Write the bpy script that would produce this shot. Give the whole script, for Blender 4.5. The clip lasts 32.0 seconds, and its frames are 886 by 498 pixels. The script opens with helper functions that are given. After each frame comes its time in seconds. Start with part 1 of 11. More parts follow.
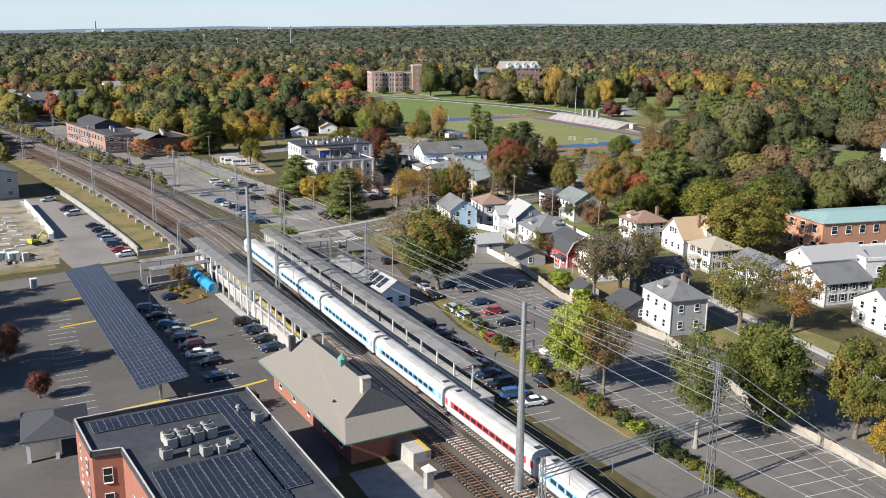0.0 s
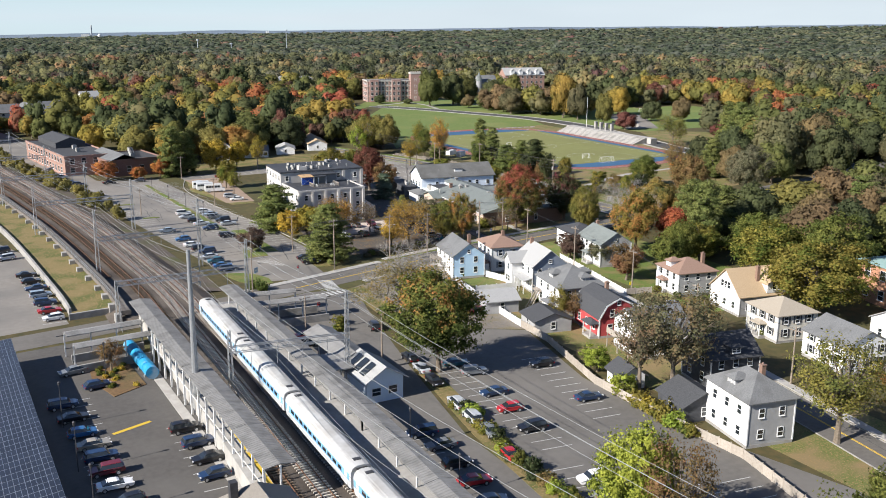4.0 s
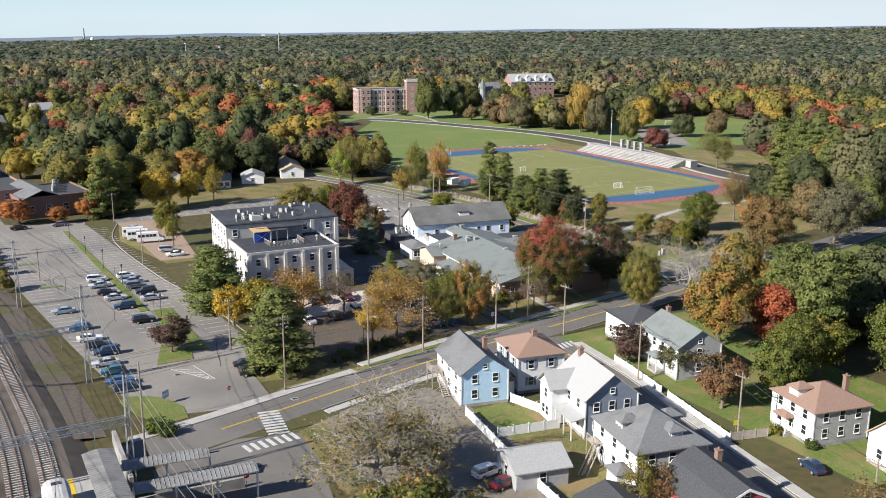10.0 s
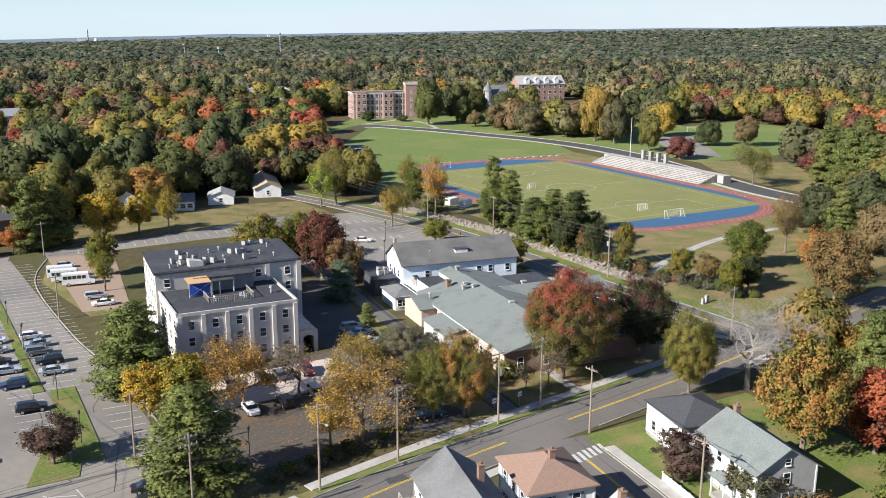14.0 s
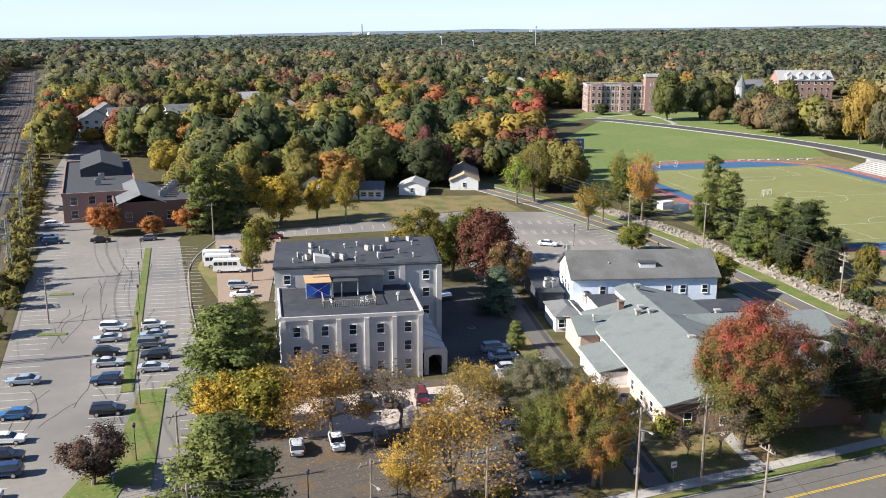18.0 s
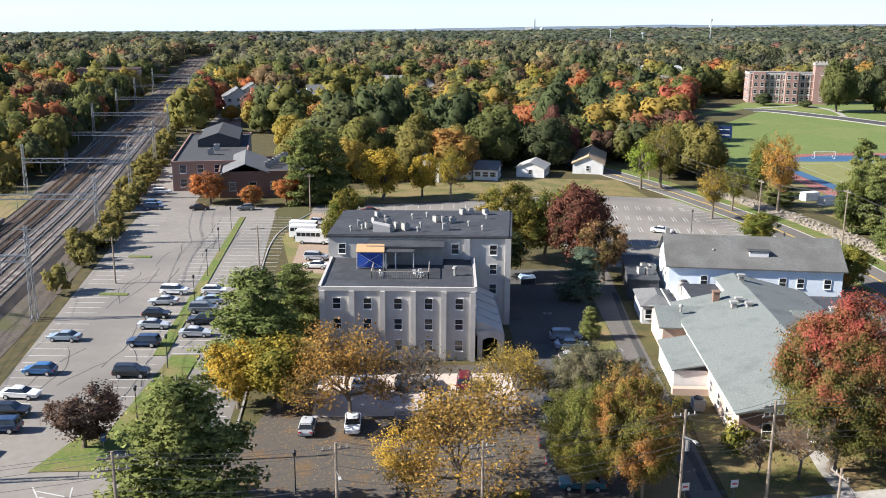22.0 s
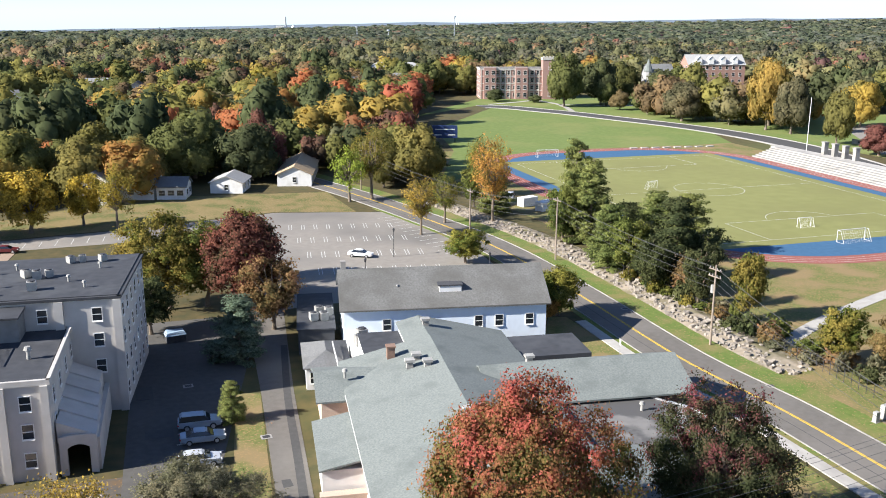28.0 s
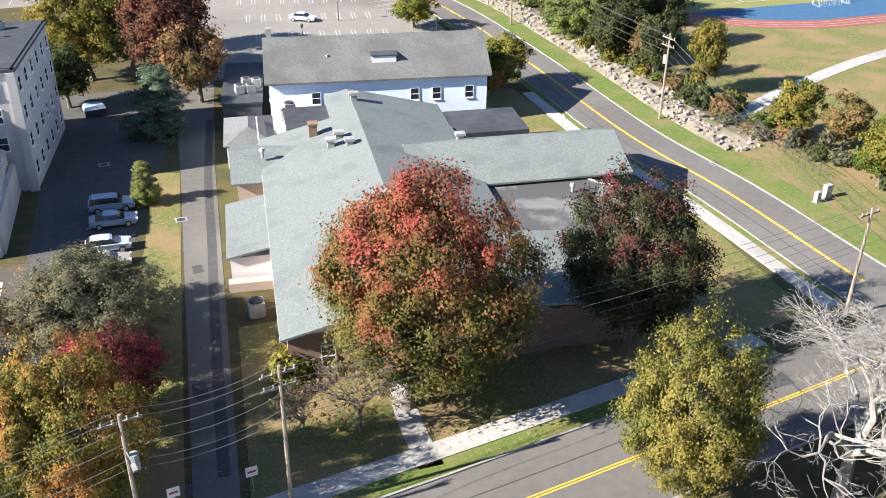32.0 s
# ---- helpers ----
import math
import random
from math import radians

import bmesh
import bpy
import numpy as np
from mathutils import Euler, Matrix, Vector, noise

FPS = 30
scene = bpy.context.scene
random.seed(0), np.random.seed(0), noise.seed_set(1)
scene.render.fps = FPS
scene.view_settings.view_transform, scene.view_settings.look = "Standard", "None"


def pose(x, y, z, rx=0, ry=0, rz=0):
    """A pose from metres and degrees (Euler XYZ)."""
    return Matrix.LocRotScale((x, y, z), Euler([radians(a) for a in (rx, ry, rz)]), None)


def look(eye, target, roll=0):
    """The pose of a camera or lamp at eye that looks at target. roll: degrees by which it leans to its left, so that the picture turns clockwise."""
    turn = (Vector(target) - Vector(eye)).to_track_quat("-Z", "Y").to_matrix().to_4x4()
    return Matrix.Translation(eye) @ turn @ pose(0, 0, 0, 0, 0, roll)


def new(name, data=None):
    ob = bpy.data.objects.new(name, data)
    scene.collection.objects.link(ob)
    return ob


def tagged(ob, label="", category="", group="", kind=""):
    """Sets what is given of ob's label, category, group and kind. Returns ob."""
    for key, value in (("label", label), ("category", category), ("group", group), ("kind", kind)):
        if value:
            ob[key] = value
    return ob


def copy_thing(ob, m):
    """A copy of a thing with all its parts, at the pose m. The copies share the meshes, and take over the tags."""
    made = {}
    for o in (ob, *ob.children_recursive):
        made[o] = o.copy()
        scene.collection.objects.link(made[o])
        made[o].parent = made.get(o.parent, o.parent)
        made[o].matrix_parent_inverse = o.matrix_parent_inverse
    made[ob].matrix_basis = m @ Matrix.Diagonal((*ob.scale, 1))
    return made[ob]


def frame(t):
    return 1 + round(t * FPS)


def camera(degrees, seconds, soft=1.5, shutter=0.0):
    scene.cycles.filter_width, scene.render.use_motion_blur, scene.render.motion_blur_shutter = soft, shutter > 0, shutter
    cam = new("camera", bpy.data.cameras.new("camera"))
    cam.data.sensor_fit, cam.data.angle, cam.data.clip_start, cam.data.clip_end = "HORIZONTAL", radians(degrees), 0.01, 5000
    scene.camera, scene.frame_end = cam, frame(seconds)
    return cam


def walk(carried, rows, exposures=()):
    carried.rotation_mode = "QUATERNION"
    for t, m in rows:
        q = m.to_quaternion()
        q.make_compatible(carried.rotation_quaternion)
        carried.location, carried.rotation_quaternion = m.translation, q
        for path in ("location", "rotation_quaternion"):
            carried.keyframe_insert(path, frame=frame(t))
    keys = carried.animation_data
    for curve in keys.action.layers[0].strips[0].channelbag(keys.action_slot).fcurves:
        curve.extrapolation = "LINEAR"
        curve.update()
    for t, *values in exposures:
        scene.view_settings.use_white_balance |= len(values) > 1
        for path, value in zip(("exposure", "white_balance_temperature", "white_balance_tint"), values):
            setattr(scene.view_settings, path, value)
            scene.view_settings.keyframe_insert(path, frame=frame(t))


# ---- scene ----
cam = camera(51.1, 32.0, soft=0.95)
METRES, EYE, TILT, LEAN, TURN = 276.2, 60.0, 1.0, 0.0, -29.9
ROWS = [
    (0.0, 0.0, 0.0, 0.0, 0.14, -15.1, -0.52),
    (0.5, -0.0003, 0.0185, 0.0001, 0.13, -15.07, -0.5),
    (1.0, -0.0005, 0.0386, 0.0002, 0.13, -15.05, -0.5),
    (1.5, -0.0007, 0.059, 0.0003, 0.13, -15.02, -0.48),
    (2.0, -0.0011, 0.0796, 0.0005, 0.13, -15.0, -0.47),
    (2.5, -0.0013, 0.1007, 0.0006, 0.12, -14.98, -0.44),
    (3.0, -0.0015, 0.122, 0.0008, 0.13, -14.96, -0.43),
    (3.5, -0.0017, 0.1437, 0.0006, 0.12, -14.93, -0.41),
    (5.5, -0.0026, 0.2336, 0.0, 0.02, -14.89, -0.34),
    (6.0, -0.0029, 0.257, -0.0007, 0.02, -14.87, -0.34),
    (6.5, -0.0029, 0.2805, -0.0015, 0.03, -14.84, -0.32),
    (7.0, -0.0031, 0.304, -0.0023, 0.02, -14.82, -0.29),
    (7.5, -0.0032, 0.3276, -0.0029, 0.03, -14.81, -0.29),
    (8.0, -0.0033, 0.3516, -0.004, 0.03, -14.79, -0.29),
    (8.5, -0.0036, 0.3749, -0.0047, 0.03, -14.77, -0.31),
    (9.0, -0.0038, 0.398, -0.0051, 0.03, -14.78, -0.29),
    (9.5, -0.0042, 0.4213, -0.0059, 0.02, -14.78, -0.29),
    (10.0, -0.0043, 0.4447, -0.0071, 0.02, -14.77, -0.26),
    (10.5, -0.0047, 0.468, -0.0082, 0.01, -14.75, -0.24),
    (11.0, -0.005, 0.4914, -0.0095, 0.01, -14.74, -0.24),
    (11.5, -0.0052, 0.5147, -0.0106, 0.0, -14.74, -0.23),
    (12.0, -0.0053, 0.5376, -0.0115, -0.0, -14.73, -0.21),
    (12.5, -0.0048, 0.5597, -0.0123, -0.01, -14.73, -0.18),
    (13.0, -0.0023, 0.5808, -0.0132, -0.03, -14.72, -0.17),
    (13.5, 0.0022, 0.6006, -0.0144, -0.03, -14.72, -0.16),
    (15.5, 0.0316, 0.6694, -0.0199, 5.81, -14.86, 0.02),
    (16.0, 0.0391, 0.6855, -0.0222, 7.98, -14.87, 0.01),
    (16.5, 0.0451, 0.7006, -0.0251, 9.92, -14.88, 0.04),
    (17.0, 0.0494, 0.7136, -0.0285, 11.99, -14.93, 0.02),
    (17.5, 0.0524, 0.725, -0.0327, 14.5, -14.93, 0.03),
    (18.0, 0.0554, 0.7351, -0.0372, 16.41, -14.96, 0.05),
    (18.5, 0.0589, 0.7442, -0.0421, 16.74, -14.98, 0.06),
    (19.0, 0.0641, 0.7532, -0.048, 17.15, -15.0, 0.06),
    (19.5, 0.0701, 0.7623, -0.0546, 18.81, -15.06, 0.07),
    (20.0, 0.0763, 0.7716, -0.0587, 22.42, -15.11, 0.1),
    (20.5, 0.0822, 0.7807, -0.0612, 24.16, -15.12, 0.13),
    (21.0, 0.0858, 0.7882, -0.0622, 24.7, -15.13, 0.13),
    (21.5, 0.0884, 0.7946, -0.063, 26.11, -15.14, 0.13),
    (22.0, 0.0906, 0.8006, -0.064, 26.98, -15.15, 0.12),
    (22.5, 0.092, 0.8057, -0.0649, 27.26, -15.17, 0.09),
    (23.0, 0.0928, 0.8104, -0.0657, 27.37, -15.19, 0.06),
    (23.5, 0.0925, 0.8163, -0.0665, 27.34, -15.21, 0.04),
    (24.0, 0.0907, 0.8245, -0.0674, 27.01, -15.23, 0.04),
    (24.5, 0.0879, 0.8347, -0.068, 26.16, -15.24, 0.02),
    (26.5, 0.0874, 0.8898, -0.0706, 18.01, -15.23, 0.02),
    (27.0, 0.0918, 0.9038, -0.0711, 15.98, -15.23, -0.01),
    (27.5, 0.0982, 0.9174, -0.0715, 14.52, -15.23, -0.02),
    (28.0, 0.1065, 0.9303, -0.0722, 12.35, -15.26, -0.05),
    (28.5, 0.1147, 0.9412, -0.0724, 11.59, -16.16, -0.08),
    (29.0, 0.1211, 0.9497, -0.0729, 11.57, -18.12, -0.12),
    (29.5, 0.1247, 0.9552, -0.0735, 11.54, -20.3, -0.14),
    (30.0, 0.126, 0.9574, -0.0738, 11.5, -22.54, -0.21),
    (30.5, 0.1258, 0.9577, -0.0741, 11.49, -24.79, -0.24),
    (31.0, 0.1254, 0.9575, -0.0742, 11.5, -26.95, -0.3),
    (31.5, 0.1251, 0.9575, -0.0742, 11.53, -28.74, -0.31),
    (32.0, 0.125, 0.9576, -0.0739, 11.53, -29.99, -0.32),
]
walk(cam, [(t, pose(0, 0, EYE, TILT, LEAN, TURN) @ pose(METRES * x, METRES * y, METRES * z, 90 + pitch, roll, yaw)) for t, x, y, z, yaw, pitch, roll in ROWS],
     [(0, 0.77), (6, 0.81), (13, 0.87), (19, 1.11), (24, 1.2), (28, 1.28), (30, 1.45), (32, 1.58)])

# ---------------- world and sun ----------------
SUN_EL, SUN_DIR = 31.0, (1.0, 0.07)          # elevation; the way the light travels over the ground
world = bpy.data.worlds.new("sky")
scene.world = world
world.use_nodes = True
wn = world.node_tree.nodes
sky = wn.new("ShaderNodeTexSky")
sky.sky_type, sky.sun_disc = "NISHITA", False
sky.sun_elevation, sky.sun_rotation = radians(SUN_EL), radians(270)
sky.air_density, sky.dust_density, sky.ozone_density = 0.8, 0.1, 4.0
sky.altitude = 2200
wn["Background"].inputs[1].default_value = 0.095
tint = wn.new("ShaderNodeMix")
tint.data_type, tint.blend_type = "RGBA", "MULTIPLY"
tint.inputs[0].default_value = 1.0
tint.inputs[7].default_value = (0.82, 0.90, 1.0, 1)
world.node_tree.links.new(sky.outputs[0], tint.inputs[6])
# a thin bright veil of high cloud evens the sky out, in faint streaks
cap = wn.new("ShaderNodeMix")
cap.data_type, cap.blend_type = "RGBA", "DARKEN"
cap.inputs[0].default_value = 1.0
cap.inputs[7].default_value = (4.9, 5.5, 5.9, 1)
veil = wn.new("ShaderNodeMix")
veil.data_type = "RGBA"
veil.inputs[7].default_value = (4.0, 4.6, 5.05, 1)
coord, stretch, cirrus, span_ = wn.new("ShaderNodeTexCoord"), wn.new("ShaderNodeMapping"), wn.new("ShaderNodeTexNoise"), wn.new("ShaderNodeMapRange")
stretch.inputs["Scale"].default_value = (3.0, 5.0, 26.0)
cirrus.inputs["Scale"].default_value, cirrus.inputs["Detail"].default_value = 1.0, 6.0
span_.inputs["From Min"].default_value, span_.inputs["From Max"].default_value = 0.35, 0.7
span_.inputs["To Min"].default_value, span_.inputs["To Max"].default_value = 0.5, 0.85
wl_ = world.node_tree.links
wl_.new(coord.outputs["Generated"], stretch.inputs["Vector"])
wl_.new(stretch.outputs[0], cirrus.inputs["Vector"])
wl_.new(cirrus.outputs["Fac"], span_.inputs["Value"])
wl_.new(tint.outputs[2], cap.inputs[6])
wl_.new(cap.outputs[2], veil.inputs[6])
high, height, thin = wn.new("ShaderNodeSeparateXYZ"), wn.new("ShaderNodeMapRange"), wn.new("ShaderNodeMath")
height.inputs["From Min"].default_value, height.inputs["From Max"].default_value = 0.06, 0.40
height.inputs["To Min"].default_value, height.inputs["To Max"].default_value = 1.0, 0.05
thin.operation = "MULTIPLY"
wl_.new(coord.outputs["Generated"], high.inputs[0])
wl_.new(high.outputs["Z"], height.inputs["Value"])
wl_.new(height.outputs[0], thin.inputs[0])
wl_.new(span_.outputs[0], thin.inputs[1])
wl_.new(thin.outputs[0], veil.inputs[0])
wl_.new(veil.outputs[2], wn["Background"].inputs[0])
sun_data = bpy.data.lights.new("sun", "SUN")
sun_data.energy, sun_data.angle, sun_data.color = 5.3, radians(0.53), (1.0, 0.95, 0.88)
sun = new("sun", sun_data)
sun.matrix_world = look((0, 0, 200), (100 * SUN_DIR[0], 100 * SUN_DIR[1], 200 - 100 * math.hypot(*SUN_DIR) * math.tan(radians(SUN_EL))))


# ---------------- mesh helpers ----------------
class Build:
    """Collects vertices and faces of one mesh."""

    def __init__(self):
        self.v, self.f = [], []

    def add(self, vs, fs):
        n = len(self.v)
        self.v += [tuple(p) for p in vs]
        self.f += [tuple(n + i for i in q) for q in fs]
        return self

    def box(self, x, y, z, sx, sy, sz, rot=0.0):
        """A box with its base's middle at x, y, z."""
        c, s = math.cos(radians(rot)), math.sin(radians(rot))
        vs = []
        for dz in (0, sz):
            for dx, dy in ((-1, -1), (1, -1), (1, 1), (-1, 1)):
                a, b = dx * sx / 2, dy * sy / 2
                vs.append((x + a * c - b * s, y + a * s + b * c, z + dz))
        return self.add(vs, [(3, 2, 1, 0), (4, 5, 6, 7), (0, 1, 5, 4), (1, 2, 6, 5), (2, 3, 7, 6), (3, 0, 4, 7)])

    def prism(self, pts, z0, z1):
        n = len(pts)
        a = sum(pts[i][0] * pts[(i + 1) % n][1] - pts[(i + 1) % n][0] * pts[i][1] for i in range(n))
        pts = list(pts) if a > 0 else list(pts)[::-1]
        vs = [(x, y, z0) for x, y in pts] + [(x, y, z1) for x, y in pts]
        fs = [tuple(range(n - 1, -1, -1)), tuple(range(n, 2 * n))]
        fs += [(i, (i + 1) % n, n + (i + 1) % n, n + i) for i in range(n)]
        return self.add(vs, fs)

    def tube(self, p, q, r0, r1, n=6, caps=True):
        p, q = Vector(p), Vector(q)
        d = (q - p).normalized()
        u = d.orthogonal().normalized()
        w = d.cross(u)
        vs = []
        for c, r in ((p, r0), (q, r1)):
            for i in range(n):
                a = 2 * math.pi * i / n
                vs.append(c + u * (r * math.cos(a)) + w * (r * math.sin(a)))
        fs = [(i, (i + 1) % n, n + (i + 1) % n, n + i) for i in range(n)]
        if caps:
            fs += [tuple(range(n - 1, -1, -1)), tuple(range(n, 2 * n))]
        return self.add(vs, fs)

    def line(self, pts, r, n=4):
        """One bent round bar through the points."""
        pts = [Vector(p) for p in pts]
        k = len(self.v)
        for i, p in enumerate(pts):
            d = (pts[min(i + 1, len(pts) - 1)] - pts[max(i - 1, 0)]).normalized()
            u = d.cross(Vector((0.3, 0.1, 1))).normalized()
            w = d.cross(u)
            self.v += [tuple(p + u * (r * math.cos(2 * math.pi * j / n)) + w * (r * math.sin(2 * math.pi * j / n))) for j in range(n)]
        for i in range(len(pts) - 1):
            self.f += [(k + i * n + j, k + i * n + (j + 1) % n, k + (i + 1) * n + (j + 1) % n, k + (i + 1) * n + j) for j in range(n)]
        self.f += [tuple(k + j for j in range(n - 1, -1, -1)), tuple(k + (len(pts) - 1) * n + j for j in range(n))]
        return self

    def beam(self, p, q, w, h):
        """A square bar from p to q, w wide, h deep."""
        p, q = Vector(p), Vector(q)
        d = (q - p).normalized()
        side = d.cross(Vector((0, 0, 1)))
        side = Vector((1, 0, 0)) if side.length < 1e-4 else side.normalized()
        up = side.cross(d)
        vs = [c + side * (a * w / 2) + up * (b * h / 2) for c in (p, q) for a, b in ((-1, -1), (1, -1), (1, 1), (-1, 1))]
        return self.add(vs, [(3, 2, 1, 0), (4, 5, 6, 7), (0, 1, 5, 4), (1, 2, 6, 5), (2, 3, 7, 6), (3, 0, 4, 7)])

    def mesh(self, name, smooth=False):
        me = bpy.data.meshes.new(name)
        me.from_pydata(self.v, [], self.f)
        if smooth:
            me.polygons.foreach_set("use_smooth", [True] * len(me.polygons))
        me.update()
        return me


def link(ob, parent):
    if parent is not None:
        ob.parent = parent
    return ob


def part(name, b, material, parent=None, label="", smooth=False, m=None):
    """One mesh object out of a Build (or a mesh that is shared), under its thing."""
    me = b if isinstance(b, bpy.types.Mesh) else b.mesh(name, smooth)
    if not me.materials:
        me.materials.append(material)
    ob = link(new(name, me), parent)
    if material is not None and me.materials[0] != material:
        ob.material_slots[0].link = "OBJECT"
        ob.material_slots[0].material = material
    if m is not None:
        ob.matrix_basis = m
    return tagged(ob, label) if label else ob


def thing(name, x, y, z, rot, label, category, group="", kind=""):
    ob = new(name)
    ob.empty_display_size = 0.3
    ob.matrix_basis = pose(x, y, z, 0, 0, rot)
    return tagged(ob, label, category, group, kind)


def solo(name, b, material, label, category, group="", kind="", smooth=False):
    return tagged(part(name, b, material, None, "", smooth), label, category, group, kind)


def setting(name, b, material, label="", smooth=False):
    return tagged(part(name, b, material, None, "", smooth), label, "", "", "structure")


# ---------------- materials ----------------
def mat(name, c1, c2=None, scale=1.0, rough=0.85, metal=0.0, bump=0.0, bump_scale=None, stain=None, stain_scale=0.08, stain_lo=0.5, stain_hi=0.75,
        piece=0.0, spec=0.3, coat=0.0, fleck=None):
    """A surface with a grain (c1 to c2), stains of a larger scale, a shade for each piece, and relief; world-sized."""
    m = bpy.data.materials.new(name)
    m.use_nodes = True
    nt = m.node_tree
    n, l = nt.nodes, nt.links
    bs = n["Principled BSDF"]
    bs.inputs["Roughness"].default_value, bs.inputs["Metallic"].default_value = rough, metal
    bs.inputs["Specular IOR Level"].default_value = spec
    if coat:
        bs.inputs["Coat Weight"].default_value, bs.inputs["Coat Roughness"].default_value = coat, 0.08
    geo = n.new("ShaderNodeNewGeometry")

    def noise_at(s, detail=4.0):
        t = n.new("ShaderNodeTexNoise")
        t.inputs["Scale"].default_value, t.inputs["Detail"].default_value = s, detail
        l.new(geo.outputs["Position"], t.inputs["Vector"])
        return t.outputs["Fac"]

    def ramp(fac, lo, hi):
        r = n.new("ShaderNodeMapRange")
        r.inputs["From Min"].default_value, r.inputs["From Max"].default_value = lo, hi
        l.new(fac, r.inputs["Value"])
        return r.outputs["Result"]

    def mix(fac, a, b, mode="MIX"):
        x = n.new("ShaderNodeMix")
        x.data_type, x.blend_type = "RGBA", mode
        for s, val in (("Factor_Float", fac), ("A_Color", a), ("B_Color", b)):
            sock = next(k for k in x.inputs if k.identifier == s)
            if isinstance(val, (tuple, list)):
                sock.default_value = (*val, 1)
            elif isinstance(val, float):
                sock.default_value = val
            else:
                l.new(val, sock)
        return next(k for k in x.outputs if k.identifier == "Result_Color")

    c2 = c2 or tuple(min(1.0, c * 1.18) for c in c1)
    col = mix(ramp(noise_at(scale), 0.3, 0.7), c1, c2)
    if stain:
        col = mix(ramp(noise_at(stain_scale, 6.0), stain_lo, stain_hi), col, stain)
    if fleck:                                            # small leaves and clods: colour, size, how rare
        col = mix(ramp(noise_at(fleck[1], 2.0), fleck[2], fleck[2] + 0.05), col, fleck[0])
    if piece:
        info = n.new("ShaderNodeObjectInfo")
        col = mix(1.0, col, ramp_col(n, l, info.outputs["Random"], 1 - piece, 1 + piece), "MULTIPLY")
    l.new(col, bs.inputs["Base Color"])
    if bump:
        bp = n.new("ShaderNodeBump")
        bp.inputs["Strength"].default_value, bp.inputs["Distance"].default_value = bump, 0.03
        l.new(noise_at(bump_scale or scale * 4), bp.inputs["Height"])
        l.new(bp.outputs["Normal"], bs.inputs["Normal"])
    return m


def ramp_col(n, l, fac, lo, hi):
    r = n.new("ShaderNodeMapRange")
    r.inputs["To Min"].default_value, r.inputs["To Max"].default_value = lo, hi
    l.new(fac, r.inputs["Value"])
    return r.outputs["Result"]


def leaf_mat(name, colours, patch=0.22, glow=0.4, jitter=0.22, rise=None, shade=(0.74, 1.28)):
    """Foliage: up to three colours in patches through the crown, a shade for each leaf and for each tree, some light let through."""
    m = bpy.data.materials.new(name)
    m.use_nodes = True
    nt = m.node_tree
    n, l = nt.nodes, nt.links
    n.remove(n["Principled BSDF"])
    geo, info = n.new("ShaderNodeNewGeometry"), n.new("ShaderNodeObjectInfo")
    tex = n.new("ShaderNodeTexNoise")
    tex.inputs["Scale"].default_value, tex.inputs["Detail"].default_value = patch, 3.0
    l.new(geo.outputs["Position"], tex.inputs["Vector"])
    add = n.new("ShaderNodeMath")
    add.operation = "MULTIPLY_ADD"
    l.new(geo.outputs["Random Per Island"], add.inputs[0])
    add.inputs[1].default_value = jitter
    l.new(tex.outputs["Fac"], add.inputs[2])
    if rise:                                             # the crown turns from the top: (from, to, by how much)
        sep, up = n.new("ShaderNodeSeparateXYZ"), n.new("ShaderNodeMapRange")
        l.new(geo.outputs["Position"], sep.inputs[0])
        l.new(sep.outputs["Z"], up.inputs["Value"])
        up.inputs["From Min"].default_value, up.inputs["From Max"].default_value = rise[0], rise[1]
        up.inputs["To Min"].default_value, up.inputs["To Max"].default_value = -rise[2], rise[2] * 0.38
        tot = n.new("ShaderNodeMath")
        l.new(add.outputs[0], tot.inputs[0])
        l.new(up.outputs["Result"], tot.inputs[1])
        add = tot
    cr = n.new("ShaderNodeValToRGB")
    el = cr.color_ramp.elements
    stops = (0.40, 0.58, 0.76) if len(colours) == 3 else (0.47, 0.72)
    el[0].position, el[0].color = stops[0], (*colours[0], 1)
    el[1].position, el[1].color = stops[1], (*colours[1], 1)
    if len(colours) == 3:
        e = el.new(stops[2])
        e.color = (*colours[2], 1)
    l.new(add.outputs[0], cr.inputs["Fac"])
    hsv = n.new("ShaderNodeHueSaturation")
    l.new(cr.outputs["Color"], hsv.inputs["Color"])
    l.new(ramp_col(n, l, geo.outputs["Random Per Island"], *shade), hsv.inputs["Value"])
    l.new(ramp_col(n, l, info.outputs["Random"], 0.485, 0.515), hsv.inputs["Hue"])
    hsv.inputs["Saturation"].default_value = 0.95
    d, t, mx = n.new("ShaderNodeBsdfDiffuse"), n.new("ShaderNodeBsdfTranslucent"), n.new("ShaderNodeMixShader")
    mx.inputs[0].default_value = glow
    l.new(hsv.outputs["Color"], d.inputs["Color"])
    l.new(hsv.outputs["Color"], t.inputs["Color"])
    l.new(d.outputs[0], mx.inputs[1])
    l.new(t.outputs[0], mx.inputs[2])
    l.new(mx.outputs[0], n["Material Output"].inputs["Surface"])
    return m


def glass_mat(name, tint=(0.02, 0.025, 0.03)):
    m = bpy.data.materials.new(name)
    m.use_nodes = True
    bs = m.node_tree.nodes["Principled BSDF"]
    bs.inputs["Base Color"].default_value = (*tint, 1)
    bs.inputs["Roughness"].default_value, bs.inputs["Specular IOR Level"].default_value = 0.06, 0.8
    return m


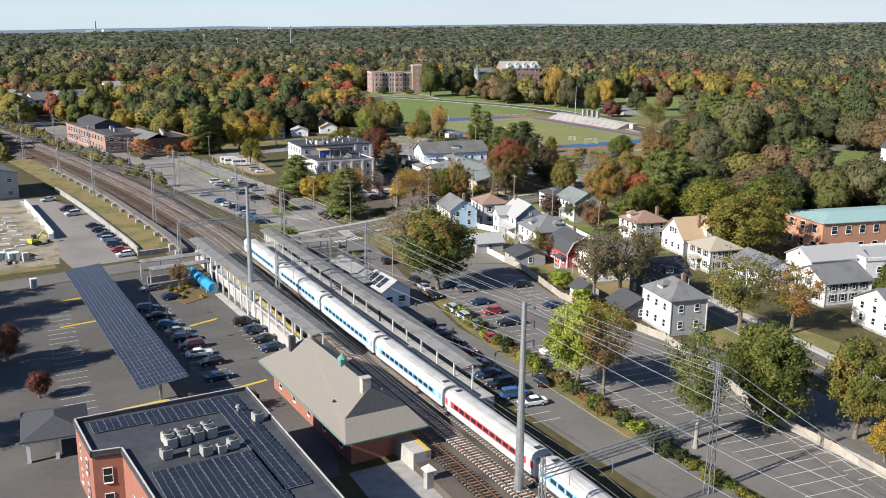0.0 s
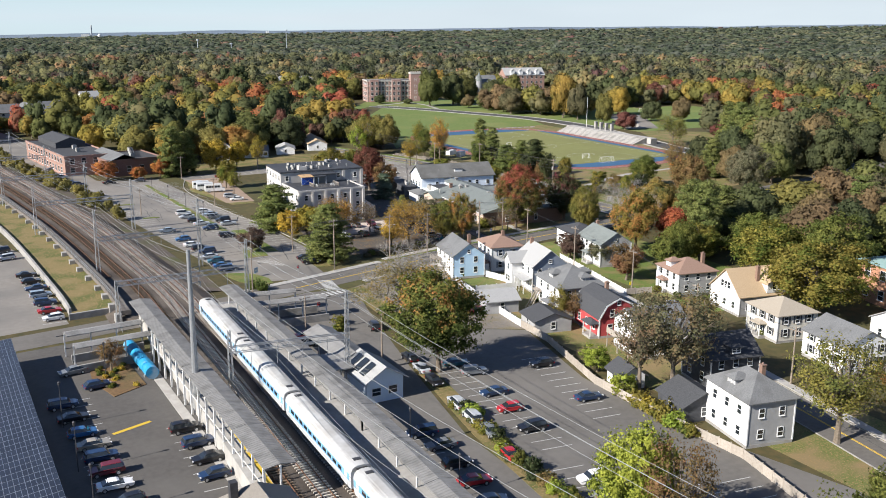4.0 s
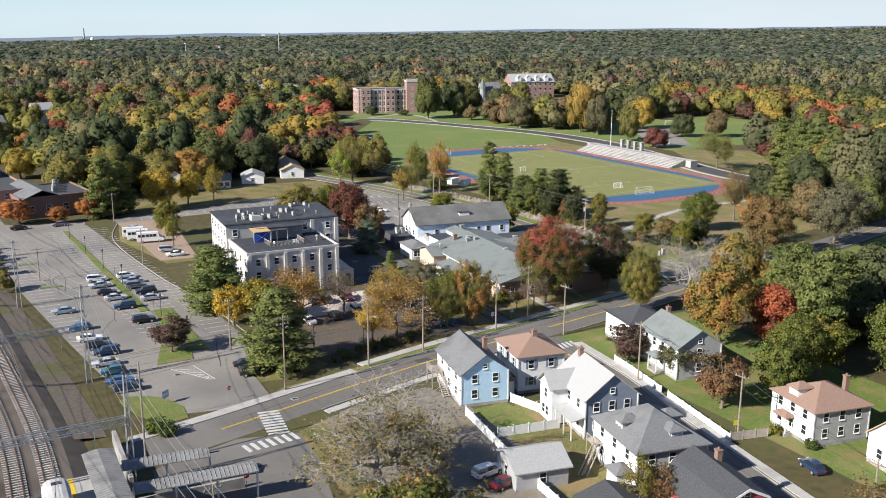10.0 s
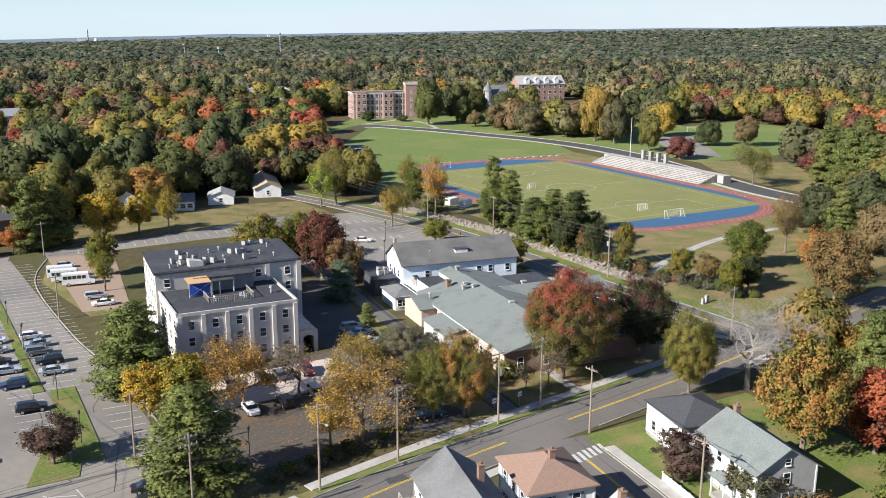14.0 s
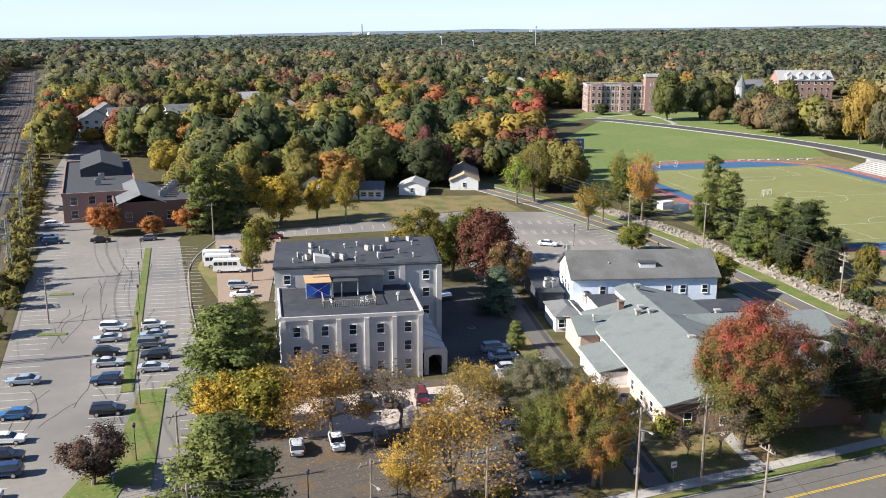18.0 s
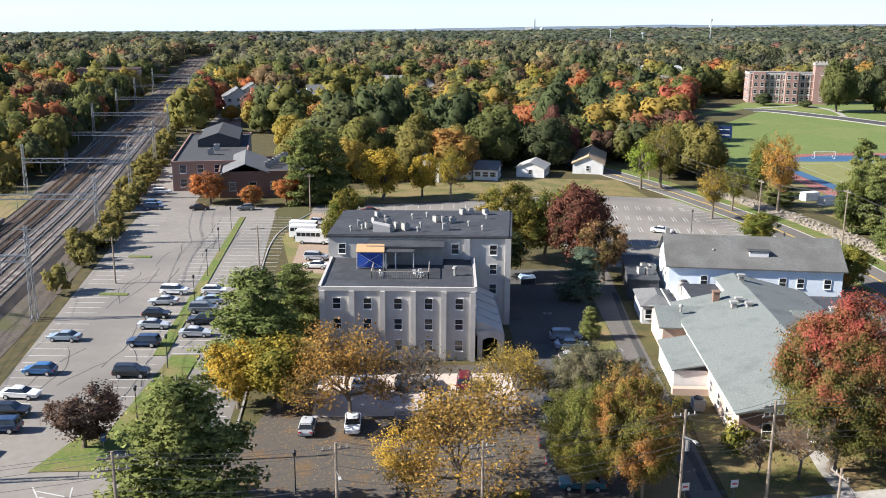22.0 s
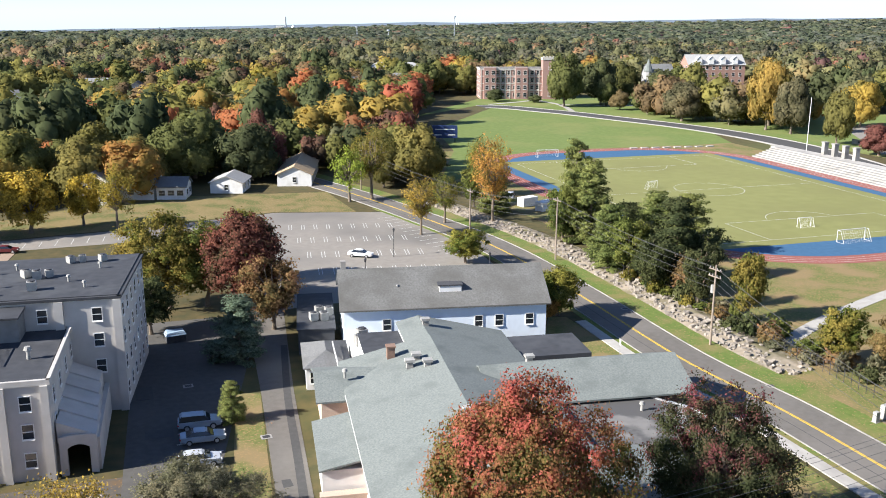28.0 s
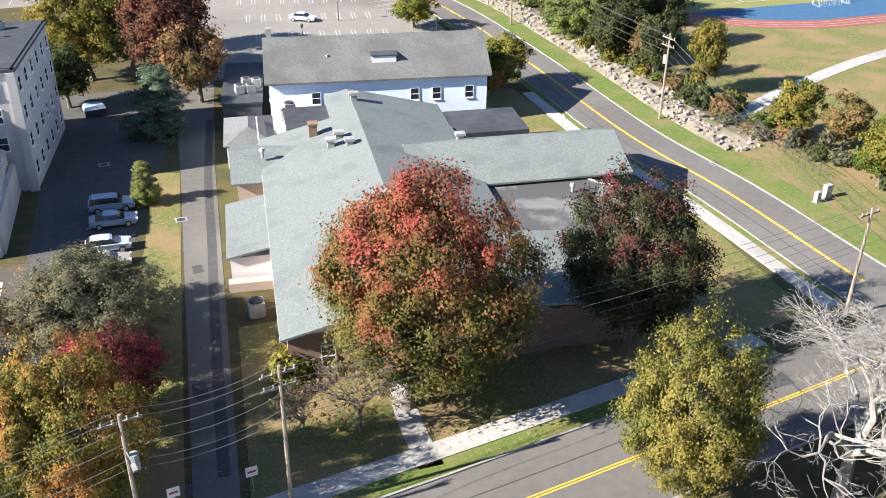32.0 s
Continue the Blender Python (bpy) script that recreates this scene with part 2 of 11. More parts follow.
GRASS = mat("lawn_grass", (0.095, 0.112, 0.03), (0.155, 0.158, 0.05), 1.6, 0.95, bump=0.6, bump_scale=9, stain=(0.21, 0.155, 0.075), stain_scale=0.16, stain_lo=0.43, stain_hi=0.60, fleck=((0.25, 0.17, 0.08), 3.4, 0.57))
FRESHGRASS = mat("fresh_mown_grass", (0.08, 0.125, 0.024), (0.125, 0.165, 0.038), 1.4, 0.95, bump=0.5, bump_scale=9, stain=(0.18, 0.155, 0.06), stain_scale=0.2, stain_lo=0.46, stain_hi=0.66, fleck=((0.24, 0.175, 0.08), 3.0, 0.62))
MEADOW = mat("sports_meadow", (0.11, 0.15, 0.038), (0.14, 0.185, 0.05), 0.5, 0.95, bump=0.3, bump_scale=6, stain=(0.2, 0.2, 0.07), stain_scale=0.03, stain_lo=0.5, stain_hi=0.8)
DRYGRASS = mat("dry_grass", (0.16, 0.125, 0.05), (0.20, 0.16, 0.07), 1.5, 0.95, bump=0.6, bump_scale=8, stain=(0.095, 0.105, 0.03), stain_scale=0.18, stain_lo=0.45, stain_hi=0.60, fleck=((0.27, 0.18, 0.09), 3.2, 0.58))
WOODFLOOR = mat("woodland_floor", (0.05, 0.05, 0.02), (0.10, 0.075, 0.03), 0.5, 0.95, stain=(0.08, 0.09, 0.03), stain_scale=0.02)
LITTER = mat("leaf_litter", (0.12, 0.075, 0.038), (0.19, 0.115, 0.055), 2.5, 0.95, bump=0.7, bump_scale=12, stain=(0.09, 0.085, 0.035), stain_scale=0.15)
ASPHALT = mat("asphalt", (0.116, 0.107, 0.096), (0.142, 0.132, 0.12), 1.2, 0.9, bump=0.25, bump_scale=30, stain=(0.168, 0.156, 0.142), stain_scale=0.06, stain_lo=0.45, stain_hi=0.7)
BROWNBRICK = mat("brown_brick", (0.19, 0.12, 0.09), (0.25, 0.165, 0.125), 8.0, 0.9, bump=0.3, bump_scale=12)
OLDASPHALT = mat("worn_asphalt", (0.208, 0.19, 0.167), (0.243, 0.224, 0.199), 0.8, 0.9, bump=0.25, bump_scale=30, stain=(0.15, 0.142, 0.132), stain_scale=0.05, stain_lo=0.45, stain_hi=0.72)
MIDASPHALT = mat("faded_asphalt", (0.118, 0.11, 0.10), (0.142, 0.133, 0.121), 1.0, 0.9, bump=0.25, bump_scale=30, stain=(0.165, 0.154, 0.14), stain_scale=0.06, stain_lo=0.45, stain_hi=0.7)
# yard asphalt, its colour darkened partly for the stucco building's deep shadow
SHADEASPHALT = mat("shade_dark_asphalt", (0.068, 0.065, 0.061), (0.088, 0.085, 0.08), 1.2, 0.9, bump=0.25, bump_scale=30, stain=(0.10, 0.096, 0.09), stain_scale=0.06, stain_lo=0.48, stain_hi=0.7)
PATCHASPHALT = mat("patched_asphalt", (0.06, 0.06, 0.06), (0.075, 0.074, 0.073), 1.5, 0.9, bump=0.25, bump_scale=30)
PAVING = mat("concrete_paving", (0.33, 0.315, 0.29), (0.4, 0.385, 0.36), 1.0, 0.9, bump=0.2, bump_scale=20, stain=(0.27, 0.258, 0.24), stain_scale=0.2, piece=0.07)
CONCRETE = mat("weathered_concrete", (0.27, 0.258, 0.24), (0.34, 0.328, 0.31), 0.8, 0.9, bump=0.3, bump_scale=14, stain=(0.18, 0.172, 0.16), stain_scale=0.25)
WHITELINE = mat("white_road_paint", (0.55, 0.55, 0.53), (0.38, 0.38, 0.365), 3.0, 0.8)
YELLOWLINE = mat("yellow_road_paint", (0.62, 0.42, 0.04), (0.50, 0.34, 0.05), 3.0, 0.8)
RAILDIRT = mat("trackside_dirt", (0.105, 0.085, 0.067), (0.15, 0.122, 0.097), 1.5, 0.95, bump=0.8, bump_scale=10, stain=(0.10, 0.10, 0.04), stain_scale=0.10, stain_lo=0.52, stain_hi=0.68)
BALLAST = mat("track_ballast", (0.08, 0.066, 0.055), (0.135, 0.113, 0.094), 6.0, 0.95, bump=1.0, bump_scale=14, stain=(0.055, 0.045, 0.038), stain_scale=0.12, stain_lo=0.45, stain_hi=0.7)
RUSTRAIL = mat("rusty_rail", (0.16, 0.08, 0.045), (0.24, 0.13, 0.08), 4.0, 0.6, metal=0.5)
TIE = mat("concrete_sleeper", (0.38, 0.34, 0.29), (0.48, 0.44, 0.39), 3.0, 0.9, piece=0.2)
TIMBERTIE = mat("timber_sleeper", (0.13, 0.095, 0.065), (0.20, 0.15, 0.105), 3.0, 0.9, piece=0.3)
STEEL = mat("galvanised_steel", (0.3, 0.31, 0.32), (0.38, 0.39, 0.4), 2.0, 0.5, metal=0.6)
DARKSTEEL = mat("dark_steel", (0.05, 0.05, 0.055), (0.08, 0.08, 0.085), 2.0, 0.6, metal=0.4)
POLEWOOD = mat("weathered_pole_wood", (0.20, 0.16, 0.125), (0.29, 0.24, 0.195), 3.0, 0.9)
WIRE = mat("cable", (0.05, 0.05, 0.05), (0.08, 0.08, 0.08), 3.0, 0.6)
CATWIRE = mat("overhead_wire", (0.32, 0.33, 0.33), (0.42, 0.43, 0.43), 3.0, 0.4, metal=0.6)
CORRUGATED = mat("grey_canopy_roofing", (0.19, 0.187, 0.18), (0.24, 0.235, 0.227), 1.0, 0.6, stain=(0.13, 0.127, 0.12), stain_scale=0.3)
WHITEPAINT = mat("white_paint", (0.62, 0.62, 0.6), (0.68, 0.68, 0.67), 1.5, 0.6)
CREAM = mat("cream_siding", (0.55, 0.52, 0.45), (0.6, 0.57, 0.5), 1.5, 0.7, bump=0.2, bump_scale=7)
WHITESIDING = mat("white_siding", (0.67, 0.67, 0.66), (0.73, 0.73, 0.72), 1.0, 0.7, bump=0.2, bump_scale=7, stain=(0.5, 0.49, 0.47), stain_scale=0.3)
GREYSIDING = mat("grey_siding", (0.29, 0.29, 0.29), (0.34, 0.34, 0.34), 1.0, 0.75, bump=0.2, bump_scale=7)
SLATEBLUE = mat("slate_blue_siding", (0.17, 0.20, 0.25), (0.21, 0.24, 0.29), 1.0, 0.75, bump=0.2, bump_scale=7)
BLUESIDING = mat("light_blue_siding", (0.38, 0.54, 0.69), (0.43, 0.59, 0.73), 1.0, 0.75, bump=0.2, bump_scale=7)
REDSIDING = mat("red_siding", (0.36, 0.055, 0.06), (0.42, 0.075, 0.075), 1.0, 0.75, bump=0.2, bump_scale=7)
DARKSIDING = mat("charcoal_siding", (0.05, 0.053, 0.06), (0.07, 0.073, 0.08), 1.0, 0.75, bump=0.2, bump_scale=7)
BEIGESIDING = mat("beige_siding", (0.47, 0.43, 0.36), (0.53, 0.49, 0.42), 1.0, 0.75, bump=0.2, bump_scale=7)
STUCCO = mat("pale_grey_stucco", (0.44, 0.42, 0.395), (0.50, 0.48, 0.455), 0.7, 0.9, bump=0.25, bump_scale=8, stain=(0.37, 0.35, 0.33), stain_scale=0.18)
BRICKRED = mat("red_brick", (0.25, 0.10, 0.07), (0.33, 0.145, 0.105), 9.0, 0.9, bump=0.3, bump_scale=12, stain=(0.25, 0.10, 0.075), stain_scale=0.3)
BRICKBUFF = mat("buff_brick", (0.46, 0.35, 0.285), (0.52, 0.41, 0.34), 8.0, 0.9, bump=0.3, bump_scale=12)
SCHOOLBRICK = mat("pinkish_brick", (0.29, 0.185, 0.16), (0.35, 0.225, 0.195), 3.0, 0.9)
STONE = mat("pale_stone_trim", (0.42, 0.395, 0.36), (0.48, 0.455, 0.42), 1.0, 0.85)
ROOFGREY = mat("grey_shingles", (0.125, 0.128, 0.13), (0.18, 0.183, 0.185), 5.0, 0.95, bump=0.35, bump_scale=9, stain=(0.1, 0.1, 0.1), stain_scale=0.25)
ROOFGREEN = mat("grey_green_shingles", (0.135, 0.152, 0.145), (0.2, 0.22, 0.21), 5.0, 0.95, bump=0.35, bump_scale=9, stain=(0.12, 0.135, 0.13), stain_scale=0.3)
ROOFDARK = mat("charcoal_shingles", (0.045, 0.047, 0.052), (0.075, 0.077, 0.082), 5.0, 0.95, bump=0.35, bump_scale=9)
ROOFBROWN = mat("brown_shingles", (0.215, 0.14, 0.105), (0.28, 0.185, 0.145), 5.0, 0.95, bump=0.35, bump_scale=9)
ROOFBEIGE = mat("beige_shingles", (0.30, 0.26, 0.205), (0.36, 0.315, 0.255), 5.0, 0.95, bump=0.35, bump_scale=9)
ROOFTAN = mat("tan_shingles", (0.37, 0.27, 0.165), (0.44, 0.33, 0.215), 5.0, 0.95, bump=0.35, bump_scale=9)
ROOFLIGHT = mat("pale_grey_shingles", (0.29, 0.29, 0.285), (0.37, 0.37, 0.365), 5.0, 0.95, bump=0.35, bump_scale=9)
ROOFMOSS = mat("weathered_grey_shingles", (0.115, 0.115, 0.11), (0.17, 0.17, 0.165), 4.0, 0.95, bump=0.35, bump_scale=9, stain=(0.095, 0.093, 0.086), stain_scale=0.22, stain_lo=0.4, stain_hi=0.7)
STATIONROOF = mat("taupe_shingles", (0.175, 0.158, 0.138), (0.225, 0.205, 0.18), 5.0, 0.95, bump=0.35, bump_scale=9)
MEMBRANE = mat("dark_roof_membrane", (0.038, 0.041, 0.048), (0.055, 0.058, 0.066), 0.8, 0.8, stain=(0.075, 0.08, 0.088), stain_scale=0.2, stain_lo=0.5, stain_hi=0.8)
MEMBRANEGREY = mat("grey_roof_membrane", (0.16, 0.155, 0.148), (0.20, 0.193, 0.185), 0.8, 0.7, stain=(0.085, 0.083, 0.082), stain_scale=0.16, stain_lo=0.50, stain_hi=0.56)
GLASS = glass_mat("window_glass")
BLUEGLASS = glass_mat("tinted_glazing", (0.05, 0.09, 0.12))
BARK = mat("bark", (0.12, 0.095, 0.07), (0.20, 0.165, 0.13), 4.0, 0.95, bump=0.6, bump_scale=8)
PALEBARK = mat("pale_bark", (0.22, 0.205, 0.185), (0.33, 0.31, 0.285), 2.0, 0.95, bump=0.4, bump_scale=6, stain=(0.20, 0.185, 0.16), stain_scale=0.8)
PVCELL = mat("solar_cells", (0.017, 0.021, 0.032), (0.025, 0.031, 0.045), 2.0, 0.3, spec=0.4, piece=0.2)
ROSEBRICK = mat("rose_brick", (0.27, 0.165, 0.13), (0.34, 0.215, 0.175), 4.0, 0.9)
ALU = mat("aluminium", (0.55, 0.56, 0.57), (0.62, 0.63, 0.64), 2.0, 0.4, metal=0.7)
TANKBLUE = mat("blue_plastic", (0.02, 0.24, 0.46), (0.03, 0.30, 0.53), 1.5, 0.5, stain=(0.25, 0.40, 0.52), stain_scale=0.5, stain_lo=0.55, stain_hi=0.7)
MACHINE = mat("pale_machine_metal", (0.27, 0.265, 0.25), (0.36, 0.355, 0.335), 2.0, 0.6, piece=0.15)
TIMBERFENCE = mat("weathered_fence_board", (0.30, 0.26, 0.22), (0.38, 0.34, 0.29), 3.0, 0.9, piece=0.15)
ROCK = mat("wall_rock", (0.19, 0.165, 0.138), (0.30, 0.268, 0.23), 1.5, 0.95, bump=0.6, bump_scale=4, piece=0.25)
REDPAINT = mat("red_sign_paint", (0.50, 0.04, 0.04), (0.55, 0.05, 0.05), 2.0, 0.6)

# ---------------- ground, roads, pavements ----------------
def smooth_path(pts, step=2.0):
    """Points along a smooth curve through pts (x, y)."""
    out = []
    p = [pts[0]] + list(pts) + [pts[-1]]
    for a, b, c, d in zip(p, p[1:], p[2:], p[3:]):
        n = max(1, int(math.dist(b, c) / step))
        for i in range(n):
            t = i / n
            out.append(tuple(0.5 * (2 * b[k] + (c[k] - a[k]) * t + (2 * a[k] - 5 * b[k] + 4 * c[k] - d[k]) * t * t
                                    + (3 * b[k] - a[k] - 3 * c[k] + d[k]) * t ** 3) for k in (0, 1)))
    out.append(tuple(pts[-1]))
    return out


def offset(path, d):
    """The path moved d to its left."""
    out = []
    for i, p in enumerate(path):
        a, b = path[max(0, i - 1)], path[min(len(path) - 1, i + 1)]
        n = math.dist(a, b) or 1
        out.append((p[0] - (b[1] - a[1]) / n * d, p[1] + (b[0] - a[0]) / n * d))
    return out


def ribbon(b, path, d0, d1, z0, z1):
    """A strip with thickness between two offsets of a path."""
    l, r = offset(path, max(d0, d1)), offset(path, min(d0, d1))
    n = len(path)
    vs = [(*p, z) for z in (z0, z1) for q in (l, r) for p in q]
    fs = []
    for i in range(n - 1):
        L0, R0, L1, R1 = i, n + i, 2 * n + i, 3 * n + i
        fs += [(L1, R1, R1 + 1, L1 + 1), (L0, L0 + 1, R0 + 1, R0), (R0, R0 + 1, R1 + 1, R1), (L0 + 1, L0, L1, L1 + 1)]
    fs += [(0, n, 3 * n, 2 * n), (n - 1, 3 * n - 1, 4 * n - 1, 2 * n - 1)]
    return b.add(vs, fs)


def flat(name, pts, z, material, label=""):
    return setting(name, Build().prism(pts, z - 0.3, z), material, label)


def rect(x0, y0, x1, y1):
    return [(x0, y0), (x1, y0), (x1, y1), (x0, y1)]


RAIL_Y = [-60, 0, 40, 88, 125, 165, 215, 242, 267, 318, 364, 411, 517, 640, 761, 1150]
RAIL_X = [56.0, 60.5, 63.0, 66.1, 67.0, 68.6, 70.5, 71.3, 70.4, 67.4, 62.7, 57.0, 41.0, 22.0, 4.7, -60]
RAIL = smooth_path(list(zip(RAIL_X, RAIL_Y)), 3.0)
RZ = 1.5


def rail_x(y):
    return float(np.interp(y, [p[1] for p in RAIL], [p[0] for p in RAIL]))


HILL_AZ = (-35, -20, -5, 5, 14, 24, 34, 44, 55, 68)
HILL_Z = (-66, -64, -56, -38, -20, -10, 8, 20, 36, 42)


def ground_z(x, y):
    """The land is lowered past a kilometre and raised to wooded hills in the east, to fit the camera's horizon."""
    dx, dy = x - 150.0, y - 165.0
    d = math.hypot(dx, dy)
    if dy <= 0 or d < 1000:
        return 0.0
    fall = -0.0095 * (d - 1000) * (1.0 - 0.6 * max(-0.4, dx / d))
    t = min(1.0, max(0.0, (d - 2300) / 2100))
    t = t * t * (3 - 2 * t)
    top = float(np.interp(math.degrees(math.atan2(dx, dy)), HILL_AZ, HILL_Z)) + 5 * noise.noise(Vector((x * 0.0016, y * 0.0016, 0.4)))
    return fall * (1 - t) + top * t


gb = Build()
rings = [0, 60, 150, 300, 500, 800, 1000, 1300, 1700, 2100, 2500, 2900, 3300, 3700, 4100, 4500, 4900]
for r in rings:
    for k in range(96):
        a = 2 * math.pi * k / 96
        x_, y_ = 160 + r * math.cos(a), 260 + r * math.sin(a)
        gb.v.append((x_, y_, ground_z(x_, y_)))
for i in range(len(rings) - 1):
    for k in range(96):
        gb.f.append((i * 96 + k, (i + 1) * 96 + k, (i + 1) * 96 + (k + 1) % 96, i * 96 + (k + 1) % 96))
setting("ground", gb, WOODFLOOR, "leaf-strewn grassy ground of a wooded town")

ROAD_A = smooth_path([(-60, 214), (20, 224), (60, 229.5), (92, 235.5), (125, 243.5), (150, 248.7), (185, 254.2), (216, 259.5), (260, 268), (330, 283), (420, 300)])
CROSS_ST = smooth_path([(163.2, 246.5), (160.4, 224), (156.5, 207), (151.5, 180), (146, 152), (139, 115), (130, 70), (124, 30)])
ROAD_B = smooth_path([(223.4, 262.6), (222.6, 275), (221.7, 291), (219.3, 310), (218.9, 340), (217.5, 370), (213, 395), (203, 432), (190, 470), (176, 520), (160, 600), (140, 700)])
setting("road", ribbon(Build(), ROAD_A, 4.3, -4.3, -0.3, 0.03), ASPHALT, "grey asphalt street with a double yellow line")
setting("road", ribbon(Build(), CROSS_ST, 3.7, -3.7, -0.3, 0.034), ASPHALT, "grey asphalt side street between houses")
setting("road", ribbon(Build(), ROAD_B, 3.9, -3.9, -0.3, 0.038), ASPHALT, "grey asphalt street beside a rock wall")


def sub(path, i0, i1):
    return path[i0:i1]


def near(path, x=None, y=None):
    return min(range(len(path)), key=lambda i: abs(path[i][0] - x) if x is not None else abs(path[i][1] - y))


yl = Build()
for path, a, b_ in ((ROAD_A, near(ROAD_A, x=96), near(ROAD_A, x=158)), (ROAD_A, near(ROAD_A, x=168), near(ROAD_A, x=330)),
                    (CROSS_ST, 3, len(CROSS_ST) - 1), (ROAD_B, 4, len(ROAD_B) - 1)):
    for d in (-0.115, 0.115):
        ribbon(yl, path[a:b_], d + 0.065, d - 0.065, 0.0, 0.05)
setting("centre_line", yl, YELLOWLINE, "double yellow centre line")
# pavements with kerbs
kb = Build()
pv = Build()
iA0, iA1 = near(ROAD_A, x=84), near(ROAD_A, x=211)
ribbon(kb, ROAD_A[iA0:iA1], 4.32, 4.5, -0.2, 0.14)
ribbon(pv, ROAD_A[iA0:near(ROAD_A, x=128)], 4.5, 6.4, -0.2, 0.135)
ribbon(pv, ROAD_A[near(ROAD_A, x=128):iA1], 6.0, 7.8, -0.2, 0.135)
ribbon(kb, ROAD_A[near(ROAD_A, x=111):near(ROAD_A, x=157)], -4.32, -4.5, -0.2, 0.14)
ribbon(pv, ROAD_A[near(ROAD_A, x=111):near(ROAD_A, x=157)], -5.0, -6.6, -0.2, 0.135)
ribbon(kb, ROAD_A[near(ROAD_A, x=170):near(ROAD_A, x=330)], -4.32, -4.5, -0.2, 0.14)
iC0, iC1 = near(CROSS_ST, y=241), near(CROSS_ST, y=60)
ribbon(kb, CROSS_ST[iC0:iC1], 3.72, 3.9, -0.2, 0.14)
ribbon(pv, CROSS_ST[iC0:iC1], 4.2, 5.9, -0.2, 0.135)
ribbon(kb, CROSS_ST[iC0:iC1], -3.72, -3.9, -0.2, 0.14)
iB0, iB1 = near(ROAD_B, y=268), near(ROAD_B, y=470)
ribbon(kb, ROAD_B[iB0:iB1], -3.92, -4.06, -0.2, 0.14)
ribbon(kb, ROAD_B[iB0:iB1], 3.92, 4.06, -0.2, 0.14)
ribbon(pv, ROAD_B[iB0:near(ROAD_B, y=330)], 5.0, 6.7, -0.2, 0.135)
setting("kerb", kb, CONCRETE, "pale concrete kerb")
setting("pavement", pv, PAVING, "pale concrete pavement")

# lawns and verges, dry where no trees shade them
flat("lawn", [(164.6, 258.9), (214.6, 267.2), (215.4, 284), (213.6, 300), (212, 330), (204, 332), (204, 300), (198, 280), (166.5, 280)], 0.02, GRASS, "lawn strewn with leaves round a brick building")
flat("lawn", [(155.6, 257.4), (160.3, 258.2), (164.3, 314), (161.5, 315), (159.5, 296), (156, 280)], 0.02, GRASS, "leaf-strewn grass strip beside a drive")
vb = Build()
ribbon(vb, ROAD_B[iB0:iB1], -4.1, -8.0, -0.2, 0.06)
ribbon(vb, ROAD_B[iB0:near(ROAD_B, y=420)], 4.1, 5.0, -0.2, 0.06)
ribbon(vb, ROAD_A[near(ROAD_A, x=128):iA1], 4.5, 6.0, -0.2, 0.06)
setting("verge", vb, FRESHGRASS, "grass verge beside the street")
flat("lawn", [(84.7, 254.7), (86, 256.3), (89.4, 254.8), (91.7, 252.5), (93.3, 247.7), (92.9, 243.0), (89.6, 242.6), (86.2, 247.5)], 0.08, FRESHGRASS, "mown grass corner by the car park")
flat("lawn", [(107.5, 251.5), (113, 250.7), (121, 254), (119, 263), (108.5, 263)], 0.06, DRYGRASS, "dry leaf-strewn grass under a pine")
flat("lawn", [(99, 240.4), (128, 246.8), (128, 250.5), (110, 247.5)], 0.022, GRASS)
flat("lawn", rect(133, 212, 139.5, 224), 0.03, FRESHGRASS, "green back lawn inside a white fence")
flat("lawn", rect(166, 176, 200, 246), 0.015, FRESHGRASS, "house lawns along a side street")
flat("lawn", rect(127, 100, 150, 222), 0.015, GRASS, "back gardens between houses")
flat("yard", [(105, 199), (127, 186), (132, 205), (133.5, 224), (131.5, 236), (117, 234.5), (106.5, 230)], 0.02, mat("gravelly_asphalt", (0.15, 0.135, 0.115), (0.19, 0.17, 0.148), 1.3, 0.93, bump=0.4, bump_scale=16, stain=(0.17, 0.145, 0.085), stain_scale=0.22, stain_lo=0.5, stain_hi=0.68, fleck=((0.26, 0.19, 0.10), 2.8, 0.62)), "worn gravelly yard strewn with leaves under a half-bare tree")
flat("lawn", [(103.5, 200.5), (106.5, 199.5), (109, 215), (110.5, 231), (106, 230)], 0.03, DRYGRASS, "narrow dry grass edge beside a car park")
flat("bank", [(86, 95), (88, 120), (91, 150), (96, 178), (99, 178), (95, 150), (92.5, 120), (90, 95)], 0.05, DRYGRASS, "dry grass strip between car parks")

# car parks
NLOT = [(87, 246), (99, 243.5), (107, 245.5), (108, 262), (113, 268), (112, 300), (108, 330), (106, 360), (103.5, 398), (72, 398), (74, 370), (78, 330), (82, 290), (85, 262)]
flat("car_park", NLOT, 0.012, OLDASPHALT, "worn asphalt car park with white bays")
flat("car_park", [(121, 256), (170, 262), (168.5, 262), (156, 262), (155.5, 282), (162, 315), (168, 345), (150, 345), (148, 262)], 0.012, SHADEASPHALT, "asphalt yard beside a stucco building")
# leaf litter on asphalt, the colour also darkened for the trees' shade
flat("car_park", [(113, 258), (150, 261), (150, 297), (120, 297), (113, 268)], 0.008, mat("shaded_leafy_asphalt", (0.075, 0.068, 0.06), (0.10, 0.086, 0.07), 1.6, 0.92, bump=0.4, bump_scale=18, stain=(0.13, 0.085, 0.047), stain_scale=0.3, stain_lo=0.52, stain_hi=0.66, fleck=((0.22, 0.13, 0.05), 3.0, 0.62)), "leaf-strewn asphalt forecourt under trees")
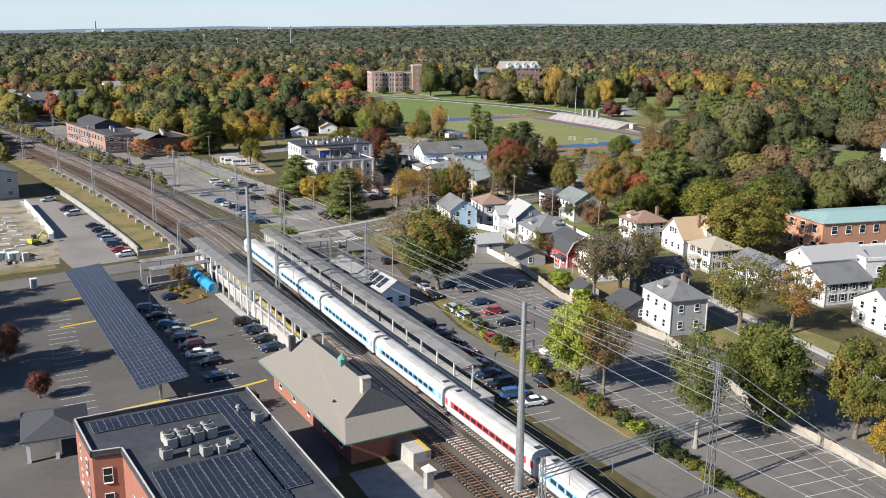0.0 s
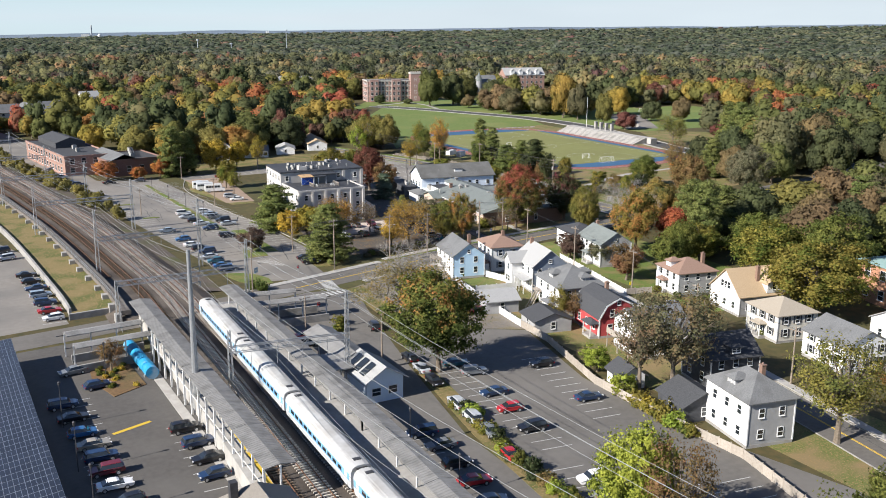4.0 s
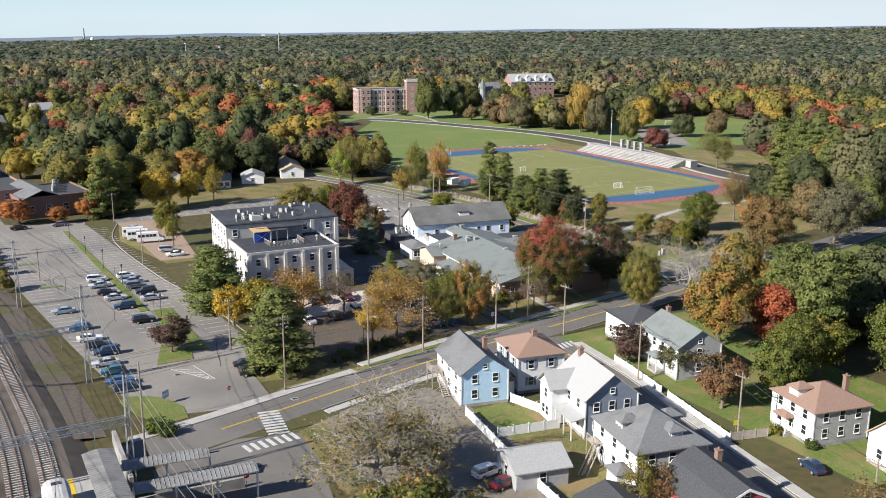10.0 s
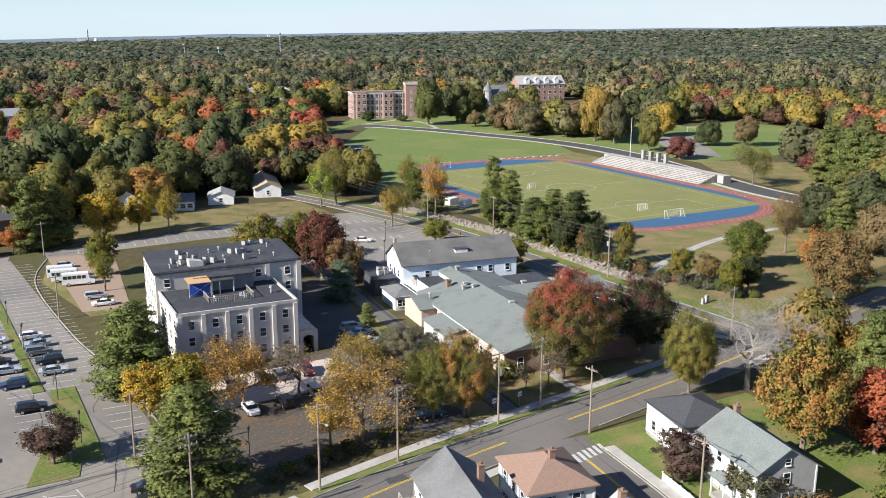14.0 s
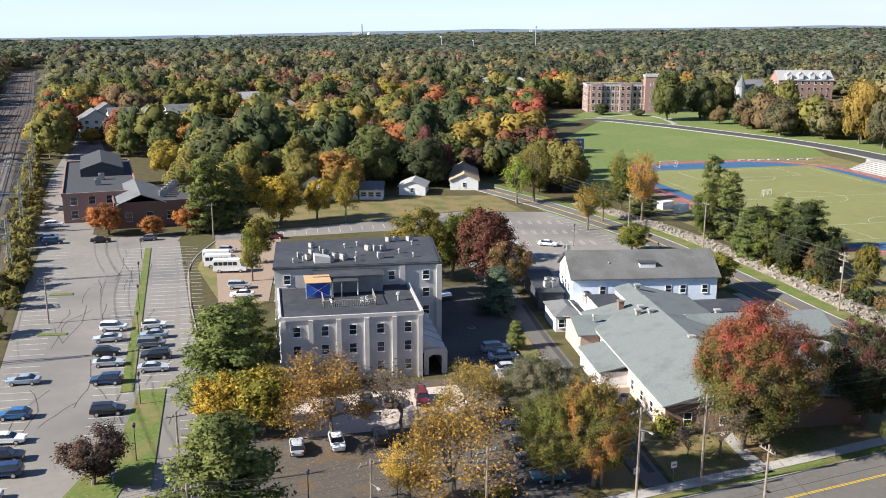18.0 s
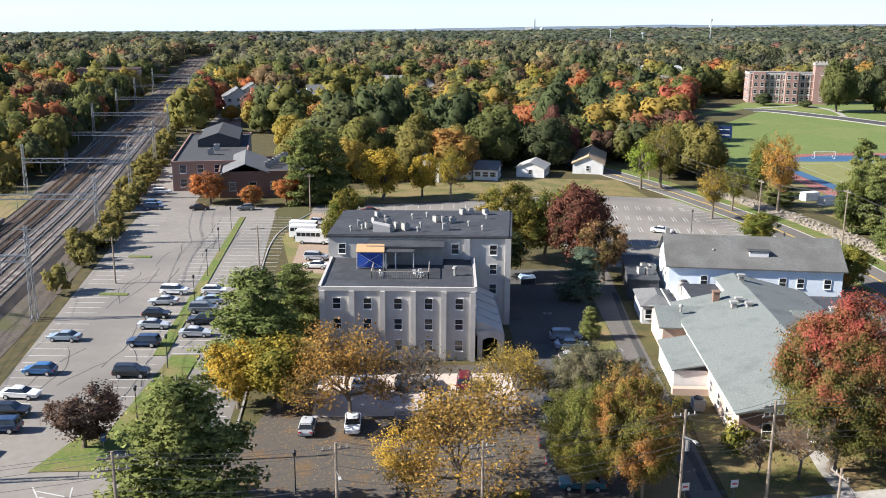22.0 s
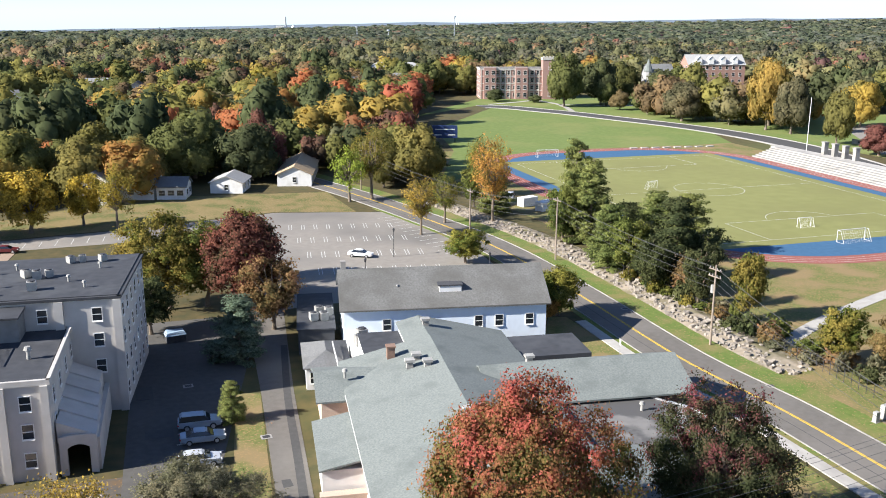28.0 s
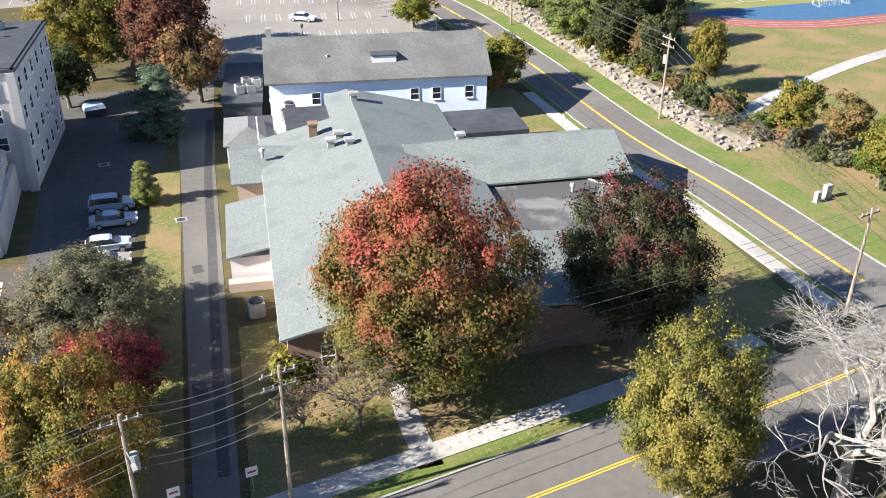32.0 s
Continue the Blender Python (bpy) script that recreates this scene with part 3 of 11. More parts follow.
flat("driveway", [(160.9, 259), (163.9, 258.5), (168.3, 314), (172, 350), (166, 350), (164.4, 314), (163.5, 300)], 0.03, ASPHALT, "narrow asphalt drive past a brick building")
flat("car_park", [(166, 344), (176, 347), (212, 345), (212.5, 376), (204, 412), (180, 418), (150, 410), (112, 404), (112, 396), (150, 398), (168, 398)], 0.016, OLDASPHALT, "worn asphalt car park with white bays")
flat("forecourt", [(122, 281), (147, 281), (147, 294), (122, 294)], 0.03, mat("sandy_paving", (0.45, 0.37, 0.31), (0.52, 0.44, 0.38), 1.5, 0.95), "sandy paved strip before a building")
flat("car_park", [(78, 60), (90, 60), (90, 150), (96, 180), (104, 215), (108, 229), (97, 232), (84, 228), (79, 200)], 0.01, MIDASPHALT, "asphalt station car park beside the platform")
flat("car_park", [(90, 60), (124, 60), (127, 110), (119.5, 141), (120, 160), (126, 186), (110, 196), (100, 190), (95, 150), (92, 110)], 0.014, MIDASPHALT, "asphalt car park with white bays")
# tree shade over this car park put into a darker asphalt colour
flat("car_park", [(-30, 105), (45, 105), (57, 150), (57, 205), (50, 222), (-30, 214)], 0.008, mat("shade_toned_asphalt", (0.084, 0.078, 0.072), (0.105, 0.098, 0.09), 1.1, 0.9, bump=0.25, bump_scale=30, stain=(0.125, 0.117, 0.107), stain_scale=0.06, stain_lo=0.46, stain_hi=0.7), "asphalt station car park")
flat("car_park", [(30, 232), (46, 234), (44.5, 300), (36, 330), (22, 330)], 0.01, OLDASPHALT, "asphalt strip with parked cars below a bank")
flat("yard", [(0, 233), (27, 234), (20, 300), (-10, 330), (-40, 300)], 0.01, DRYGRASS, "sandy building yard")
flat("street", [(68, 398), (103, 398), (104, 404), (86, 406), (82, 410), (76, 520), (60, 620), (50, 620), (58, 500), (66, 420)], 0.014, OLDASPHALT, "pale worn asphalt lane beside the railway")

# sports ground
flat("meadow", [(226, 440), (250, 500), (262, 560), (318, 640), (350, 575), (362, 520), (352, 492), (330, 492), (280, 494)], 0.03, MEADOW, "mown green meadow above the running track")
FX, FY = 293.0, 417.0


def stadium(cx, cy, hx, hy, r, n=14):
    pts = []
    for sx, sy, a0 in ((1, 1, 0), (-1, 1, 90), (-1, -1, 180), (1, -1, 270)):
        for i in range(n + 1):
            a = radians(a0 + 90 * i / n)
            pts.append((cx + sx * (hx - r) + r * math.cos(a), cy + sy * (hy - r) + r * math.sin(a)))
    return pts


TRACKRED = mat("red_running_track", (0.23, 0.08, 0.066), (0.265, 0.098, 0.08), 1.0, 0.9)
TRACKBLUE = mat("blue_track_apron", (0.035, 0.095, 0.18), (0.044, 0.115, 0.21), 1.0, 0.9)
TURF = mat("artificial_turf", (0.175, 0.18, 0.062), (0.20, 0.203, 0.073), 0.3, 0.95, stain=(0.165, 0.163, 0.06), stain_scale=0.03)

setting("running_track", Build().prism(stadium(FX, FY, 46, 74, 34), -0.2, 0.05), TRACKRED, "brick-red running track")
setting("track_apron", Build().prism(stadium(FX, FY, 41, 69, 30), -0.2, 0.055), TRACKBLUE, "deep blue apron inside the track")
setting("playing_field", Build().prism(stadium(FX, FY - 1, 37, 57, 2), -0.2, 0.062), TURF, "olive green artificial turf field")
setting("track_surround", Build().prism([(240, 325), (330, 325), (352, 350), (352, 500), (236, 500), (232, 430)], -0.2, 0.02), GRASS, "rough grass round the running track")
fl = Build()
for r in (42.3, 43.6, 44.9):
    ribbon(fl, stadium(FX, FY, r, r + 28, r - 12) + stadium(FX, FY, r, r + 28, r - 12)[:1], 0.04, -0.04, 0.0, 0.056)
setting("lane_lines", fl, WHITELINE, "white lane lines")
ml = Build()


def ring(b, cx, cy, r, a0=0, a1=360, z=0.068, w=0.12):
    pts = [(cx + r * math.cos(radians(a)), cy + r * math.sin(radians(a))) for a in np.linspace(a0, a1, 33)]
    ribbon(b, pts, w / 2, -w / 2, 0.0, z)


def bar(b, x0, y0, x1, y1, z=0.068, w=0.12):
    ribbon(b, [(x0, y0), (x1, y1)], w / 2, -w / 2, 0.0, z)


for x0, y0, x1, y1 in ((FX - 33, FY - 54, FX + 33, FY - 54), (FX - 33, FY + 52, FX + 33, FY + 52), (FX - 33, FY - 54, FX - 33, FY + 52), (FX + 33, FY - 54, FX + 33, FY + 52),
                       (FX - 33, FY - 1, FX + 33, FY - 1), (FX - 20, FY - 38, FX + 20, FY - 38), (FX - 20, FY + 36, FX + 20, FY + 36),
                       (FX - 20, FY - 54, FX - 20, FY - 38), (FX + 20, FY - 54, FX + 20, FY - 38), (FX - 20, FY + 36, FX - 20, FY + 52), (FX + 20, FY + 36, FX + 20, FY + 52)):
    bar(ml, x0, y0, x1, y1)
ring(ml, FX, FY - 1, 9)
ring(ml, FX, FY - 40, 9, 20, 160)
ring(ml, FX, FY + 38, 9, 200, 340)
setting("field_lines", ml, WHITELINE, "white pitch markings")
# school drive and paths
SCHOOL_RD = smooth_path([(225, 560), (262, 600), (310, 640), (335, 610), (350, 575), (366, 530), (370, 480), (358, 420), (348, 375), (352, 340), (380, 300)])
setting("road", ribbon(Build(), SCHOOL_RD[near(SCHOOL_RD, x=310):], 5.5, -5.5, -0.3, 0.05), PATCHASPHALT, "dark asphalt school drive with parking bays")
setting("pavement", ribbon(ribbon(Build(), SCHOOL_RD[near(SCHOOL_RD, x=310):], -5.6, -7.4, -0.2, 0.13), SCHOOL_RD[near(SCHOOL_RD, x=310):], 5.6, 6.6, -0.2, 0.13), PAVING, "pale path beside the school drive")
flat("lawn", [(262, 600), (330, 690), (420, 670), (480, 560), (440, 440), (380, 440), (374, 530), (350, 590), (312, 648)], 0.02, MEADOW, "green school lawn with trees")
pb = Build()
for pts in ([(345, 610), (352, 640), (350, 668)], [(352, 640), (395, 620), (430, 600)], [(318, 650), (340, 660), (350, 668)]):
    ribbon(pb, smooth_path(pts), 1.3, -1.3, -0.2, 0.06)
ribbon(pb, smooth_path([(176.9, 258.6), (176.9, 264.5), (177.8, 270.6)], 1.0), 0.9, -0.9, -0.2, 0.06)
ribbon(pb, smooth_path([(234.5, 309.5), (250, 318), (272, 327), (290, 330), (340, 331)]), 1.2, -1.2, -0.2, 0.06)
setting("path", pb, PAVING, "pale concrete footpath")

flat("lawn", [(385, 312), (430, 330), (436, 404), (384, 446), (369, 420), (359, 380), (360, 345)], 0.016, GRASS, "rough grass with trees beside a school drive")
flat("lawn", [(221.4, 272), (262, 281), (330, 296), (345, 318), (330, 326), (222, 328)], 0.012, GRASS, "rough sunny lawn beside a street with scattered trees")
flat("lawn", [(222, 226), (262, 224), (330, 244), (390, 270), (386, 291), (330, 277.5), (262, 262.5), (222, 254.6)], 0.014, FRESHGRASS, "sunny park lawn beside a street")
setting("road", ribbon(Build(), smooth_path([(224, 238), (240, 244), (254, 248.4), (270, 251.4), (290, 255.5), (318, 263), (345, 276)]), 1.9, -1.9, -0.2, 0.05), PAVING, "pale park drive curving through a lawn")
flat("lawn", [(430, 428), (446, 412), (528, 485), (526, 556), (462, 548), (440, 500)], 0.05, MEADOW, "second playing field beyond the school drive")
flat("yard", [(384, 455), (402, 448), (446, 512), (430, 530)], 0.045, OLDASPHALT, "pale hard court beyond the school drive")
seams = Build()
sr = random.Random(11)
for k in range(34):
    x, y = sr.uniform(80, 108), sr.uniform(262, 392)
    a = sr.choice((0.05, 1.55, 1.5, 1.62)) + sr.uniform(-0.1, 0.1)
    pts = []
    for j in range(sr.randint(4, 12)):
        pts.append((x, y))
        a += sr.gauss(0, 0.12)
        x, y = x + 2.2 * math.cos(a), y + 2.2 * math.sin(a)
    if all(p[0] > 76 + (398 - p[1]) * 0.06 and p[0] < 110 and p[1] < 396 for p in pts):
        ribbon(seams, pts, 0.07, -0.07, 0.0, 0.02)
for path in (ROAD_A[near(ROAD_A, x=100):near(ROAD_A, x=210)], CROSS_ST, ROAD_B):
    ribbon(seams, path, 1.9, 1.8, 0.0, 0.045)
tagged(setting("tar_seams", seams, PATCHASPHALT, "dark tar-sealed cracks in asphalt"), kind="stuff")

tb = Build()
ribbon(tb, smooth_path([(163.2, 262), (164.6, 280), (166.0, 296), (167.3, 312), (169.4, 330)]), 0.45, -0.45, 0.0, 0.036)
for x, y, w, h in ((162.6, 272, 1.2, 2.2), (164.2, 291, 1.0, 1.6), (152.5, 306, 3.0, 2.2), (149.6, 262.5, 5.0, 9.0), (151, 318, 2.0, 4.0), (137, 247.4, 3.0, 1.6), (205, 259.6, 4.0, 1.5)):
    tb.prism([(x - w / 2, y - h / 2), (x + w / 2, y - h / 2 + 0.1), (x + w / 2 - 0.1, y + h / 2), (x - w / 2, y + h / 2)], 0.0, 0.038)
tagged(setting("asphalt_patches", tb, PATCHASPHALT, "dark patched strips in asphalt"), kind="stuff")

# ---------------- houses ----------------
def window_mesh(w, h, glazed=False):
    """A frame with two lights and a sill in one piece; the pane apart, or set in as a second material."""
    t, d = 0.075, 0.06
    xs = [-w / 2 - t, -w / 2, w / 2, w / 2 + t]
    zs = [-0.08, t, h / 2 - 0.04, h / 2 + 0.04, h - t, h]
    fr = Build()
    for y in (-d, d):
        fr.v += [(x, y - (0.08 if z < 0 else 0), z) for z in zs for x in xs]
    n = len(xs) * len(zs)
    holes = {(1, 1), (1, 3)}
    cells = {(i, j) for i in range(3) for j in range(5)} - holes
    at = lambda i, j, k: k * n + j * 4 + i
    for i, j in cells:
        fr.f += [(at(i, j, 0), at(i + 1, j, 0), at(i + 1, j + 1, 0), at(i, j + 1, 0)), (at(i, j + 1, 1), at(i + 1, j + 1, 1), at(i + 1, j, 1), at(i, j, 1))]
        for (a, b_), (di, dj) in ((((i, j), (i + 1, j)), (0, -1)), (((i + 1, j), (i + 1, j + 1)), (1, 0)), (((i + 1, j + 1), (i, j + 1)), (0, 1)), (((i, j + 1), (i, j)), (-1, 0))):
            if (i + di, j + dj) not in cells:
                fr.f.append((at(*b_, 0), at(*a, 0), at(*a, 1), at(*b_, 1)))
    pane = Build().box(0, 0.0, 0.05, w, 0.05, h - 0.1)
    if not glazed:
        return fr.mesh("window_frame"), pane.mesh("pane")
    k = len(fr.f)
    fr.add(pane.v, pane.f)
    me = fr.mesh("window")
    me.materials.append(WHITEPAINT)
    me.materials.append(GLASS)
    me.polygons.foreach_set("material_index", [0] * k + [1] * (len(me.polygons) - k))
    return me


GLAZED = {}


def far_window(parent, x, y, z, face, size):
    """A small window seen from far off, frame and pane in one mesh."""
    if size not in GLAZED:
        GLAZED[size] = window_mesh(*size, True)
    return link(new("window", GLAZED[size]), parent), pose(x, y, z, 0, 0, face + 90)


WINDOWS = {k: window_mesh(*k) for k in ((0.9, 1.5), (1.0, 1.6), (0.7, 0.9), (1.5, 1.4), (1.0, 2.0))}
DOORMESH = Build().box(0, 0, 0, 1.0, 0.1, 2.1).mesh("door")
SHUTMESH = Build().box(0, 0, 0, 0.38, 0.05, 1.5).mesh("shutter")
DARKPAINT = mat("dark_green_paint", (0.03, 0.05, 0.045), (0.04, 0.06, 0.055), 2.0, 0.6)


def add_window(parent, x, y, z, face, size=(0.9, 1.5), frame_mat=None, shutters=None):
    """face: degrees of the outward normal, -90 is towards -y."""
    fr, pane = WINDOWS[size]
    m = pose(x, y, z, 0, 0, face + 90)
    w = part("window", fr, frame_mat or WHITEPAINT, parent, "", m=m)
    part("pane", pane, GLASS, w)
    if shutters:
        for s in (-1, 1):
            part("shutter", SHUTMESH, shutters, w, m=pose(s * (size[0] / 2 + 0.32), -0.02, 0))
    return w


def gable_roof(b, w, d, z, rise, over=0.45, t=0.18, x0=0.0, y0=0.0, axis="y"):
    """Two sloping slabs over a w by d plan; the ridge runs along axis."""
    if axis == "x":
        w, d = d, w
    k = rise / (w / 2)
    for s in (-1, 1):
        e = s * (w / 2 + over)
        ze = z - k * over
        prof = [(0.0, z + rise), (e, ze), (e, ze + t), (0.0, z + rise + t)]
        vs = []
        for y in (-d / 2 - over, d / 2 + over):
            vs += [(px_, y, pz) for px_, pz in prof]
        if axis == "x":
            vs = [(y, -x, zz) for x, y, zz in vs]
        fs = [(0, 1, 2, 3), (7, 6, 5, 4), (1, 5, 6, 2), (0, 4, 5, 1), (3, 2, 6, 7), (4, 0, 3, 7)]
        if s < 0:
            fs = [f[::-1] for f in fs]
        b.add([(x + x0, y + y0, zz) for x, y, zz in vs], fs)
    return b


def hip_roof(b, w, d, z, rise, over=0.5, t=0.16, x0=0.0, y0=0.0, top=None):
    """A hip roof: eaves rectangle up to a ridge along the longer side."""
    hw, hd = w / 2 + over, d / 2 + over
    rl = max(0.3, abs(w - d) / 2)
    r = [(-rl, 0), (rl, 0)] if w > d else [(0, -rl), (0, rl)]
    z0 = z - 0.12
    vs = [(sx * hw, sy * hd, zz) for zz in (z0, z0 + t) for sx, sy in ((-1, -1), (1, -1), (1, 1), (-1, 1))]
    vs += [(*r[0], z + rise), (*r[1], z + rise)]
    fs = [(3, 2, 1, 0), (0, 1, 5, 4), (1, 2, 6, 5), (2, 3, 7, 6), (3, 0, 4, 7)]
    if w > d:
        fs += [(4, 5, 9, 8), (6, 7, 8, 9), (5, 6, 9), (7, 4, 8)]
    else:
        fs += [(4, 5, 8), (6, 7, 9), (5, 6, 9, 8), (7, 4, 8, 9)]
    return b.add([(x + x0, y + y0, zz) for x, y, zz in vs], fs)


def body(b, w, d, h, rise=0.0, axis="y", x0=0.0, y0=0.0, z0=0.0):
    """Walls with gable ends."""
    if rise <= 0:
        return b.box(x0, y0, z0, w, d, h)
    a, c = (w, d) if axis == "y" else (d, w)
    prof = [(-a / 2, z0), (a / 2, z0), (a / 2, z0 + h), (0, z0 + h + rise), (-a / 2, z0 + h)]
    vs = [(x, y, z) for y in (-c / 2, c / 2) for x, z in prof]
    if axis == "x":
        vs = [(y, -x, z) for x, y, z in vs]
    return b.add([(x + x0, y + y0, z) for x, y, z in vs],
                 [(0, 1, 2, 3, 4), (9, 8, 7, 6, 5), (1, 0, 5, 6), (2, 1, 6, 7), (3, 2, 7, 8), (4, 3, 8, 9), (0, 4, 9, 5)])


def house(x, y, rot, w, d, h, rise, kind, axis, wall, roof, label, floors=2, cols=(3, 3), trim=None, porch=None, chimney=None, dormers=(), shutters=None, gable=None, faces=None, name="house"):
    """A dwelling: base, walls, roof, windows on all sides, door, and what the frames show besides."""
    o = thing(name, x, y, 0, rot, label, "house")
    part("foundation", Build().box(0, 0, -0.2, w + 0.06, d + 0.06, 0.7), CONCRETE, o)
    part("wall", body(Build(), w, d, h - 0.5, rise if kind == "gable" else 0, axis, z0=0.5), wall, o)
    for side, skin in (faces or {}).items():             # one side given a panel of another colour, up into its gable
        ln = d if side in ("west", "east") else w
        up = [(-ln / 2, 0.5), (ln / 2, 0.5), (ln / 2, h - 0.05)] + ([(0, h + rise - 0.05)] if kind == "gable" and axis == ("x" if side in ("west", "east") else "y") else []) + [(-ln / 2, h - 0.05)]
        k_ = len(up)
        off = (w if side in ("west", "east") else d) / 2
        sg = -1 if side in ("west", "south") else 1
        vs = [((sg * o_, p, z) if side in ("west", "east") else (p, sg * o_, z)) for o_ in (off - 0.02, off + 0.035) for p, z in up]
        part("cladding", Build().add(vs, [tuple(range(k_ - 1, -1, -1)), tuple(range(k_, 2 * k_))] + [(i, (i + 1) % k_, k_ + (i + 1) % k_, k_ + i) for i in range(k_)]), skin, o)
    rb = Build()
    if kind == "gambrel":
        wide = w / 2 + 0.35
        pr = [(-wide, h - 0.3), (-wide * 0.62, h + rise * 0.66), (0, h + rise), (wide * 0.62, h + rise * 0.66), (wide, h - 0.3)]
        gv = [(x_, y_, z_ + t_) for y_ in (-d / 2 - 0.35, d / 2 + 0.35) for t_ in (0.0, 0.18) for x_, z_ in pr]
        gf = []
        for i in range(4):
            gf += [(5 + i, 6 + i, 16 + i, 15 + i), (i + 1, i, 10 + i, 11 + i), (i, i + 1, 6 + i, 5 + i), (11 + i, 10 + i, 15 + i, 16 + i)]
        rb.add(gv, gf + [(0, 5, 15, 10), (4, 14, 19, 9)])
        gw = [(x_ * 0.9, y_, z_) for y_ in (-d / 2, d / 2) for x_, z_ in [(-w / 2, h - 0.5)] + pr[1:4] + [(w / 2, h - 0.5)]]
        part("gable_wall", Build().add(gw, [(0, 4, 3, 2, 1), (5, 6, 7, 8, 9), (0, 5, 9, 4)]), wall, o)
        for y_ in (-d / 2 - 0.38, d / 2 + 0.38):
            for i in range(4):
                part("barge_board", Build().beam((pr[i][0], y_, pr[i][1] - 0.1), (pr[i + 1][0], y_, pr[i + 1][1] - 0.1), 0.06, 0.32), WHITEPAINT, o)
        add_window(o, -1.4, -d / 2 - 0.03, h + 0.1, -90)
        add_window(o, 1.4, -d / 2 - 0.03, h + 0.1, -90)
        add_window(o, 0, -d / 2 - 0.03, h + rise * 0.62, -90, (0.7, 0.9))
    elif kind == "gable":
        gable_roof(rb, w, d, h, rise, axis=axis)
    else:
        hip_roof(rb, w, d, h, rise)
    rf = part("roof", rb, roof, o)
    # trim boards at corners and under the eaves
    for sx in (-1, 1):
        for sy in (-1, 1):
            part("corner_board", Build().box(sx * (w / 2), sy * (d / 2), 0.5, 0.2, 0.2, h - 0.55), trim or WHITEPAINT, o)
    if gable is not None and kind == "gable":
        a, c = (w, d) if axis == "y" else (d, w)
        for s in (-1, 1):
            vs = [(-a / 2, s * (c / 2 + 0.02), h), (a / 2, s * (c / 2 + 0.02), h), (0, s * (c / 2 + 0.02), h + rise - 0.05)]
            vs += [(vx, vy - s * 0.03, vz) for vx, vy, vz in vs]
            if axis == "x":
                vs = [(vy, -vx, vz) for vx, vy, vz in vs]
            gb_ = Build().add(vs, [(0, 1, 2) if s < 0 else (2, 1, 0), (5, 4, 3) if s < 0 else (3, 4, 5), (0, 3, 4, 1), (1, 4, 5, 2), (2, 5, 3, 0)])
            part("gable_panel", gb_, gable, o)
    fh = (h - 0.6) / floors
    for f in range(floors):
        z = 0.6 + f * fh + 0.75
        for side in range(4):
            n = cols[0] if side % 2 == 0 else cols[1]
            ln = w if side % 2 == 0 else d
            for i in range(n):
                p = (i + 0.5) / n * ln * 0.88 - ln * 0.44
                if side == 0:
                    add_window(o, p, -d / 2 - 0.03, z, -90, shutters=shutters)
                elif side == 1:
                    if f == 0 and i == n // 2 and porch is None:
                        dr = part("door", DOORMESH, WHITEPAINT, o, m=pose(w / 2 + 0.04, p, 0.5, 0, 0, 90))
                        continue
                    add_window(o, w / 2 + 0.03, p, z, 0, shutters=shutters)
                elif side == 2:
                    add_window(o, p, d / 2 + 0.03, z, 90, shutters=shutters)
                else:
                    add_window(o, -w / 2 - 0.03, p, z, 180, shutters=shutters)
    if kind == "gable" and rise > 2.2:
        a = d if axis == "y" else w
        for s in (-1, 1):
            if axis == "y":
                add_window(o, 0, s * (a / 2 + 0.05), h + 0.5, 90 * s, (0.7, 0.9))
            else:
                add_window(o, s * (a / 2 + 0.05), 0, h + 0.5, 0 if s > 0 else 180, (0.7, 0.9))
    if porch:
        px0, py0, pw, pd, side = porch
        pr = part("porch_roof", hip_roof(Build(), pw, pd, 3.1, 0.7, 0.25, 0.15, px0, py0), roof, o)
        part("porch_floor", Build().box(px0, py0, 0, pw, pd, 0.5), CONCRETE, o)
        for sx in (-1, 1):
            for sy in (-1, 1):
                part("porch_post", Build().box(px0 + sx * (pw / 2 - 0.15), py0 + sy * (pd / 2 - 0.15), 0.5, 0.16, 0.16, 2.6), WHITEPAINT, o)
        part("door", DOORMESH, REDPAINT if side == "red" else WHITEPAINT, o, m=pose(px0 * 0.62 if abs(px0) > abs(py0) else px0, py0 if abs(px0) > abs(py0) else py0 * 0.62, 0.5))
    if chimney:
        cx_, cy_ = chimney
        ch = part("chimney", Build().box(cx_, cy_, h - 0.5, 0.7, 0.7, rise + 1.3).box(cx_, cy_, h + rise + 0.8, 0.85, 0.85, 0.15), BROWNBRICK, o)
        part("flue", Build().tube((cx_, cy_, h + rise + 0.95), (cx_, cy_, h + rise + 1.25), 0.14, 0.12, 8), BROWNBRICK, ch)
    for dx, dy, face in dormers:
        dm = Build().box(0, 0, 0, 2.0, 2.4, 1.5)
        q = part("dormer", dm, wall, o, m=pose(dx, dy, h + 0.3, 0, 0, face + 90))
        part("dormer_roof", hip_roof(Build(), 2.0, 2.6, 1.5, 0.8, 0.3, 0.12), roof, q)
        fr, pane = WINDOWS[(0.7, 0.9)]
        for sx in (-0.42, 0.42):
            wv = part("window", fr, WHITEPAINT, q, m=pose(sx, -1.22, 0.4))
    return o


R = -12.0
hs = house(137.2, 230.8, R, 8.0, 12.4, 5.7, 2.8, "gable", "y", WHITESIDING, ROOFGREY, "two-storey white house with a sky-blue gable front and grey roof", cols=(2, 3), gable=BLUESIDING, chimney=(2.0, -0.5), faces=dict(south=BLUESIDING))
part("deck", Build().box(-5.1, 4.2, 2.9, 2.2, 3.2, 0.14), TIMBERFENCE, hs, "weathered wooden deck on posts")
for x_, y_ in ((-6.1, 2.7), (-6.1, 5.7), (-4.2, 5.7)):
    part("deck_post", Build().box(x_, y_, 0, 0.15, 0.15, 3.9), TIMBERFENCE, hs)
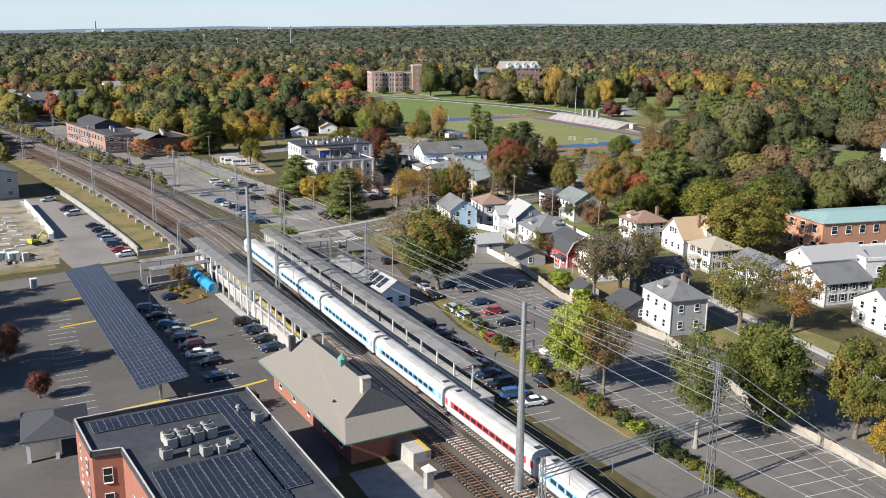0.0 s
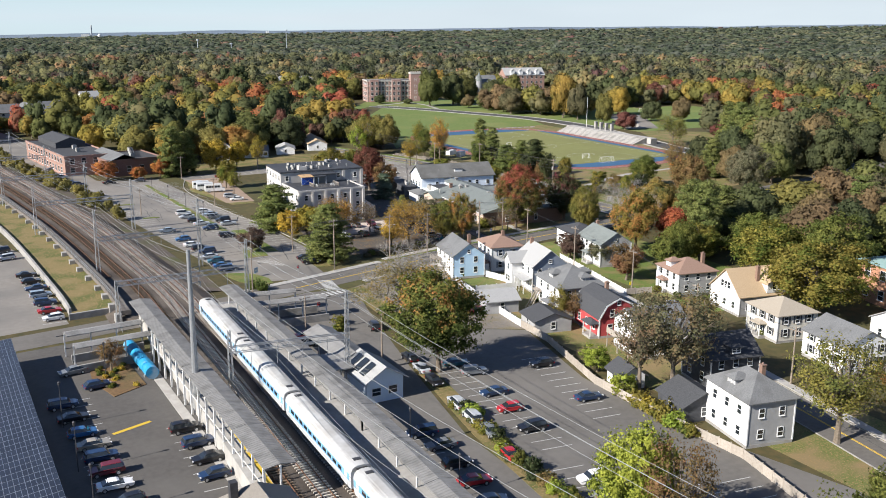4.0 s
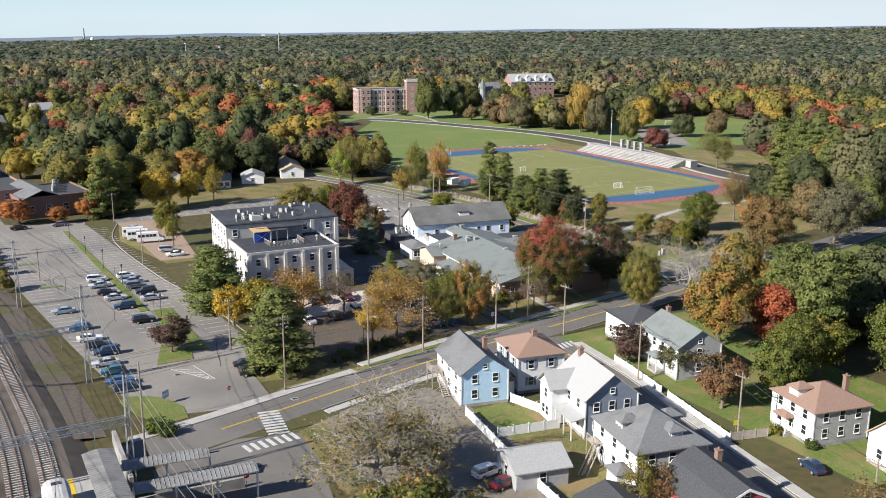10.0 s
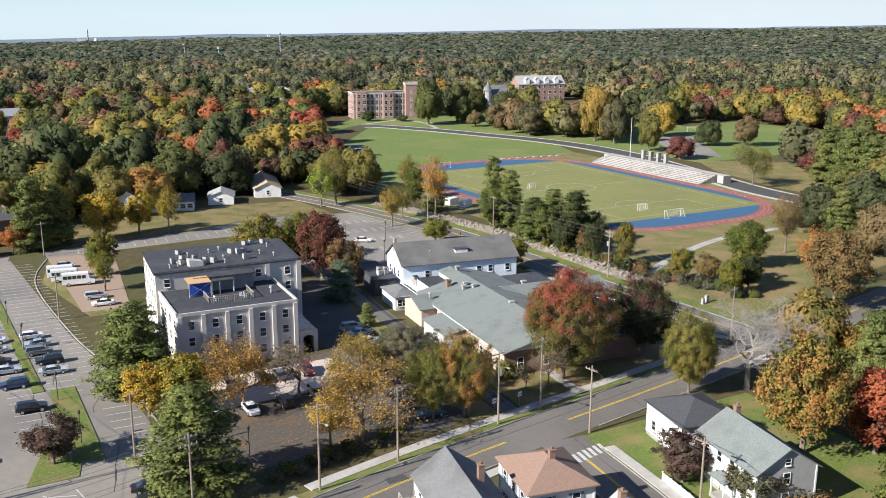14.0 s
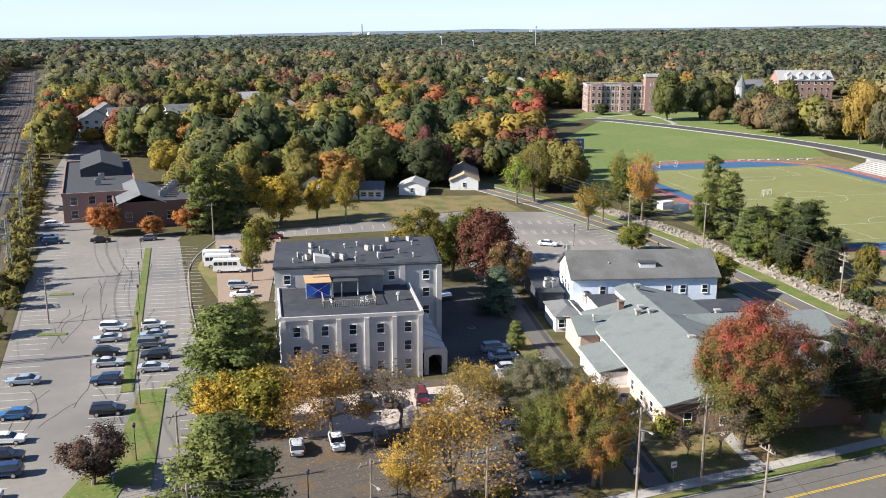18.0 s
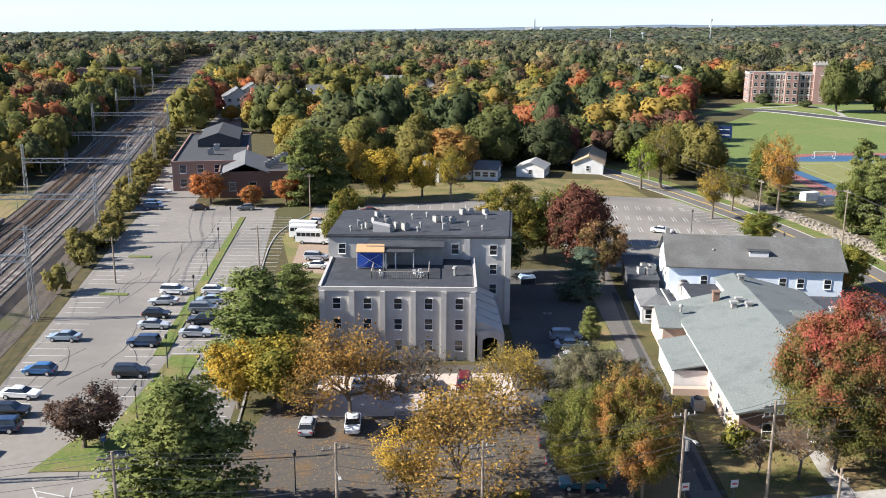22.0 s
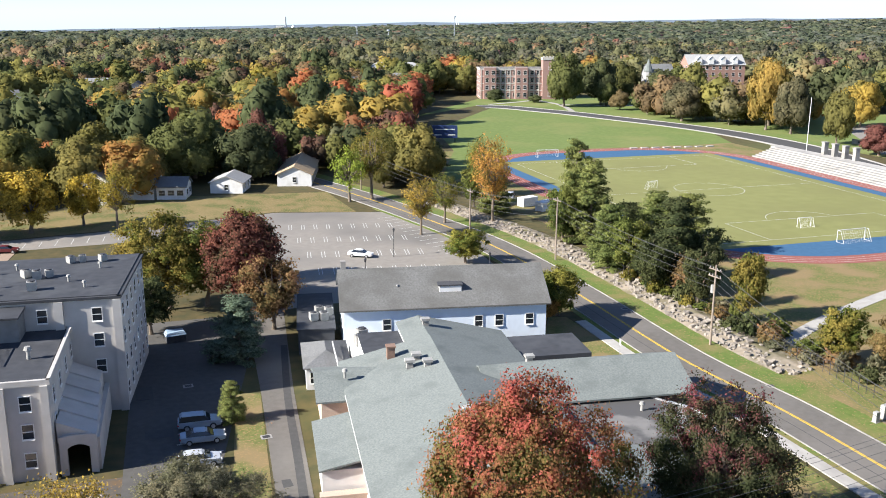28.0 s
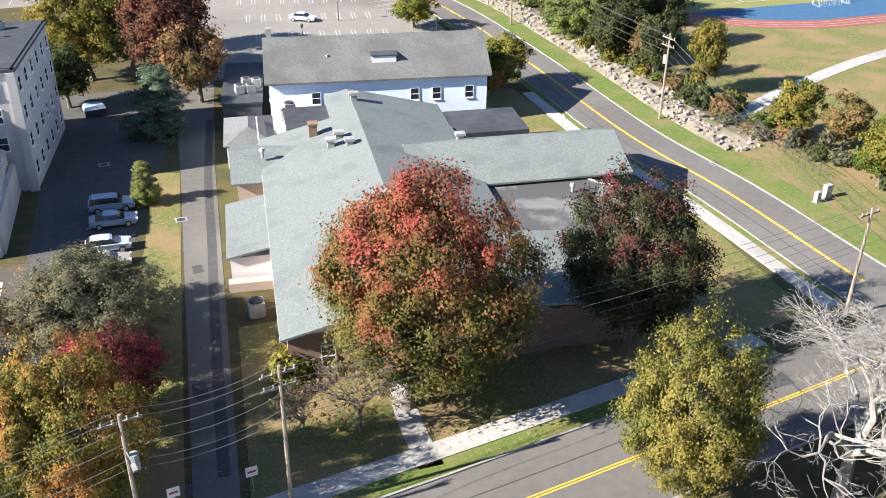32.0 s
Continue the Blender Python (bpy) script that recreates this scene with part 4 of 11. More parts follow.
dr_ = part("deck_rail", Build().box(-6.1, 4.2, 3.85, 0.08, 3.1, 0.1).box(-6.1, 4.2, 3.45, 0.05, 3.1, 0.06), TIMBERFENCE, hs)
st_ = part("stair", Build().beam((-4.5, 2.7, 2.9), (-4.5, -1.6, 0.1), 0.08, 0.28).beam((-5.5, 2.7, 2.9), (-5.5, -1.6, 0.1), 0.08, 0.28), TIMBERFENCE, hs, "weathered wooden outside stair")
for k in range(12):
    part("tread", Build().box(-5.0, 2.5 - k * 0.35, 2.75 - k * 0.23, 1.0, 0.28, 0.05), TIMBERFENCE, st_)
part("bay", Build().box(4.8, -3.6, 0.3, 1.8, 2.4, 2.8), WHITESIDING, hs)
part("bay_roof", hip_roof(Build(), 1.8, 2.4, 3.1, 0.7, 0.3, 0.14, 4.8, -3.6), ROOFBROWN, hs)
house(148.1, 229.6, R, 8.2, 9.5, 6.5, 2.2, "hip", "y", WHITESIDING, ROOFBROWN, "two-storey white house with a brown hipped roof", cols=(2, 3), chimney=(0.3, -0.8), shutters=SLATEBLUE)
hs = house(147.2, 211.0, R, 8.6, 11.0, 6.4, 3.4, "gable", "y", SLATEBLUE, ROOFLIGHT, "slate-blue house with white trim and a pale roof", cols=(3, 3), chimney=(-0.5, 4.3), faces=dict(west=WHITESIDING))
part("wing_wall", body(Build(), 3.6, 4.4, 5.9, 1.9, "x", -5.2, 2.6, 0.3), WHITESIDING, hs)
part("wing_roof", gable_roof(Build(), 6.6, 4.4, 6.2, 1.9, 0.4, 0.18, -3.9, 2.6, "x"), ROOFLIGHT, hs)
part("porch_roof", Build().add([(-6.6, -5.6, 3.0), (-4.3, -5.6, 3.5), (-4.3, 0.2, 3.5), (-6.6, 0.2, 3.0), (-6.6, -5.6, 3.15), (-4.3, -5.6, 3.65), (-4.3, 0.2, 3.65), (-6.6, 0.2, 3.15)], [(3, 2, 1, 0), (4, 5, 6, 7), (0, 1, 5, 4), (1, 2, 6, 5), (2, 3, 7, 6), (3, 0, 4, 7)]), ROOFLIGHT, hs)
for y_ in (-5.3, -2.7, 0.0):
    part("porch_post", Build().box(-6.4, y_, 0.0, 0.16, 0.16, 3.05), WHITEPAINT, hs)
for y_, z_ in ((2.0, 1.2), (3.3, 1.2), (2.6, 4.0)):
    add_window(hs, -7.03, y_, z_, 180)
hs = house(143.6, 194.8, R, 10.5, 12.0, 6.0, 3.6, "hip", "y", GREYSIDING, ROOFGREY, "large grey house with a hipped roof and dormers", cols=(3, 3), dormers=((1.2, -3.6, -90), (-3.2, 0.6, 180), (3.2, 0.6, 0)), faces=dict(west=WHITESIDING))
part("side_porch", Build().box(-6.4, -3.8, 0, 2.4, 2.8, 2.9), WHITESIDING, hs)
part("side_porch_roof", hip_roof(Build(), 2.4, 2.8, 2.9, 0.9, 0.3, 0.14, -6.4, -3.8), ROOFGREY, hs)
# wooden stair down from the upper floor
stair = part("stair", Build().beam((-5.5, 3.2, 3.2), (-9.2, 0.2, 0.2), 0.1, 0.3).beam((-6.3, 4.1, 3.2), (-10.0, 1.1, 0.2), 0.1, 0.3), TIMBERFENCE, hs, "weathered wooden outside stair")
for k in range(13):
    t_ = k / 13
    part("tread", Build().box(-5.9 - 3.7 * t_, 3.65 - 3.0 * t_, 3.15 - 3.0 * t_, 0.3, 1.2, 0.05, -51), TIMBERFENCE, stair)
part("landing", Build().box(-5.9, 4.4, 3.1, 1.8, 2.2, 0.12).box(-6.7, 5.4, 0, 0.12, 0.12, 4.1).box(-6.7, 3.4, 0, 0.12, 0.12, 4.1).box(-6.7, 4.4, 4.0, 0.08, 2.1, 0.1), TIMBERFENCE, hs)
house(140.6, 179.2, R, 8.2, 11.0, 4.2, 3.9, "gambrel", "y", REDSIDING, ROOFDARK, "red house with white trim and a charcoal gambrel roof", floors=1, cols=(2, 3), porch=(-5.0, -3.6, 2.0, 3.4, "red"), chimney=(1.4, 2.5))
hs = house(140.0, 165.0, R, 10.5, 9.0, 5.8, 2.9, "gable", "x", WHITESIDING, ROOFGREY, "white house with a grey gable roof and an upper balcony", cols=(3, 3))
part("balcony", Build().box(-6.2, 0, 2.9, 1.9, 8.6, 0.16).box(-7.1, 0, 3.06, 0.08, 8.6, 0.95), TIMBERFENCE, hs, "weathered wooden balcony")
for y_ in (-4.1, 0, 4.1):
    part("balcony_post", Build().box(-7.0, y_, 0, 0.16, 0.16, 2.9), TIMBERFENCE, hs)
house(140.2, 147.6, R, 9.6, 8.6, 5.8, 3.0, "gable", "x", DARKSIDING, ROOFDARK, "charcoal house with white window frames and a dark roof", cols=(3, 2), dormers=((0, -3.0, -90),))
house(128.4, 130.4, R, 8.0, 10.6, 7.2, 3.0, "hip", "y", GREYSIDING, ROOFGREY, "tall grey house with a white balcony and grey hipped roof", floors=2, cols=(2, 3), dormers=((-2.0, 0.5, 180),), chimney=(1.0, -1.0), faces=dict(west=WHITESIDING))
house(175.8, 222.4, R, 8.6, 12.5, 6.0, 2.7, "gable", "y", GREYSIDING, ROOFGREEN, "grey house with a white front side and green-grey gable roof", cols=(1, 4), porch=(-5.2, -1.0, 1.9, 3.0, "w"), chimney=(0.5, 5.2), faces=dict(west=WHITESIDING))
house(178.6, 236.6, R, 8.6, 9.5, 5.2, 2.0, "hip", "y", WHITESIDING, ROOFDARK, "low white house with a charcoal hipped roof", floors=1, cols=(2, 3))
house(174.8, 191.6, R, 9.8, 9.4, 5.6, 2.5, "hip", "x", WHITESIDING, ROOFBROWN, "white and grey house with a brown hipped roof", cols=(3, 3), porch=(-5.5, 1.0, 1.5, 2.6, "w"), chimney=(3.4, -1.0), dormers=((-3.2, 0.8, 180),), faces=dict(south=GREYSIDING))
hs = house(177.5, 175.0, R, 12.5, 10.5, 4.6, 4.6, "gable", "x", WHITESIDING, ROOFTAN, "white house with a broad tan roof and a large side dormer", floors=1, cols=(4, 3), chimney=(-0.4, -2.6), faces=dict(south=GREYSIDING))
part("side_dormer", body(Build(), 4.6, 5.0, 2.2, 1.9, "y", 2.6, -2.9, 4.8), WHITESIDING, hs)
part("side_dormer_roof", gable_roof(Build(), 4.6, 5.6, 7.0, 1.9, 0.4, 0.18, 2.6, -2.7), ROOFTAN, hs)
for x_ in (2.0, 3.2):
    add_window(hs, x_, -5.43, 5.5, -90)
for y_ in (-1.2, 0.0, 1.2):
    add_window(hs, -6.3, y_, 5.2, 180)
house(169.3, 159.4, R, 9.0, 9.6, 5.7, 2.3, "hip", "y", CREAM, ROOFBEIGE, "cream two-storey house with dark shutters and a beige roof", cols=(3, 3), porch=(-5.2, 0, 1.6, 2.6, "w"), shutters=DARKSIDING)
house(167.0, 142.6, R, 10.0, 11.0, 5.2, 2.5, "gable", "y", WHITESIDING, ROOFGREY, "white house with grey gable roof", cols=(3, 3), shutters=DARKSIDING)
house(172.5, 128.0, R, 12.0, 11.0, 5.4, 2.6, "gable", "x", WHITESIDING, ROOFGREY, "white house with dark shutters and grey roof", cols=(4, 3), shutters=DARKSIDING)
house(168.0, 107.5, R, 14.0, 11.5, 5.6, 3.2, "gable", "x", CREAM, ROOFGREY, "broad white house with a slate-grey roof", cols=(4, 3))
house(190.0, 143.0, R, 16.0, 9.0, 4.6, 2.4, "gable", "x", WHITESIDING, ROOFLIGHT, "long white house with a pale roof", cols=(5, 2), floors=1)

# ---------------- stucco apartment house ----------------
def slab_roof(b, pts, z, t=0.25):
    return b.prism(pts, z, z + t)


def parapet(b, pts, z, h, w=0.35):
    n = len(pts)
    for i in range(n):
        p, q = pts[i], pts[(i + 1) % n]
        L = math.dist(p, q)
        b.box((p[0] + q[0]) / 2, (p[1] + q[1]) / 2, z, L + w, w, h, math.degrees(math.atan2(q[1] - p[1], q[0] - p[0])))
    return b


def shrink(pts, d):
    cx, cy = sum(p[0] for p in pts) / len(pts), sum(p[1] for p in pts) / len(pts)
    return [(p[0] + (cx - p[0]) / math.dist(p, (cx, cy)) * d, p[1] + (cy - p[1]) / math.dist(p, (cx, cy)) * d) for p in pts]


AC_BODY = Build().box(0, 0, 0.15, 1.0, 1.0, 0.9).box(0, 0, 0, 0.8, 0.8, 0.15).mesh("case")
AC_FAN = Build().tube((0, 0, 1.05), (0, 0, 1.18), 0.42, 0.38, 12).mesh("fan_grille")


def ac_unit(x, y, z, rot=0, s=1.0, label="pale grey rooftop air-conditioning unit"):
    o = thing("air_conditioner", x, y, z, rot, label, "air conditioner", "rooftop units")
    o.scale = (s, s, s)
    part("case", AC_BODY, MACHINE, o)
    part("fan_grille", AC_FAN, DARKSTEEL, o)
    return o


VENT_PIPE = Build().tube((0, 0, 0), (0, 0, 0.7), 0.12, 0.12, 8).mesh("pipe")
VENT_CAP = Build().tube((0, 0, 0.62), (0, 0, 0.85), 0.26, 0.18, 8).mesh("cap")


def roof_vent(x, y, z, s=1.0):
    o = thing("roof_vent", x, y, z, 0, "small metal roof vent with a cap", "roof vent", "rooftop vents")
    o.scale = (s, s, s)
    part("pipe", VENT_PIPE, MACHINE, o)
    part("cap", VENT_CAP, MACHINE, o)


sb = thing("apartment_house", 0, 0, 0, 0, "pale grey stucco apartment house with dark flat roofs", "building")
FRONT = [(121.7, 300.0), (142.8, 298.7), (143.8, 315.2), (122.4, 316.0)]
MAIN = [(121.9, 316.0), (149.2, 314.0), (151.6, 332.5), (123.6, 334.0)]
part("front_wing", Build().prism(FRONT, 0, 10.0), STUCCO, sb)
part("main_block", Build().prism(MAIN, 0, 13.6), STUCCO, sb)
part("front_roof", slab_roof(Build(), shrink(FRONT, 0.5), 9.95), MEMBRANE, sb, "dark flat roof membrane")
part("front_parapet", parapet(Build(), FRONT, 9.9, 0.55), STUCCO, sb)
part("main_roof", slab_roof(Build(), shrink(MAIN, 0.2), 13.6, 0.25), MEMBRANE, sb, "dark flat roof membrane")
part("roof_edge", parapet(Build(), MAIN, 13.45, 0.3, 0.5), MEMBRANE, sb)


def along(p, q, t, off=0.0):
    L = math.dist(p, q)
    ux, uy = (q[0] - p[0]) / L, (q[1] - p[1]) / L
    return p[0] + ux * L * t + uy * off, p[1] + uy * L * t - ux * off


def wall_face(p, q):
    return math.degrees(math.atan2(q[1] - p[1], q[0] - p[0])) - 90


# front face: pilasters and windows
p, q = FRONT[0], FRONT[1]
fa = wall_face(p, q)
for i in range(6):
    t = (i * 0.196 + 0.012) if i else 0.018
    x, y = along(p, q, min(t, 0.982), 0.18)
    part("pilaster", Build().box(0, 0, 0, 0.7, 0.5, 9.9), STUCCO, sb, m=pose(x, y, 0, 0, 0, fa + 90))
for i in range(5):
    for z in (1.4, 4.4, 7.3):
        x, y = along(p, q, 0.11 + i * 0.196, 0.04)
        add_window(sb, x, y, z, fa, (1.0, 1.6))
for a, b_, n, zs in ((FRONT[1], FRONT[2], 4, (4.4, 7.3)), (FRONT[3], FRONT[0], 4, (1.4, 4.4, 7.3)), (MAIN[1], MAIN[2], 6, (1.4, 4.6, 7.8, 10.9)), (MAIN[2], MAIN[3], 8, (1.4, 4.6, 7.8, 10.9)),
                     (MAIN[3], MAIN[0], 5, (1.4, 4.6, 7.8, 10.9))):
    for i in range(n):
        for z in zs:
            x, y = along(a, b_, (i + 0.5) / n, 0.04)
            add_window(sb, x, y, z, wall_face(a, b_), (1.0, 1.6))
for t, zs in ((0.075, (10.9,)), (0.70, (11.0,)), (0.91, (4.8, 7.9, 10.9))):
    for z in zs:
        x, y = along(MAIN[0], MAIN[1], t, 0.04)
        add_window(sb, x, y, z, wall_face(MAIN[0], MAIN[1]), (1.0, 1.6))
for t in (0.765, 0.99):
    x, y = along(MAIN[0], MAIN[1], t, 0.15)
    part("pilaster", Build().box(0, 0, 0, 0.9, 0.4, 13.4), STUCCO, sb, m=pose(x, y, 0, 0, 0, wall_face(MAIN[0], MAIN[1]) + 90))
# stepped side wing with an arched porch
for i in range(5):
    y0 = 299.4 + i * 2.9
    part("wing_bay", Build().add([(143.0, y0, 5.6 + i * 0.28), (146.6, y0 - 0.2, 4.0 + i * 0.28), (146.8, y0 + 2.7, 4.0 + i * 0.28), (143.2, y0 + 2.9, 5.6 + i * 0.28),
                                  (143.0, y0, 3.4), (146.6, y0 - 0.2, 3.4), (146.8, y0 + 2.7, 3.4), (143.2, y0 + 2.9, 3.4)],
                                 [(0, 1, 2, 3), (4, 5, 1, 0), (5, 6, 2, 1), (6, 7, 3, 2), (7, 4, 0, 3), (7, 6, 5, 4)]), STUCCO, sb)
for x in (143.5, 146.3):
    part("porch_column", Build().box(x, 299.2, 0, 0.7, 0.5, 4.1, -3), STUCCO, sb)
ar = Build()
for k in range(10):
    x_, z_ = 144.9 - 1.3 * math.cos(math.pi * k / 9), 2.2 + math.sin(math.pi * k / 9)
    ar.v += [(x_, 299.0, z_), (x_, 299.0, 4.2), (x_, 299.5, z_), (x_, 299.5, 4.2)]
for k in range(0, 36, 4):
    ar.f += [(k, k + 4, k + 5, k + 1), (k + 2, k + 3, k + 7, k + 6), (k, k + 2, k + 6, k + 4), (k + 1, k + 5, k + 7, k + 3)]
part("arched_porch", ar, STUCCO, sb)
part("porch_side", Build().prism([(146.45, 299.5), (146.9, 299.5), (147.4, 314), (146.9, 314)], 0, 3.5), STUCCO, sb)
# penthouse with a blue tarpaulin, roof terrace
part("penthouse", Build().box(134.2, 313.6, 10.2, 9.8, 4.0, 2.7, -4), mat("grey_clapboard", (0.17, 0.17, 0.17), (0.22, 0.22, 0.22), 1.0, 0.8, bump=0.3, bump_scale=6), sb)
part("penthouse_roof", Build().box(133.6, 313.4, 12.9, 11.4, 4.8, 0.22, -4), MEMBRANE, sb)
part("terrace_roof", Build().box(132.6, 310.4, 12.6, 4.4, 2.2, 0.18, -4), MEMBRANE, sb)
for x in (130.6, 132.0, 134.6):
    part("terrace_post", Build().box(x, 309.5, 10.2, 0.16, 0.16, 2.4), WHITEPAINT, sb)
tarp = Build().add([(126.5, 309.6, 10.4), (130.1, 309.4, 10.4), (130.1, 309.6, 12.7), (126.5, 309.8, 12.7), (126.5, 309.8, 10.4), (130.1, 309.6, 10.4), (130.1, 309.8, 12.7), (126.5, 310.0, 12.7)],
                   [(0, 1, 2, 3), (7, 6, 5, 4), (0, 4, 5, 1), (2, 6, 7, 3), (1, 5, 6, 2), (0, 3, 7, 4)])
solo("tarpaulin", tarp, mat("blue_tarpaulin", (0.02, 0.06, 0.30), (0.03, 0.09, 0.38), 1.5, 0.5, bump=0.6, bump_scale=2), "blue tarpaulin hung on a roof terrace shelter", "tarpaulin")
tb = Build()
for p_, q_ in (((126.5, 309.5, 10.4), (130.1, 309.3, 12.6)), ((130.1, 309.3, 10.4), (126.5, 309.5, 12.6))):
    tb.beam(p_, q_, 0.05, 0.05)
shelter = thing("terrace_shelter", 0, 0, 0, 0, "timber-roofed shelter on a roof terrace", "shelter")
part("roof", Build().add([(126.3, 309.2, 12.75), (130.4, 309.0, 12.75), (130.4, 312.4, 13.1), (126.3, 312.6, 13.1), (126.3, 309.2, 12.85), (130.4, 309.0, 12.85), (130.4, 312.4, 13.2), (126.3, 312.6, 13.2)],
                         [(3, 2, 1, 0), (4, 5, 6, 7), (0, 1, 5, 4), (1, 2, 6, 5), (2, 3, 7, 6), (3, 0, 4, 7)]), mat("bare_plywood", (0.45, 0.28, 0.14), (0.52, 0.34, 0.18), 2.0, 0.8), shelter)
part("brace", tb, ALU, shelter)
for x, y in ((126.4, 309.4), (130.3, 309.2)):
    part("post", Build().box(x, y, 10.2, 0.12, 0.12, 2.6), WHITEPAINT, shelter)
dk = thing("terrace_railing", 0, 0, 0, 0, "weathered wooden railing round a roof terrace", "railing")
for a, b_ in (((128.6, 304.4), (136.6, 303.9)), ((128.6, 304.4), (128.8, 309.0)), ((136.6, 303.9), (136.9, 309.5))):
    part("rail", Build().beam((*a, 11.25), (*b_, 11.25), 0.1, 0.08), TIMBERFENCE, dk)
    n = int(math.dist(a, b_) / 0.32)
    for i in range(n + 1):
        t = i / n
        part("baluster", Build().box(a[0] + (b_[0] - a[0]) * t, a[1] + (b_[1] - a[1]) * t, 10.2, 0.09, 0.07, 1.05), TIMBERFENCE, dk)
for i, (x, y) in enumerate(((134.6, 305.2), (135.6, 305.8), (135.3, 304.8), (130.0, 305.6))):
    o = thing("terrace_chair", x, y, 10.2, 40 * i, "white plastic chair on a roof terrace", "chair", "terrace chairs")
    part("seat", Build().box(0, 0, 0.4, 0.5, 0.5, 0.06), WHITEPAINT, o)
    part("backrest", Build().box(0, 0.24, 0.46, 0.5, 0.05, 0.5), WHITEPAINT, o)
    for sx in (-0.2, 0.2):
        for sy in (-0.2, 0.2):
            part("leg", Build().box(sx, sy, 0, 0.05, 0.05, 0.4), WHITEPAINT, o)
for x, y, s in ((126.6, 321.5, 1.1), (127.8, 320.0, 1.0), (128.8, 323.6, 1.0), (131.0, 322.4, 1.1), (132.4, 319.4, 1.2), (133.6, 318.6, 1.2), (131.4, 317.8, 1.0), (139.8, 318.4, 1.2), (138.6, 324.2, 1.1), (139.9, 323.2, 1.2), (141.2, 323.8, 1.0),
                (143.2, 329.8, 1.0), (144.6, 329.9, 1.0), (147.0, 329.6, 1.0), (129.2, 328.2, 1.0)):
    ac_unit(x, y, 13.85, 10 * x % 45, s * 0.85)
for x, y in ((125.2, 318.2), (126.9, 319.2), (130.4, 325.6), (134.8, 326.5), (136.0, 320.4), (137.2, 327.8), (143.5, 321.0), (145.4, 318.0), (146.8, 326.2), (135.4, 317.2)):
    roof_vent(x, y, 13.85, 1.0)
roof_vent(140.4, 305.6, 10.2, 1.6)
rh = Build().add([(128.6, 317.2, 13.8), (131.2, 317.0, 13.8), (131.2, 319.0, 13.8), (128.6, 319.2, 13.8), (128.6, 317.2, 15.2), (131.2, 317.0, 14.7), (131.2, 319.0, 14.7), (128.6, 319.2, 15.2)],
                 [(3, 2, 1, 0), (4, 5, 6, 7), (0, 1, 5, 4), (1, 2, 6, 5), (2, 3, 7, 6), (3, 0, 4, 7)])
part("roof_hatch", rh, STUCCO, sb)

# ---------------- brick hall with grey-green roofs ----------------
hall = thing("brick_hall", 179.9, 270.2, 0, -6.2, "low brick hall with broad grey-green shingle roofs", "building")
part("wall", body(Build(), 21.0, 39.2, 4.3, 2.5, "y", 0, 19.6), BRICKBUFF, hall, "pale buff brick wall")
part("front_wall", Build().box(0, -0.02, 0, 21.1, 0.25, 4.3), BROWNBRICK, hall, "red-brown brick front wall")
part("roof", gable_roof(Build(), 21.0, 39.0, 4.3, 2.6, 0.6, 0.2, 0, 19.3), ROOFGREEN, hall, "grey-green shingle roof")
part("gable_panel", Build().add([(-10.4, -0.16, 4.3), (10.4, -0.16, 4.3), (0, -0.16, 6.8), (-10.4, -0.06, 4.3), (10.4, -0.06, 4.3), (0, -0.06, 6.8)], [(0, 1, 2), (5, 4, 3), (1, 0, 3, 4), (2, 1, 4, 5), (0, 2, 5, 3)]), WHITESIDING, hall)
part("gutter", Build().box(-11.05, 23.5, 3.95, 0.14, 48, 0.14), WHITEPAINT, hall)
for x in (-7.5, -2.5, 2.5, 7.5):
    add_window(hall, x, -0.2, 1.1, -90, (1.0, 2.0))
for y in (5, 9, 13):
    add_window(hall, -10.55, y, 1.0, 180, (1.0, 1.6))
# west cross wing
part("west_wing_wall", body(Build(), 9.0, 9.2, 3.6, 1.4, "x", -9.2, 34.4), BRICKBUFF, hall)
part("west_wing_roof", gable_roof(Build(), 9.4, 9.6, 3.7, 1.5, 0.4, 0.2, -9.2, 34.4, "x"), ROOFGREEN, hall, "grey-green shingle roof")
# lean-to annex with white end
part("annex_wall", Build().box(-12.5, 20.8, 0, 4.4, 10.6, 2.8), WHITESIDING, hall, "white weatherboard wall")
part("annex_roof", Build().add([(-15.0, 15.2, 2.75), (-10.2, 15.2, 3.7), (-10.2, 26.4, 3.7), (-15.0, 26.4, 2.75), (-15.0, 15.2, 2.95), (-10.2, 15.2, 3.9), (-10.2, 26.4, 3.9), (-15.0, 26.4, 2.95)],
                               [(3, 2, 1, 0), (4, 5, 6, 7), (0, 1, 5, 4), (1, 2, 6, 5), (2, 3, 7, 6), (3, 0, 4, 7)]), ROOFGREEN, hall)
part("annex_base", Build().box(-12.6, 14.6, 0, 4.8, 1.0, 0.9), BRICKBUFF, hall)
# east wing
part("east_wing_wall", body(Build(), 17.0, 10.6, 4.2, 1.9, "x", 17.4, 29.6), BROWNBRICK, hall)
part("east_wing_roof", gable_roof(Build(), 22.0, 11.0, 4.3, 2.1, 0.7, 0.2, 15.4, 29.6, "x"), ROOFGREEN, hall, "grey-green shingle roof")
for x in (10, 14, 18, 22):
    add_window(hall, x, 24.2, 1.0, -90, (1.5, 1.4))
